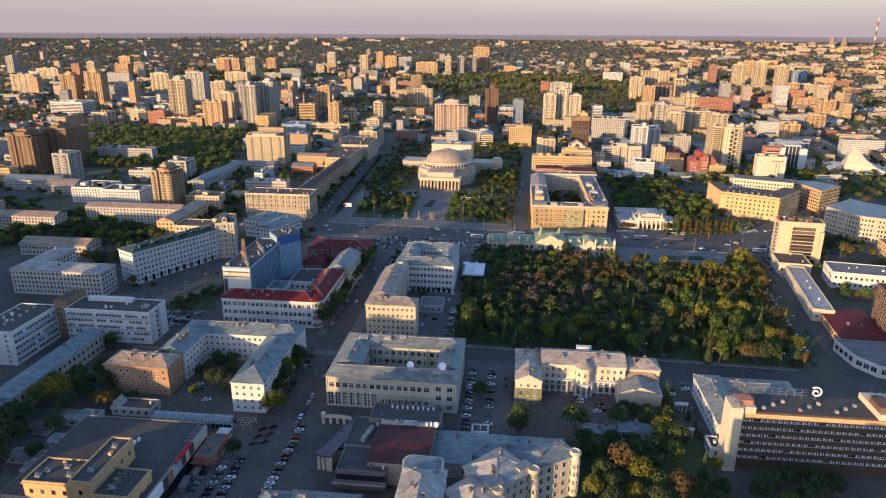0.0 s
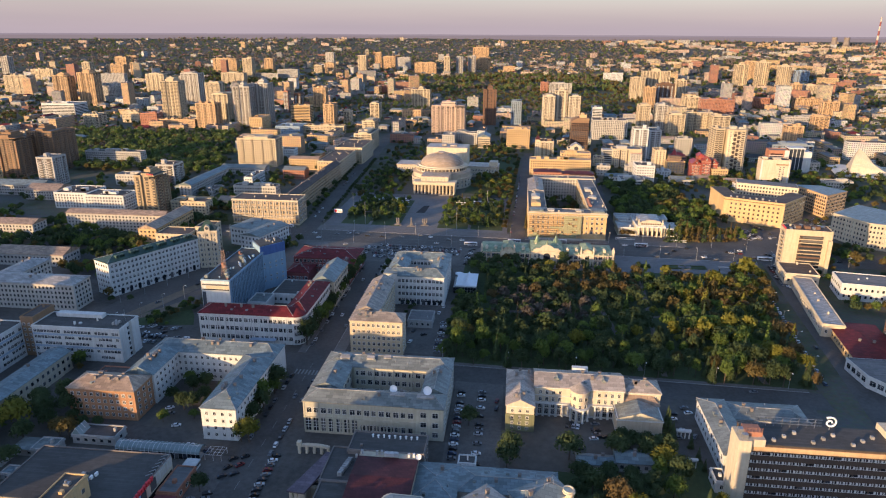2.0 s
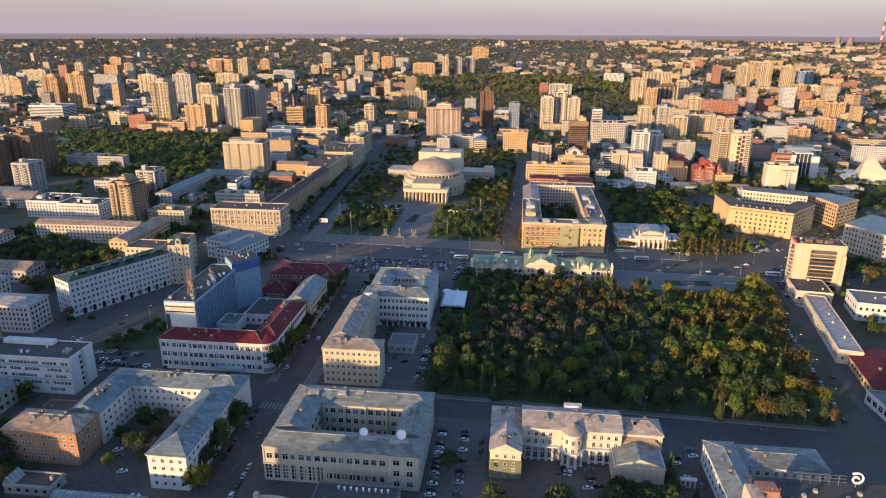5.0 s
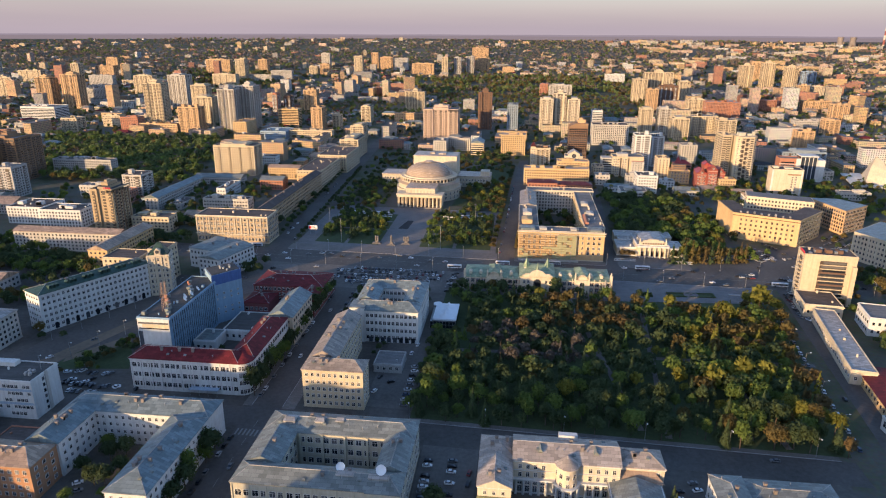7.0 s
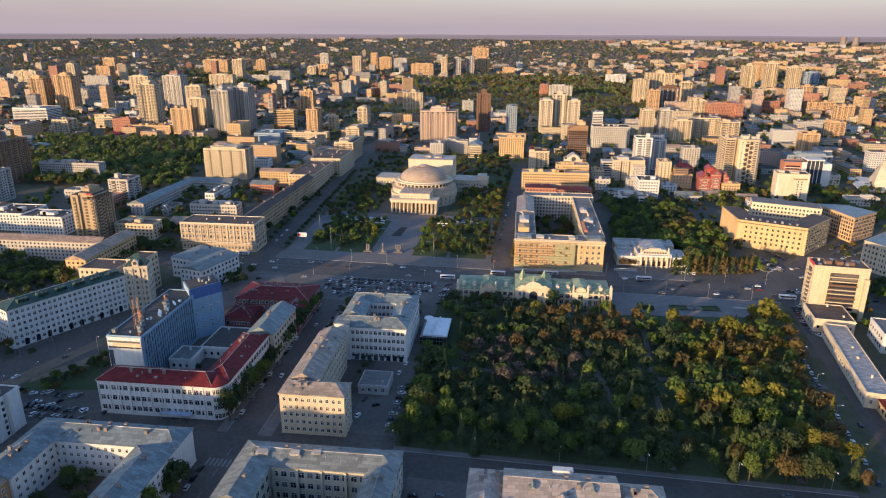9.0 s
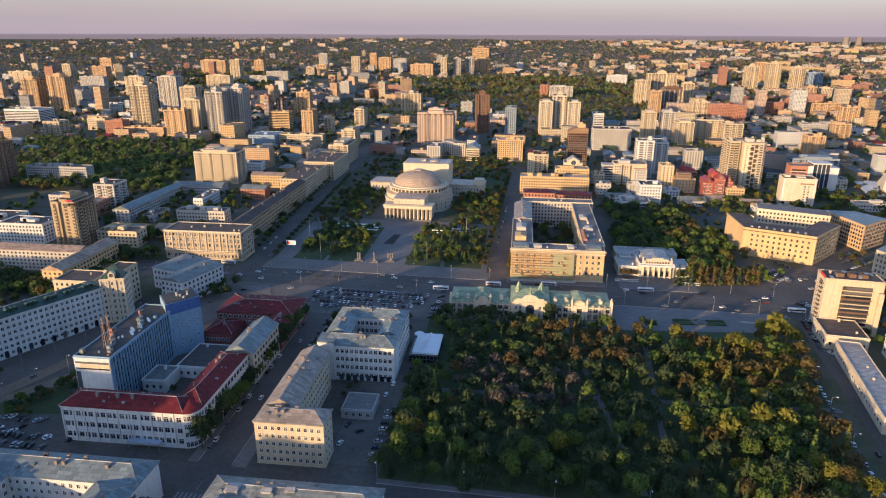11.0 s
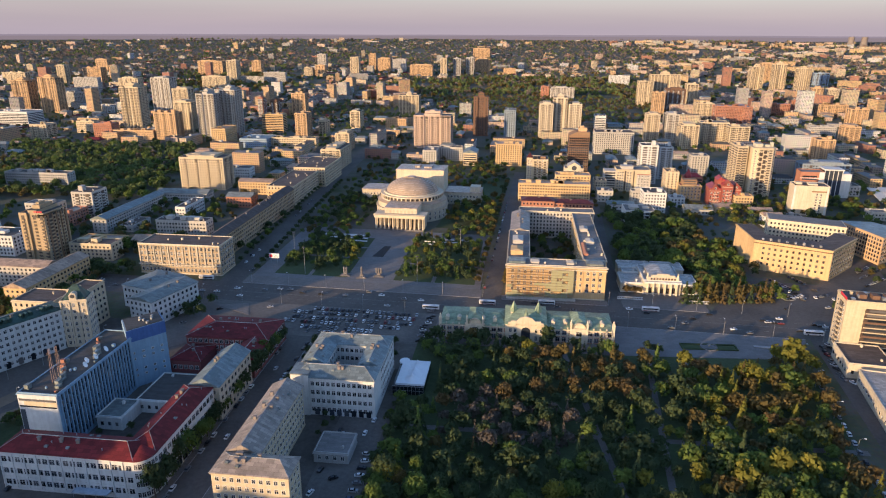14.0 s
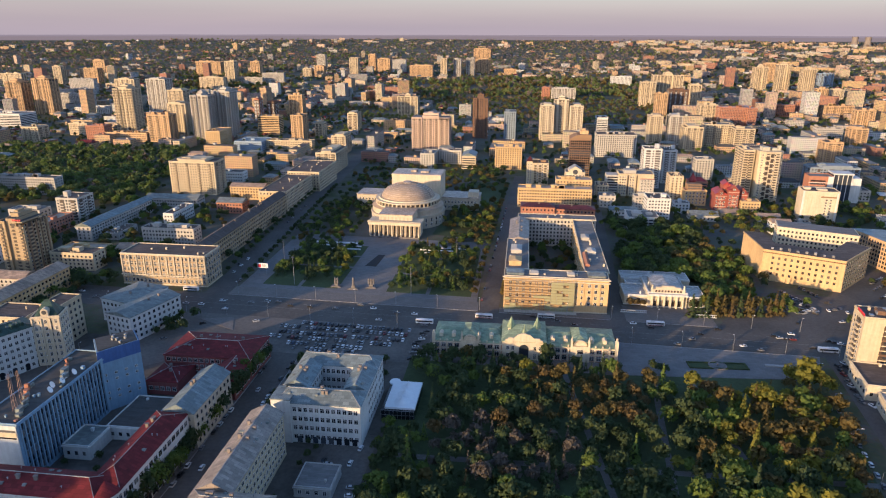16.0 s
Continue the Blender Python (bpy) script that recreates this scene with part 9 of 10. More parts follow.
for k in range(110):
    pooled(_rng.uniform(-190, 10), _rng.uniform(800, 900), _rng.uniform(0.6, 1.0), _rng.choice(("leaf_green", "leaf_dark", "leaf_olive")), 0.1)
for (x0, y0, x1, y1, n) in ((-182, 645, -132, 790, 70), (-182, 790, -100, 930, 80), (-100, 800, 10, 930, 90), (-24, 640, 4, 660, 10), (-178, 618, -132, 640, 24), (-40, 625, 2, 655, 24)):
    for k in range(n):
        pooled(_rng.uniform(x0, x1), _rng.uniform(y0, y1), _rng.uniform(0.5, 0.95), _rng.choice(("leaf_dark", "leaf_dark", "leaf_green", "leaf_olive")), 0.1)
for k in range(26):                                   # lime rows along the streets
    pooled(0 + k * 0.55, 530 + k * 12.5, 0.8, _rng.choice(("leaf_dark", "leaf_olive")), 0.1)
    pooled(21 + k * 0.2, 532 + k * 3.5, 0.55, "leaf_olive", 0.1)
    pooled(-180 - k * 0.7, 530 + k * 11, 0.7, "leaf_dark", 0.1)
    pooled(-202 - k * 0.8, 545 + k * 12, 0.6, "leaf_dark", 0.1)
# grove behind the columned house; leaf colours paint its sunny and shaded sides
for k in range(250):
    y = _rng.uniform(536, 705)
    x = _rng.uniform(112 + (y - 536) * 0.03, 172 + (y - 536) * 0.22)
    if 104 < x < 168 and y < 576:
        continue
    if y > 690 and x > 175:
        continue
    sun_tint = x > 160 and y < 640
    pooled(x, y, _rng.uniform(0.9, 1.6), _rng.choice(("leaf_yellow", "leaf_olive", "leaf_green")) if sun_tint else _rng.choice(("leaf_dark", "leaf_dark", "leaf_green")), 0.1)
for k in range(11):
    pooled(156 + k * 6.2 + _rng.uniform(-2, 2), 529 + _rng.uniform(-3, 4) + max(0, k - 3) * 1.1, _rng.uniform(0.9, 1.4), _rng.choice(("leaf_rust", "leaf_olive", "leaf_yellow", "leaf_green")), 0.1)
for x in (112, 116, 120):
    pooled(x, 528, 0.75, "leaf_rust", 0.2)
for (x, y, s) in ((111, 448, 0.7), (114, 446, 0.8), (117, 444, 0.7)):
    pooled(x, y, s, "leaf_dark", 0.2)
for (x0, y0, x1, y1, n) in ((112, 700, 140, 820, 26), (170, 690, 260, 770, 60), (255, 700, 345, 765, 60), (300, 770, 350, 815, 30), (350, 690, 420, 820, 60), (215, 830, 295, 900, 40), (40, 720, 110, 755, 10), (130, 850, 180, 900, 20)):
    for k in range(n):
        x, y, s = _rng.uniform(x0, x1), _rng.uniform(y0, y1), _rng.uniform(0.5, 1.0)
        if not any(fx - 3 < x < fx + fw + 3 and fy - 3 < y < fy + fd + 3 for fx, fy, fw, fd, _q in FOOTPRINTS):
            pooled(x, y, s, _rng.choice(("leaf_dark", "leaf_dark", "leaf_green", "leaf_olive", "leaf_yellow")), 0.1)
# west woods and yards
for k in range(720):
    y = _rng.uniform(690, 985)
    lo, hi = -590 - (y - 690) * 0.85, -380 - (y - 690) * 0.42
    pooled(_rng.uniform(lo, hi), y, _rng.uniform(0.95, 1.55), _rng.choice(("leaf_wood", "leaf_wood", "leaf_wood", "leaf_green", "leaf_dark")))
for (x0, y0, x1, y1, n) in ((-480, 405, -350, 460, 70), (-330, 470, -290, 505, 26), (-345, 540, -285, 580, 40), (-420, 545, -270, 690, 170), (-205, 440, -182, 470, 12), (-350, 370, -285, 400, 40), (-340, 425, -290, 470, 40), (-215, 540, -204, 690, 10), (-560, 480, -490, 525, 30), (-700, 560, -600, 640, 50), (-280, 330, -260, 344, 3), (42, 556, 80, 664, 60), (240, 390, 300, 410, 16), (160, 575, 215, 600, 10), (250, 700, 330, 770, 26), (300, 560, 345, 600, 10), (-30, 880, 20, 1000, 40), (-250, 256, -225, 262, 4), (350, 640, 520, 800, 170), (380, 700, 620, 900, 160), (170, 575, 225, 720, 60), (250, 430, 330, 520, 50), (300, 330, 420, 460, 90), (260, 480, 312, 520, 30)):
    for k in range(n):
        pooled(_rng.uniform(x0, x1), _rng.uniform(y0, y1), _rng.uniform(0.55, 1.1), _rng.choice(("leaf_dark", "leaf_dark", "leaf_green", "leaf_olive")))

# ---------------------------------------------------------------- the wider city, too far to pick apart
for _x0, _y0, _w, _d in ((-92, 222, 75, 50), (236, 762, 42, 36), (-280, 500, 90, 40), (18, 508, 90, 165), (-160, 630, 150, 140), (215, 570, 100, 95), (-250, 530, 50, 330), (100, 525, 70, 55), (-364, 310, 80, 60), (-300, 340, 100, 150), (-190, 295, 80, 150), (295, 490, 80, 170), (220, 300, 90, 170), (-204, 500, 225, 425), (98, 520, 140, 190), (370, 600, 250, 270)):
    FOOTPRINTS.append((_x0, _y0, _w, _d, 0.0))


def free(x, y, w, d, margin=4.0):
    for (fx, fy, fw, fd, rot) in FOOTPRINTS:
        if x < fx + fw + margin and x + w + margin > fx and y < fy + fd + margin and y + d + margin > fy:
            return False
    return True


def on_road(x, y, m=6.0):
    if abs(y - 491) < 22:
        return True
    return any(inside(x + a, y + b, p) for p in ROADS for a in (-m, m) for b in (-m, m))


def wooded(x, y):
    """Large woods: beyond the theatre to the right, and to the left."""
    if inside(x, y, [(-120, 1480), (120, 1300), (300, 1330), (420, 1750), (380, 2350), (-60, 2300), (-420, 2080), (-300, 1720)]):
        return True
    if inside(x, y, [(-590, 690), (-380, 690), (-500, 985), (-840, 985)]):
        return True
    if y > 1200 and inside(x, y, [(-1500, 2150), (-900, 2050), (-850, 2300), (-1500, 2400)]):
        return True
    return noise.noise((x / 420, y / 420, 4.0)) > 0.34 and y > 900


def far_facade():
    m, n, l, b = nodes_of("far_facade")
    uv = n.new("ShaderNodeUVMap")
    uv.uv_map = "UVMap"
    brick = n.new("ShaderNodeTexBrick")
    brick.offset, brick.squash = 0.0, 1.0
    for k, v in (("Scale", 1.0), ("Mortar Size", 0.75), ("Mortar Smooth", 0.05), ("Brick Width", 3.1), ("Row Height", 3.0), ("Bias", 0.0)):
        brick.inputs[k].default_value = v
    l.new(uv.outputs["UV"], brick.inputs["Vector"])
    geo = n.new("ShaderNodeNewGeometry")
    ramp = n.new("ShaderNodeValToRGB")
    ramp.color_ramp.interpolation = "CONSTANT"
    e = ramp.color_ramp.elements
    cols = [(0.0, WALLS["cream"]), (0.16, WALLS["pale"]), (0.28, WALLS["pink"]), (0.46, WALLS["white"]), (0.56, WALLS["ochre"]), (0.68, WALLS["orange"]), (0.80, WALLS["grey"]), (0.90, WALLS["brick"])]
    e[0].position, e[0].color = cols[0][0], (*cols[0][1], 1)
    e[1].position, e[1].color = cols[1][0], (*cols[1][1], 1)
    for p, c in cols[2:]:
        e.new(p).color = (*c, 1)
    l.new(geo.outputs["Random Per Island"], ramp.inputs["Fac"])
    nz = n.new("ShaderNodeTexNoise")
    nz.inputs["Scale"].default_value, nz.inputs["Detail"].default_value = 0.15, 5
    l.new(geo.outputs["Position"], nz.inputs["Vector"])
    mul = n.new("ShaderNodeMix")
    mul.data_type, mul.blend_type = "RGBA", "MULTIPLY"
    mul.inputs["Factor"].default_value = 0.45
    l.new(ramp.outputs["Color"], mul.inputs["A"])
    l.new(nz.outputs["Color"], mul.inputs["B"])
    mix = n.new("ShaderNodeMix")
    mix.data_type = "RGBA"
    l.new(brick.outputs["Fac"], mix.inputs["Factor"])
    mix.inputs["A"].default_value = (0.05, 0.055, 0.065, 1)
    l.new(mul.outputs["Result"], mix.inputs["B"])
    l.new(mix.outputs["Result"], b.inputs["Base Color"])
    b.inputs["Roughness"].default_value = 0.8
    return m


def far_city():
    m = far_facade()
    rng = random.Random(77)
    V, F, UV, MI = [], [], [], []
    roofs = [M["bitumen"], M["bitumen_pale"], M["metal_grey"], M["metal_rust"], M["metal_blue"], M["metal_red"], M["felt_brown"]]

    def slab(x, y, w, d, h, z, roof, pitched, turn):
        i = len(V)
        ca, sa = math.cos(turn), math.sin(turn)
        P = [(x + a * ca - b * sa, y + a * sa + b * ca) for a, b in ((0, 0), (w, 0), (w, d), (0, d))]
        V.extend([(px, py, z - 4) for px, py in P] + [(px, py, z + h) for px, py in P])
        for k, L in ((0, w), (1, d), (2, w), (3, d)):
            j = (k + 1) % 4
            F.append((i + k, i + j, i + 4 + j, i + 4 + k))
            u0 = rng.uniform(0, 3)
            UV.append([(u0, -4), (u0 + L, -4), (u0 + L, h), (u0, h)])
            MI.append(0)
        if pitched:
            i2 = len(V)
            o = 0.5
            Q = [(x + a * ca - b * sa, y + a * sa + b * ca) for a, b in ((-o, -o), (w + o, -o), (w + o, d + o), (-o, d + o))]
            e = min(w, d) / 2 * 0.8
            R = ((e, d / 2), (w - e, d / 2)) if w > d else ((w / 2, e), (w / 2, d - e))
            R = [(x + a * ca - b * sa, y + a * sa + b * ca) for a, b in R]
            V.extend([(qx, qy, z + h) for qx, qy in Q] + [(rx, ry, z + h + min(w, d) * 0.24) for rx, ry in R])
            t = [(0, 1, 5, 4), (1, 2, 5), (2, 3, 4, 5), (3, 0, 4)] if w > d else [(0, 1, 4), (1, 2, 5, 4), (2, 3, 5), (3, 0, 4, 5)]
            for q in t:
                F.append(tuple(i2 + c for c in q))
                UV.append([(0, 0)] * len(q))
                MI.append(roof)
        else:
            i2 = len(V)
            V.extend([(px, py, z + h + 0.05) for px, py in P])
            F.append((i2, i2 + 1, i2 + 2, i2 + 3))
            UV.append([(0, 0)] * 4)
            MI.append(roof)
            if w > 12:
                a, b = rng.uniform(0.2, 0.7) * w, rng.uniform(0.2, 0.5) * d
                H = [(x + p * ca - q * sa, y + p * sa + q * ca) for p, q in ((a, b), (a + 4, b), (a + 4, b + 4), (a, b + 4))]
                i3 = len(V)
                V.extend([(hx, hy, z + h) for hx, hy in H] + [(hx, hy, z + h + 2.8) for hx, hy in H])
                for k in range(4):
                    j = (k + 1) % 4
                    F.append((i3 + k, i3 + j, i3 + 4 + j, i3 + 4 + k))
                    UV.append([(0.9, 0.1)] * 4)
                    MI.append(0)
                F.append((i3 + 4, i3 + 5, i3 + 6, i3 + 7))
                UV.append([(0, 0)] * 4)
                MI.append(roof)

    own = [0]
    y = 560.0
    while y < 4650:
        cell = 36 if y < 1000 else 40 if y < 2000 else 48 if y < 3200 else 58
        half = 0.80 * y + 160
        x = -half - y * 0.12
        while x < half:
            px, py = x + rng.uniform(-6, 6), y + rng.uniform(-6, 6)
            x += cell
            r = math.hypot(px, py)
            if r > 4750:
                continue
            # streets of the wider grid
            if (px + py * 0.06) % 190 < 15 or py % 165 < 14:
                continue
            dense = noise.noise((px / 260, py / 260, 9.0))
            if wooded(px, py):
                for _ in range(8 if r < 2500 else 3):
                    k = "crown" if r < 1800 else "bush"
                    s = rng.uniform(0.8, 1.3) * (1 if r < 1800 else 1.4)
                    qx, qy = px + rng.uniform(-cell, cell) * 0.5, py + rng.uniform(-cell, cell) * 0.5
                    if free(qx - 3, qy - 3, 6, 6, 1):
                        # woods turn mauve with distance: haze painted into the leaf colour
                        pooled(qx, qy, s, rng.choice(("leaf_wood", "leaf_olive", "leaf_olive", "leaf_wood", "leaf_haze", "leaf_wood") if r < 2600 else ("leaf_haze", "leaf_haze", "leaf_wood")), None, k, rng)
                continue
            for _ in range(7 if r < 1500 else 6 if r < 2200 else 4 if r < 3000 else 3):
                if rng.random() < 0.8:
                    qx, qy = px + rng.uniform(-cell, cell) * 0.5, py + rng.uniform(-cell, cell) * 0.5
                    if free(qx - 3, qy - 3, 6, 6, 1) and not on_road(qx, qy, 4):
                        s = rng.uniform(0.55, 1.1) * (1 if r < 1800 else 1.2 if r < 3000 else 1.4)
                        # paler olive and mauve leaves further off paint in the haze
                        pooled(qx, qy, s, rng.choice(("leaf_green", "leaf_dark", "leaf_dark", "leaf_dark", "leaf_olive") if r < 1800 else ("leaf_olive", "leaf_haze", "leaf_wood", "leaf_wood") if r < 2600 else ("leaf_haze", "leaf_haze", "leaf_wood")), None, "crown" if r < 1700 else "bush", rng)
            if rng.random() < (0.14 if r < 1100 else 0.32 if r < 2000 else 0.5 if r < 2900 else 0.78 if px < 500 else 0.6):
                continue
            u = rng.random()
            z = ground_height(px, py)
            turn = -0.02 + rng.choice((0, 0, 0, 0.35, -0.3)) * (1 if r > 1500 else 0)
            pitched = False
            if dense < -0.25 and r > 1100:                     # small private houses
                for _ in range(3):
                    w, d, h, pitched = rng.uniform(8, 13), rng.uniform(7, 11), rng.uniform(3, 6.5), True
                    qx, qy = px + rng.uniform(-cell, cell) * 0.45, py + rng.uniform(-cell, cell) * 0.45
                    if free(qx, qy, w, d, 2):
                        slab(qx, qy, w, d, h, z, rng.choice((3, 4, 5, 6, 7)), True, turn)
                continue
            if u < 0.50:
                w, d, h, pitched = rng.uniform(14, 34), rng.uniform(11, 16), rng.uniform(5, 12), rng.random() < 0.7
            elif u < 0.84:
                w, d, h = rng.uniform(26, 56), rng.uniform(12, 15), rng.uniform(11, 17)
            elif u < 0.93:
                w, d, h = rng.uniform(24, 70), rng.uniform(13, 16), rng.uniform(24, 31)
            elif r > 1500:
                w, d, h = rng.uniform(18, 30), rng.uniform(16, 22), rng.uniform(34, 62)
            else:
                continue
            if r > 2900 and px > 600 and u > 0.35:              # long pale slabs on the rise
                w, d, h, pitched = rng.uniform(34, 92), 13, rng.uniform(12, 19), False
            elif r > 2400:
                h *= 0.55
            if rng.random() < 0.3 and w > d:
                w, d = d, w
            if free(px, py, w, d) and not on_road(px + w / 2, py + d / 2, max(w, d) / 2 if r < 1100 else 4):
                if r < 1400 and own[0] < 42:
                    own[0] += 1
                    block("town_house", px, py, w, d, h, rng.choice(("white", "cream", "pale", "ochre", "ivory", "grey", "brick", "white")), "gable" if pitched else "flat")
                    continue
                slab(px, py, w, d, h, z, rng.choice((3, 4, 5, 3, 1, 6)) if pitched else rng.choice((1, 2, 7, 2)), pitched, turn)
        y += cell
    # unseen blocks behind the starting point and beyond the left edge, added to shade the foreground
    for (x0, x1, yc, h) in ((-446, -337, 104, 64), (-336.9, -307, 104, 39), (-306.9, -290, 104, 25), (-290, -272, 96, 26), (-270, -258, 100, 52), (-257.9, -242, 100, 16), (-215, -192.1, 86, 44), (-192, -159, 86, 62), (-158.9, -145, 104, 38), (-144, -124, 70, 24), (-116, -50, 108, 12), (-42, -6, 100, 20), (5, 76, 104, 46), (-434, -386, 150, 40), (-380, -332, 168, 44), (-326, -310, 186, 36), (-484, -438, 230, 44), (-534, -464, 320, 40), (-434, -398, 250, 40), (-412, -386, 205, 46)):
        slab(x0, yc - 15, x1 - x0, 15, h, 0, 1, False, 0)
    y = -560.0
    while y < 60:
        x = -860.0
        while x < 460:
            px, py = x + rng.uniform(-6, 6), y + rng.uniform(-6, 6)
            x += 62
            if abs(px + 100) < 22:
                continue
            if rng.random() < 0.9:
                slab(px, py, rng.uniform(34, 52), rng.uniform(14, 26), rng.uniform(16, 28), 0, rng.choice((1, 3, 4)), rng.random() < 0.5, 0)
        y += 58
    y = 80.0
    while y < 560:
        x = -1250.0
        while x < -(y * 0.80 + 175):
            if rng.random() < 0.85:
                slab(x, y, rng.uniform(30, 46), rng.uniform(14, 24), rng.uniform(16, 30), 0, rng.choice((1, 3, 4)), rng.random() < 0.5, 0)
            x += 58
        y += 54
    me = bpy.data.meshes.new("far_city")
    me.from_pydata([(*site(vx, vy), vz) for vx, vy, vz in V], [], F)
    lay = me.uv_layers.new(name="UVMap")
    flat = [c for q in UV for p in q for c in p]
    lay.data.foreach_set("uv", flat)
    me.materials.append(m)
    for k in roofs:
        me.materials.append(k)
    me.polygons.foreach_set("material_index", MI)
    ob = new("far_city_blocks", me)
    tagged(ob, "dense far city blocks, with unseen added blocks that cast shade", "city blocks", kind="stuff")


far_city()

# far landmarks: cooling towers and a striped chimney at the skyline
for (x, y, r0, h) in ((2022, 4076, 25, 72), (2081, 4046, 25, 72)):
    ct = root("cooling_tower", "hazy grey cooling tower on the skyline", "cooling tower", x, y, (ground_height(x, y) - 12) / HEIGHT, group="cooling towers", built=True)
    _f = Form()
    _f.lathe([(r0, 0), (r0 * 0.8, h * 0.35), (r0 * 0.64, h * 0.72), (r0 * 0.7, h)], 28, cap=False)
    smooth(part("shell", _f, M["wall_chimney"], ct))
ch = root("striped_chimney", "tall red and white striped power station chimney", "chimney", 2218, 3973, (ground_height(2218, 3973) - 10) / HEIGHT, built=True)
for k in range(7):
    _f = Form()
    _f.lathe([(7 - k * 0.5, k * 28), (6.6 - k * 0.5, k * 28 + 28)], 16)
    part("ring", _f, M["wall_darkred" if k % 2 else "wall_pale"], ch)

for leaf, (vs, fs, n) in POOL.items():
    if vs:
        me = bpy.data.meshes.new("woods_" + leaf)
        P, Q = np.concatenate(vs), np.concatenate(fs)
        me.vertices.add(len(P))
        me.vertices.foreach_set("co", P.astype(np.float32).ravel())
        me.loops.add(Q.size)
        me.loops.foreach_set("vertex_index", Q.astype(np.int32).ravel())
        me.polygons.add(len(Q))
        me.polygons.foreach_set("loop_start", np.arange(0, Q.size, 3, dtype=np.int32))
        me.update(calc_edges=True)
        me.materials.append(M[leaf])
        tagged(new({"leaf_wood": "mixed_woods", "leaf_haze": "budding_woods", "leaf_dark": "dark_city_trees", "leaf_green": "green_city_trees", "leaf_yellow": "yellow_city_trees", "leaf_olive": "olive_city_trees", "leaf_rust": "brown_city_trees", "leaf_bare": "bare_park_trees"}[leaf], me), {"leaf_wood": "soft green woods and gardens of the city", "leaf_haze": "mauve-brown budding woods far off", "leaf_dark": "dark green city trees between the houses", "leaf_green": "fresh green city trees between the houses", "leaf_yellow": "yellow-green city trees with sunlight painted into the leaves", "leaf_olive": "olive-brown city trees with young leaves", "leaf_rust": "rusty brown budding city trees", "leaf_bare": "grey-brown park trees with thin crowns"}[leaf], "trees", kind="stuff")

# wooded ridges at the very end of the plain, too far to shift; their glow paints the haze
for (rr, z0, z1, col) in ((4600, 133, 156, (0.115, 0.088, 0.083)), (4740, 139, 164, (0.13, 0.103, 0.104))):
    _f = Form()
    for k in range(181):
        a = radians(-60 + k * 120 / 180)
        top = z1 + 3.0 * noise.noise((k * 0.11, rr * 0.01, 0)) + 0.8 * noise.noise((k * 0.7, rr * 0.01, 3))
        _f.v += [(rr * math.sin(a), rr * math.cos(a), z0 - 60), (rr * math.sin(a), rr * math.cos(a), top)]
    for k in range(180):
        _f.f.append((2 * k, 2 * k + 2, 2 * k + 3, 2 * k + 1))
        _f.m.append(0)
    _m, _n2, _l2, _b2 = nodes_of("haze_glow")
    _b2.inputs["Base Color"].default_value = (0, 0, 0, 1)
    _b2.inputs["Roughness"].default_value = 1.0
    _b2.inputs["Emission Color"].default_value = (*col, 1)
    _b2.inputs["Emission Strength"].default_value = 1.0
    tagged(part("backdrop_ridge", _f, _m), "self-lit mauve backdrop strip painted as a hazy ridge", "backdrop", kind="structure")

# ---------------------------------------------------------------- vehicles
CAR_COLOURS = {"white": (0.62, 0.62, 0.62), "silver": (0.36, 0.37, 0.38), "grey": (0.14, 0.145, 0.15), "black": (0.02, 0.02, 0.022), "red": (0.16, 0.025, 0.025), "blue": (0.035, 0.05, 0.09)}
for _k, _c in CAR_COLOURS.items():
    paint("car_" + _k, _c, 0.3)


def loft(sections, mat=0):
    """Closed cross-sections (x, half width, bottom, top) along the length."""
    f = Form()
    for (x, w, b, t) in sections:
        f.v += [(x, -w, b), (x, w, b), (x, w * 0.94, t), (x, -w * 0.94, t)]
    for k in range(len(sections) - 1):
        a, b = k * 4, k * 4 + 4
        for j in range(4):
            i = (j + 1) % 4
            f.f.append((a + j, b + j, b + i, a + i))
            f.m.append(mat)
    f.f += [(3, 2, 1, 0), tuple(len(f.v) - 4 + c for c in (0, 1, 2, 3))]
    f.m += [mat, mat]
    return f


def make_car(colour):
    r = root("car", "%s parked car on asphalt" % colour, "car", 0, 0, -50)
    part("body", loft([(-2.2, 0.72, 0.35, 0.75), (-2.0, 0.86, 0.25, 0.92), (-0.9, 0.88, 0.22, 0.95), (0.9, 0.88, 0.22, 0.95), (2.0, 0.84, 0.25, 0.82), (2.25, 0.68, 0.35, 0.62)]), M["car_" + colour], r)
    cab = loft([(-1.75, 0.76, 0.9, 0.96), (-1.15, 0.74, 0.9, 1.40), (0.35, 0.74, 0.9, 1.43), (1.1, 0.76, 0.9, 0.96)])
    cab.m[6] = 1
    part("cabin", cab, [M["glazing"], M["car_" + colour]], r)
    wf = Form()
    wf.rod((0, -0.1, 0), (0, 0.1, 0), 0.32, 10)
    me = wf.mesh("wheel", M["rubber"])
    for x in (-1.4, 1.4):
        for y in (-0.8, 0.8):
            part("wheel", me, None, r, at=pose(x, y, 0.32))
    return r


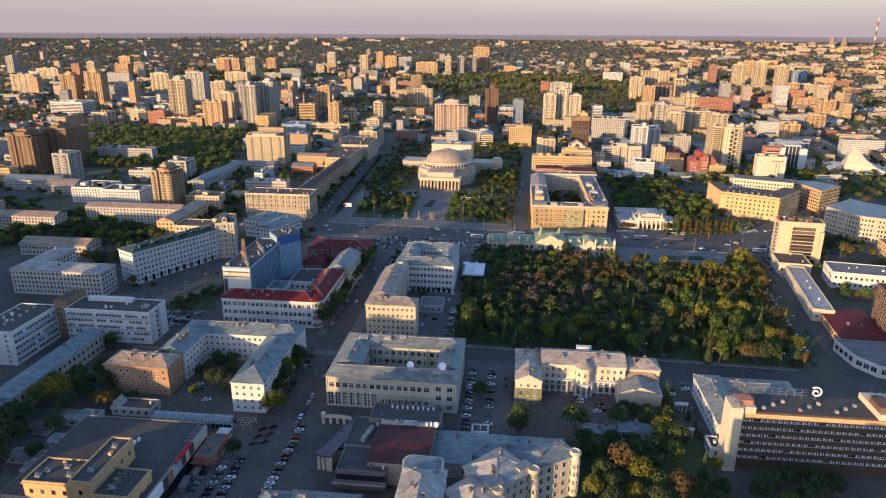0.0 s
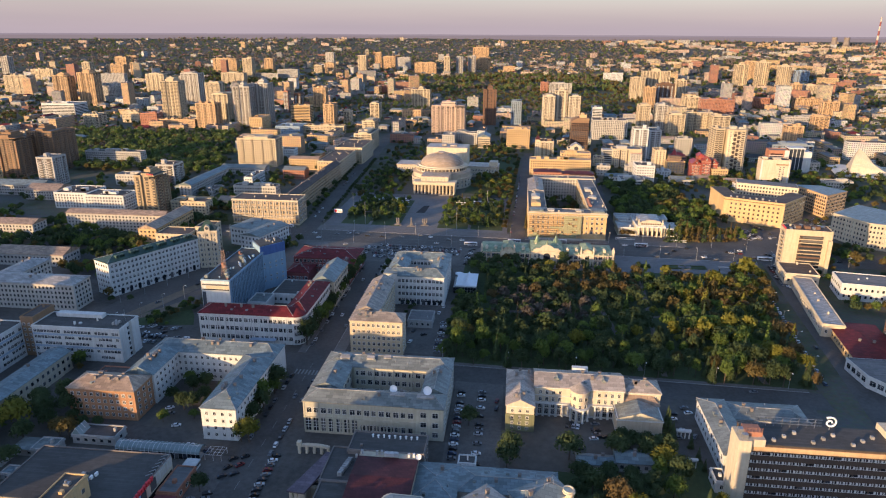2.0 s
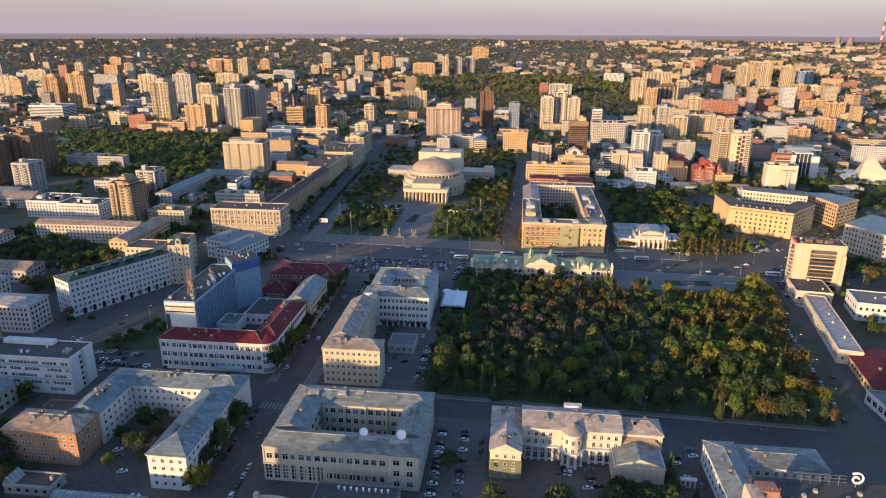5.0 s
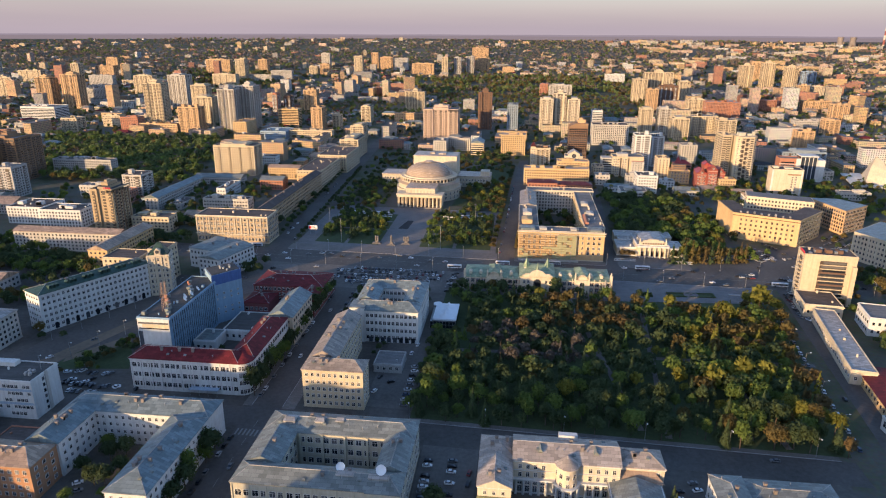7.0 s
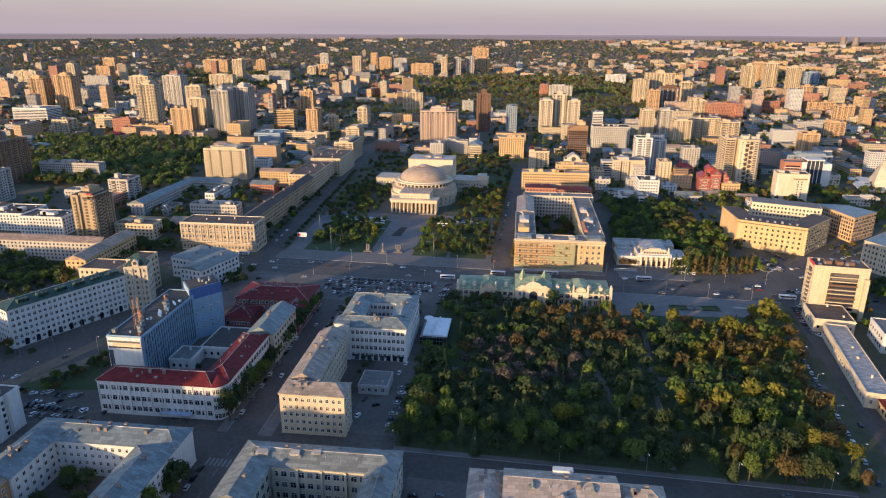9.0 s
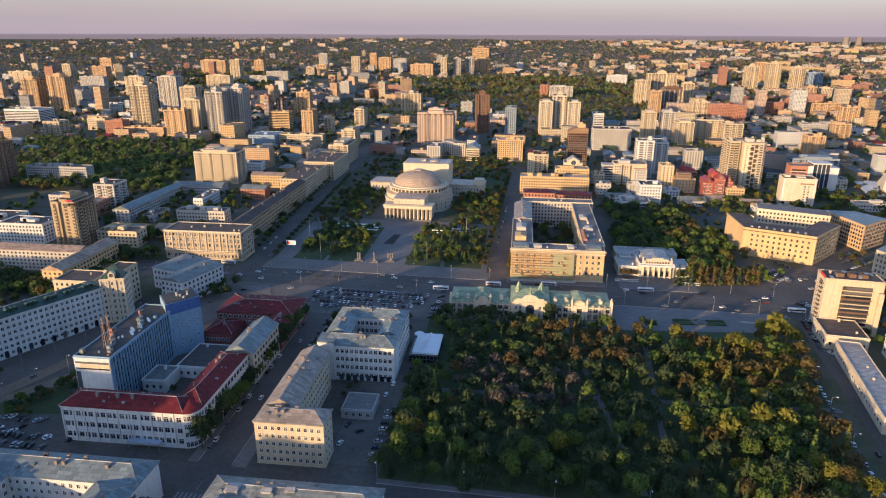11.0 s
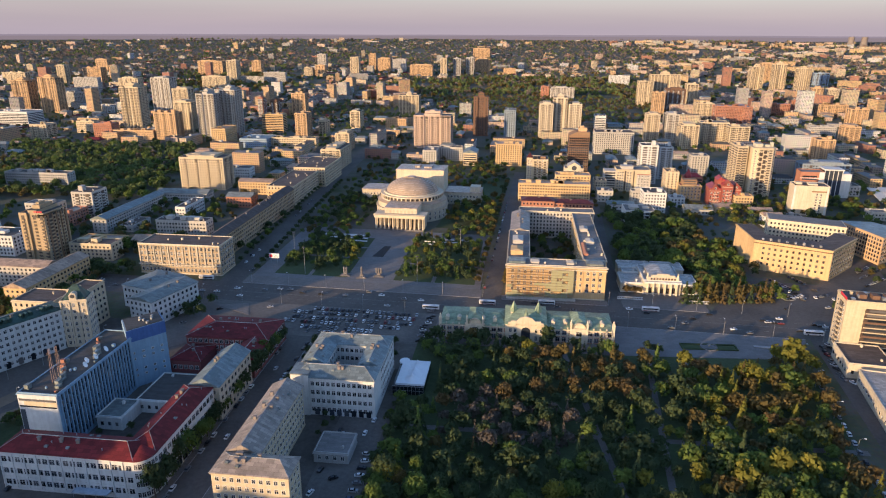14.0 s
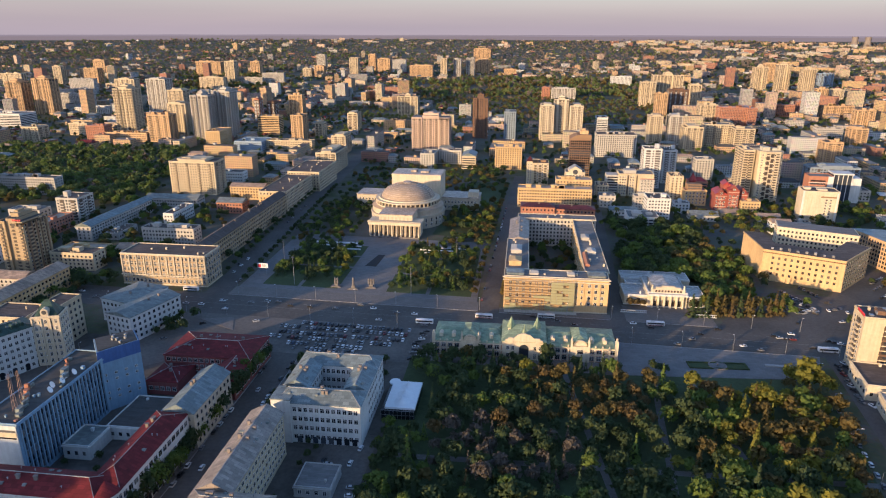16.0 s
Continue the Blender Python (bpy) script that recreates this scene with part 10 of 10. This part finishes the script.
def make_far_car(colour):
    r = root("car", "%s car on asphalt of the avenue" % colour, "car", 0, 0, -50)
    part("body", loft([(-2.2, 0.72, 0.35, 0.75), (-2.0, 0.86, 0.25, 0.92), (-0.9, 0.88, 0.22, 0.95), (0.9, 0.88, 0.22, 0.95), (2.0, 0.84, 0.25, 0.82), (2.25, 0.68, 0.35, 0.62)]), M["car_" + colour], r)
    cab = loft([(-1.75, 0.76, 0.9, 0.96), (-1.15, 0.74, 0.9, 1.40), (0.35, 0.74, 0.9, 1.43), (1.1, 0.76, 0.9, 0.96)])
    cab.m[6] = 1
    part("cabin", cab, [M["glazing"], M["car_" + colour]], r)
    f = Form()
    for x in (-1.4, 1.4):
        f.rod((x, -0.85, 0.32), (x, 0.85, 0.32), 0.32, 8)
    part("running_gear", f, M["rubber"], r)
    return r


CARS = {c: make_car(c) for c in CAR_COLOURS}
FAR_CARS = {c: make_far_car(c) for c in CAR_COLOURS}
_rng = random.Random(23)
USED = set()


JOINED = Form()
JOINED_COLOURS = list(CAR_COLOURS)


def join_car(x, y, heading, z, colour):
    """A car too far off to pick apart goes into the one mesh of distant traffic."""
    m = pose(*site(x, y), z, 0, 0, heading)
    k = JOINED_COLOURS.index(colour)
    body = loft([(-2.2, 0.72, 0.35, 0.75), (-2.0, 0.86, 0.25, 0.92), (0.9, 0.88, 0.22, 0.95), (2.0, 0.84, 0.25, 0.82), (2.25, 0.68, 0.35, 0.62)])
    cab = loft([(-1.75, 0.76, 0.9, 0.96), (-1.15, 0.74, 0.9, 1.40), (0.35, 0.74, 0.9, 1.43), (1.1, 0.76, 0.9, 0.96)])
    gear = Form()
    gear.box(-1.75, -0.84, 0.0, -1.05, 0.84, 0.5)
    gear.box(1.05, -0.84, 0.0, 1.75, 0.84, 0.5)
    for form, mat in ((body, k), (cab, len(JOINED_COLOURS)), (gear, len(JOINED_COLOURS) + 1)):
        i = len(JOINED.v)
        JOINED.v += [tuple(m @ Vector(p)) for p in form.v]
        for n, face in enumerate(form.f):
            JOINED.f.append(tuple(i + c for c in face))
            JOINED.m.append(k if form is cab and n == 6 else mat)


def car(x, y, heading, z=0.13, group="parked cars"):
    c = _rng.choice(("white", "white", "silver", "grey", "black", "black", "silver", "grey", "grey", "white", "black", "white", "silver", "grey", "black", "black", "blue", "white", "black", "silver", "grey", "grey", "black", "red"))
    if y > 450:
        join_car(x, y, heading, z, c)
        return
    stock = FAR_CARS if y > 236 else CARS
    if (c, y > 236) in USED:
        ob = copy_thing(stock[c], pose(*site(x, y), z, 0, 0, heading))
    else:
        ob = stock[c]
        ob.matrix_basis = pose(*site(x, y), z, 0, 0, heading)
        USED.add((c, y > 236))
    tagged(ob, "%s %s on grey asphalt" % (c, "car driving" if group == "moving traffic" else "passenger car parked"), group=group)


# the car park beside the avenue
for row, (y, x0, x1, hd) in enumerate(((472.5, -118, -34, 90), (466.5, -122, -36, 90), (459.5, -120, -38, 90), (453.5, -124, -44, 90), (447, -112, -62, 90), (441.5, -104, -66, 90))):
    x = x0
    while x < x1:
        if _rng.random() < 0.82:
            car(x + _rng.uniform(-0.3, 0.3), y + _rng.uniform(-0.4, 0.4), hd + _rng.choice((0, 180)) + _rng.uniform(-3, 3))
        x += 2.9
for k in range(11):
    car(-30 + _rng.uniform(-1, 4), 440 + k * 3.3, 20 + _rng.uniform(-8, 8))
# parked along the side street
for k in range(52):
    y = 150 + k * 5.6
    if 270 < y < 298 or y < 206:
        continue
    if _rng.random() < 0.55:
        car(-112, y, 90 + _rng.uniform(-3, 3))
    if _rng.random() < 0.5:
        car(-98.2, y + 2, 90 + _rng.uniform(-3, 3))
# yards
for k in range(17):
    if _rng.random() < 0.92:
        car(-16, 216 + k * 3.1, 5 + _rng.uniform(-6, 6))
    if _rng.random() < 0.75:
        car(-5, 214 + k * 3.3, 2 + _rng.uniform(-6, 6))
    if _rng.random() < 0.5 and k > 9:
        car(3, 214 + k * 3.1, 85 + _rng.uniform(-6, 6))
for k in range(17):                                   # slanted rows beside the market and the cinema
    if _rng.random() < 0.9:
        car(-95.2 + _rng.uniform(-0.4, 0.4), 161 + k * 2.85, 25 + _rng.uniform(-5, 5))
for k in range(10):
    if _rng.random() < 0.9:
        car(-112.4 - k * 0.25, 156 + k * 2.9, 28 + _rng.uniform(-5, 5))
    if _rng.random() < 0.9:
        car(-118.6 - k * 0.2, 152 + k * 2.9, 28 + _rng.uniform(-5, 5))
    if k < 8 and _rng.random() < 0.8:
        car(-126.0 - k * 0.2, 150 + k * 3.0, 200 + _rng.uniform(-8, 8))
for k in range(6):
    car(-113.5 + (k % 2) * 4.6, 192 + (k // 2) * 5.2 + (k % 2) * 2, 40 + _rng.uniform(-15, 15))
for (x, y, h) in ((38, 246, 80), (41, 246, 84), (52, 244, 20), (56, 240, 10), (50, 238, 8), (92, 262, 15), (91, 258, 10), (93, 250, 15), (90, 244, 5), (99, 268, 20), (100, 264, 20), (98, 246, 60), (-46, 322, 30), (-40, 352, 80), (-50, 350, 5), (-38, 362, 85), (-215, 296, 10), (-208, 297, 12), (-200, 296, 8), (-193, 297, 10), (-222, 300, 15), (-230, 306, 20), (-224, 312, 15), (-160, 228, 35), (-163, 232, 40), (-152, 220, 20), (-138, 208, 10), (-128, 206, 60)):
    car(x, y, h + _rng.uniform(-5, 5))
for k in range(9):
    car(-35 + _rng.uniform(-0.5, 0.5), 303 + k * 4.4, 8 + _rng.uniform(-10, 10))
    if k % 2:
        car(-53 + _rng.uniform(-0.5, 0.5), 306 + k * 6.6, 80 + _rng.uniform(-10, 10))
for k in range(22):                                   # rows beside the green triangle
    if _rng.random() < 0.8:
        car(-228 + k * 2.9 - 14, 296 + (k % 2) * 1.0, 84 + _rng.uniform(-6, 6))
    if k < 12 and _rng.random() < 0.8:
        car(-222 + k * 2.9, 290.5, 92 + _rng.uniform(-6, 6))
for k in range(20):
    car(179 + k * 6.5 * 0.135 + 3, 300 + k * 6.5, 82, 0.13)
for k in range(26):
    if _rng.random() < 0.6:
        car(6.5 + k * 0.38, 524 + k * 9.0, 88)
    if _rng.random() < 0.6:
        car(97.5 + k * 0.4, 540 + k * 9.0, 87)
for k in range(14):
    car(240 + _rng.uniform(-16, 44), 540 + _rng.uniform(0, 18), _rng.uniform(0, 180))
for k in range(16):
    car(-190 - k * 0.8 + _rng.choice((-6, 6)), 530 + k * 14, 92)
# traffic
for k in range(56):
    x = -300 + k * 11 + _rng.uniform(-4, 4)
    if _rng.random() < 0.85:
        lane = _rng.choice((480, 483.5, 487.5, 495, 499, 503))
        car(x, lane, 0 if lane > 490 else 180, 0.14, "moving traffic")
for (x, y, h) in ((-240, 340, 64), (-228, 372, 64), (-252, 318, 244), (-246, 300, 64), (-214, 412, 66), (-190, 440, 50), (-166, 430, 230), (-176, 462, 40), (-142, 470, 30), (-105, 340, 90), (-103, 250, 270), (-106, 398, 90), (60, 284, 0), (140, 287, 180), (-60, 286, 0), (196, 340, 82), (220, 520, 60), (250, 525, 200), (-200, 560, 92)):
    car(x, y, h, 0.13, "moving traffic")


for (_cx, _cy), _ch in zip(((-239.2, 308.2), (-224.5, 307.5), (-222.1, 308.4), (-216.7, 307.0), (-213.8, 306.9), (-207.6, 307.2), (-204.8, 308.1), (-224.9, 297.9), (-222.1, 297.8), (-217.1, 297.5), (-212.9, 298.6), (-211.2, 301.9)), (65, 70, 68, 72, 75, 70, 66, 58, 62, 66, 60, 64)):
    car(_cx, _cy, _ch)
for (_cx, _cy), _ch in zip(((40.6, 247.4), (43.1, 245.8), (51.9, 249.0), (51.3, 244.6), (51.5, 241.2), (53.0, 239.6), (35.0, 234.6), (41.5, 233.7), (42.5, 230.3)), (100, 80, 12, 10, 8, 8, 95, 20, 20)):
    car(_cx, _cy, _ch)


_crng = random.Random(31)
for (ax, ay), (bx, by), n, head in (((228.5, 570.0), (239.6, 549.0), 10, 70), ((245.0, 580.0), (254.8, 559.0), 9, 70), ((224.5, 532.8), (238.5, 541.7), 5, 20), ((297.6, 580.0), (328.0, 605.0), 10, 35), ((295.8, 566.9), (331.9, 593.0), 12, 35), ((300.4, 590.0), (320.0, 608.5), 6, 35), ((226.6, 498.2), (238.3, 493.1), 4, 5), ((198.0, 497.1), (213.5, 495.4), 4, 5), ((220.1, 469.7), (213.7, 426.1), 9, -65), ((225.3, 474.8), (218.0, 426.7), 9, -65)):
    for k in range(n):
        u = (k + _crng.uniform(0.2, 0.8)) / n
        if _crng.random() < 0.85:
            car(ax + (bx - ax) * u, ay + (by - ay) * u, head + _crng.uniform(-6, 6))


def bus(x, y, heading, stripe):
    r = root("bus", "white city bus with a dark window band", "bus", x, y, 0.13, heading, "buses")
    part("body", loft([(-5.8, 1.15, 0.4, 2.8), (-5.6, 1.25, 0.35, 3.0), (5.5, 1.25, 0.35, 3.0), (5.85, 1.15, 0.4, 2.7)]), M["car_white"], r)
    f = Form()
    f.box(-5.2, -1.28, 1.4, 5.3, -1.2, 2.4)
    f.box(-5.2, 1.2, 1.4, 5.3, 1.28, 2.4)
    part("window_band", f, M["glazing"], r)
    f = Form()
    f.box(-5.5, -1.29, 0.5, 5.4, -1.24, 0.95)
    part("stripe", f, M[stripe], r)
    wf = Form()
    wf.rod((0, -0.14, 0), (0, 0.14, 0), 0.48, 12)
    me = wf.mesh("wheel", M["rubber"])
    for wx in (-3.4, 3.6):
        for wy in (-1.12, 1.12):
            part("wheel", me, None, r, at=pose(wx, wy, 0.48))
    f = Form()
    f.box(-3, -0.8, 2.95, -0.5, 0.8, 3.25)
    part("roof_unit", f, M["metal_white"], r)


for (x, y, h, s) in ((-29, 484, 180, "car_blue"), (10, 497, 0, "car_red"), (124, 503, 0, "car_red"), (52, 503, 0, "car_blue"), (-212, 508, 0, "car_blue"), (222, 484, 178, "car_red")):
    bus(x, y, h, s)

# ---------------------------------------------------------------- street furniture


def lamp(x, y, h=10.0, arm=2.0, heading=0.0):
    if "lamp" not in WINDOW_MESHES:
        f = Form()
        f.rod((0, 0, 0), (0, 0, 10.0), 0.13, 8, 0.08)
        f.rod((0, 0, 10.0), (2.0, 0, 10.6), 0.06, 6)
        WINDOW_MESHES["lamp"] = f.mesh("pole", M["steel"])
        f = Form()
        f.box(1.8, -0.18, 10.5, 2.7, 0.18, 10.7, bottom=True)
        WINDOW_MESHES["head"] = f.mesh("head", M["dish_white"])
    r = root("street_lamp", "grey steel street lamp beside the road", "street lamp", x, y, 0.1, heading, "street lamps")
    part("pole", WINDOW_MESHES["lamp"], None, r)
    part("head", WINDOW_MESHES["head"], None, r)


for k in range(-9, 11):
    lamp(k * 30 + 6, 507.6, heading=-90)
    if not -22 < k * 30 + 14 < 92:
        lamp(k * 30 + 14, 475.8, heading=90)
for k in range(7):
    lamp(-266 + k * 8.0, 336 + k * 15.5, heading=-20)
    lamp(-246 + k * 7.0, 305 + k * 14.5, heading=-20)
for k in range(6):
    lamp(-30 + k * 38, 293.0, heading=-90)
for k in range(6):
    lamp(180 + k * 4.0, 312 + k * 28, heading=-8)
for (x, y) in ((-139, 529), (-46, 523), (-160, 560), (-20, 590)):
    m = root("light_mast", "tall grey floodlight mast in the square", "light mast", x, y, 0.2, group="light masts")
    f = Form()
    f.rod((0, 0, 0), (0, 0, 22), 0.25, 8, 0.12)
    part("mast", f, M["steel"], m)
    f = Form()
    f.lathe([(0.3, 21.6), (1.1, 22.0), (1.1, 22.4), (0.2, 22.6)], 10)
    part("lamp_crown", f, M["steel_dark"], m)

# billboard, monument group, flower bed of the plaza
bb = root("billboard", "white billboard on two posts beside the avenue", "billboard", -172, 545, 0.2, 3)
f = Form()
f.box(-4.2, -0.25, 5.0, 4.2, 0.25, 8.8, bottom=True)
part("panel", f, M["sign_white"], bb)
f = Form()
f.box(-3.9, -0.3, 5.6, -1.3, -0.26, 8.2, bottom=True)
part("red_field", f, M["sign_red"], bb)
for k in range(3):
    f = Form()
    f.box(-0.6, -0.3, 5.7 + k * 0.9, 3.6 - k * 0.6, -0.26, 6.1 + k * 0.9, bottom=True)
    part("text_bar", f, M["car_grey"], bb)
for x in (-2.6, 2.6):
    f = Form()
    f.rod((x, 0, 0), (x, 0, 5), 0.2, 8)
    part("post", f, M["steel"], bb)


def plinth_figure(x, y, h, n):
    r = root("monument", "dark granite monument on a stepped plinth", "monument", x, y, 0.16)
    f = Form()
    f.box(-4, -3, 0, 4, 3, 0.5)
    f.box(-3, -2.2, 0.5, 3, 2.2, 1.0)
    f.box(-1.4, -1.2, 1.0, 1.4, 1.2, 2.6)
    for k in range(n):
        f.lathe([(0.9, 2.6), (0.7, 2.6 + h * 0.5), (0.95, 2.6 + h * 0.75), (0.35, 2.6 + h)], 8, (k - (n - 1) / 2) * 1.9, 0)
    part("stone", f, M["granite"], r)


plinth_figure(-92, 529, 6.5, 1)
plinth_figure(-79, 533, 4.5, 3)
plinth_figure(-106, 531, 4.5, 2)
rbd = root("round_flower_bed", "round kerbed flower bed with a stone bowl", "flower bed", 229, 539, 0.11)
f = Form()
f.lathe([(5.6, 0), (5.6, 0.4), (5.0, 0.4), (5.0, 0.25)], 28)
part("rim", f, M["kerb"], rbd)
f = Form()
f.lathe([(4.9, 0.26), (3.2, 0.6), (1.4, 0.9)], 20)
part("planting", f, M["leaf_olive"], rbd)
f = Form()
f.lathe([(0.5, 0.8), (0.4, 2.0), (1.3, 2.5), (1.2, 2.7)], 12)
part("bowl", f, M["granite"], rbd)
for k in range(11):
    _a = -0.6 + k * 0.42
    car(229 + 11 * math.cos(_a), 541 + 9 * math.sin(_a), math.degrees(_a), 0.13)
fb = root("plaza_flower_bed", "long hedge-edged flower bed with a round middle", "flower bed", 150, 458.5, 0.18, 3)
f = Form()
for (x0, y0, x1, y1) in ((-17, -4, 17, -3), (-17, 3, 17, 4), (-17, -3, -16, 3), (16, -3, 17, 3)):
    f.box(x0, y0, 0, x1, y1, 0.6)
part("hedge", f, M["leaf_dark"], fb)
f = Form()
f.box(-16, -3, 0, 16, 3, 0.12)
part("soil", f, M["lawn"], fb)
f = Form()
f.lathe([(5.2, 0), (5.2, 0.7), (4.6, 0.7), (4.6, 0.3)], 28)
part("basin", f, M["paving_light"], fb)
f = Form()
f.lathe([(0.6, 0), (0.5, 1.6), (1.2, 1.9)], 12)
part("bowl", f, M["granite"], fb)
for (x0, y0, x1, y1) in ((-156, 620, -110, 621.5), (-150, 613, -110, 614.4), (-142, 606, -109, 607.3), (-56, 620, -14, 621.5), (-56, 613.5, -22, 615), (-56, 607, -30, 608.3)):
    sheet("terrace_wall", rect(x0, y0, x1, y1), 0.95, "tent_white", "low white stone terrace wall before the theatre", "terrace wall", 0.8)
for (x0, y0, x1, y1) in ((178, 462, 196, 464), (-60, 624, -20, 626), (-150, 622, -112, 624)):
    sheet("planter", rect(x0, y0, x1, y1), 0.75, "kerb", "low stone planter wall in the paving", "planter", 0.6)

tagged(part("distant_traffic", JOINED, [M["car_" + c] for c in JOINED_COLOURS] + [M["glazing"], M["rubber"]]), "distant cars driving and parked along the avenue", "cars", kind="stuff")
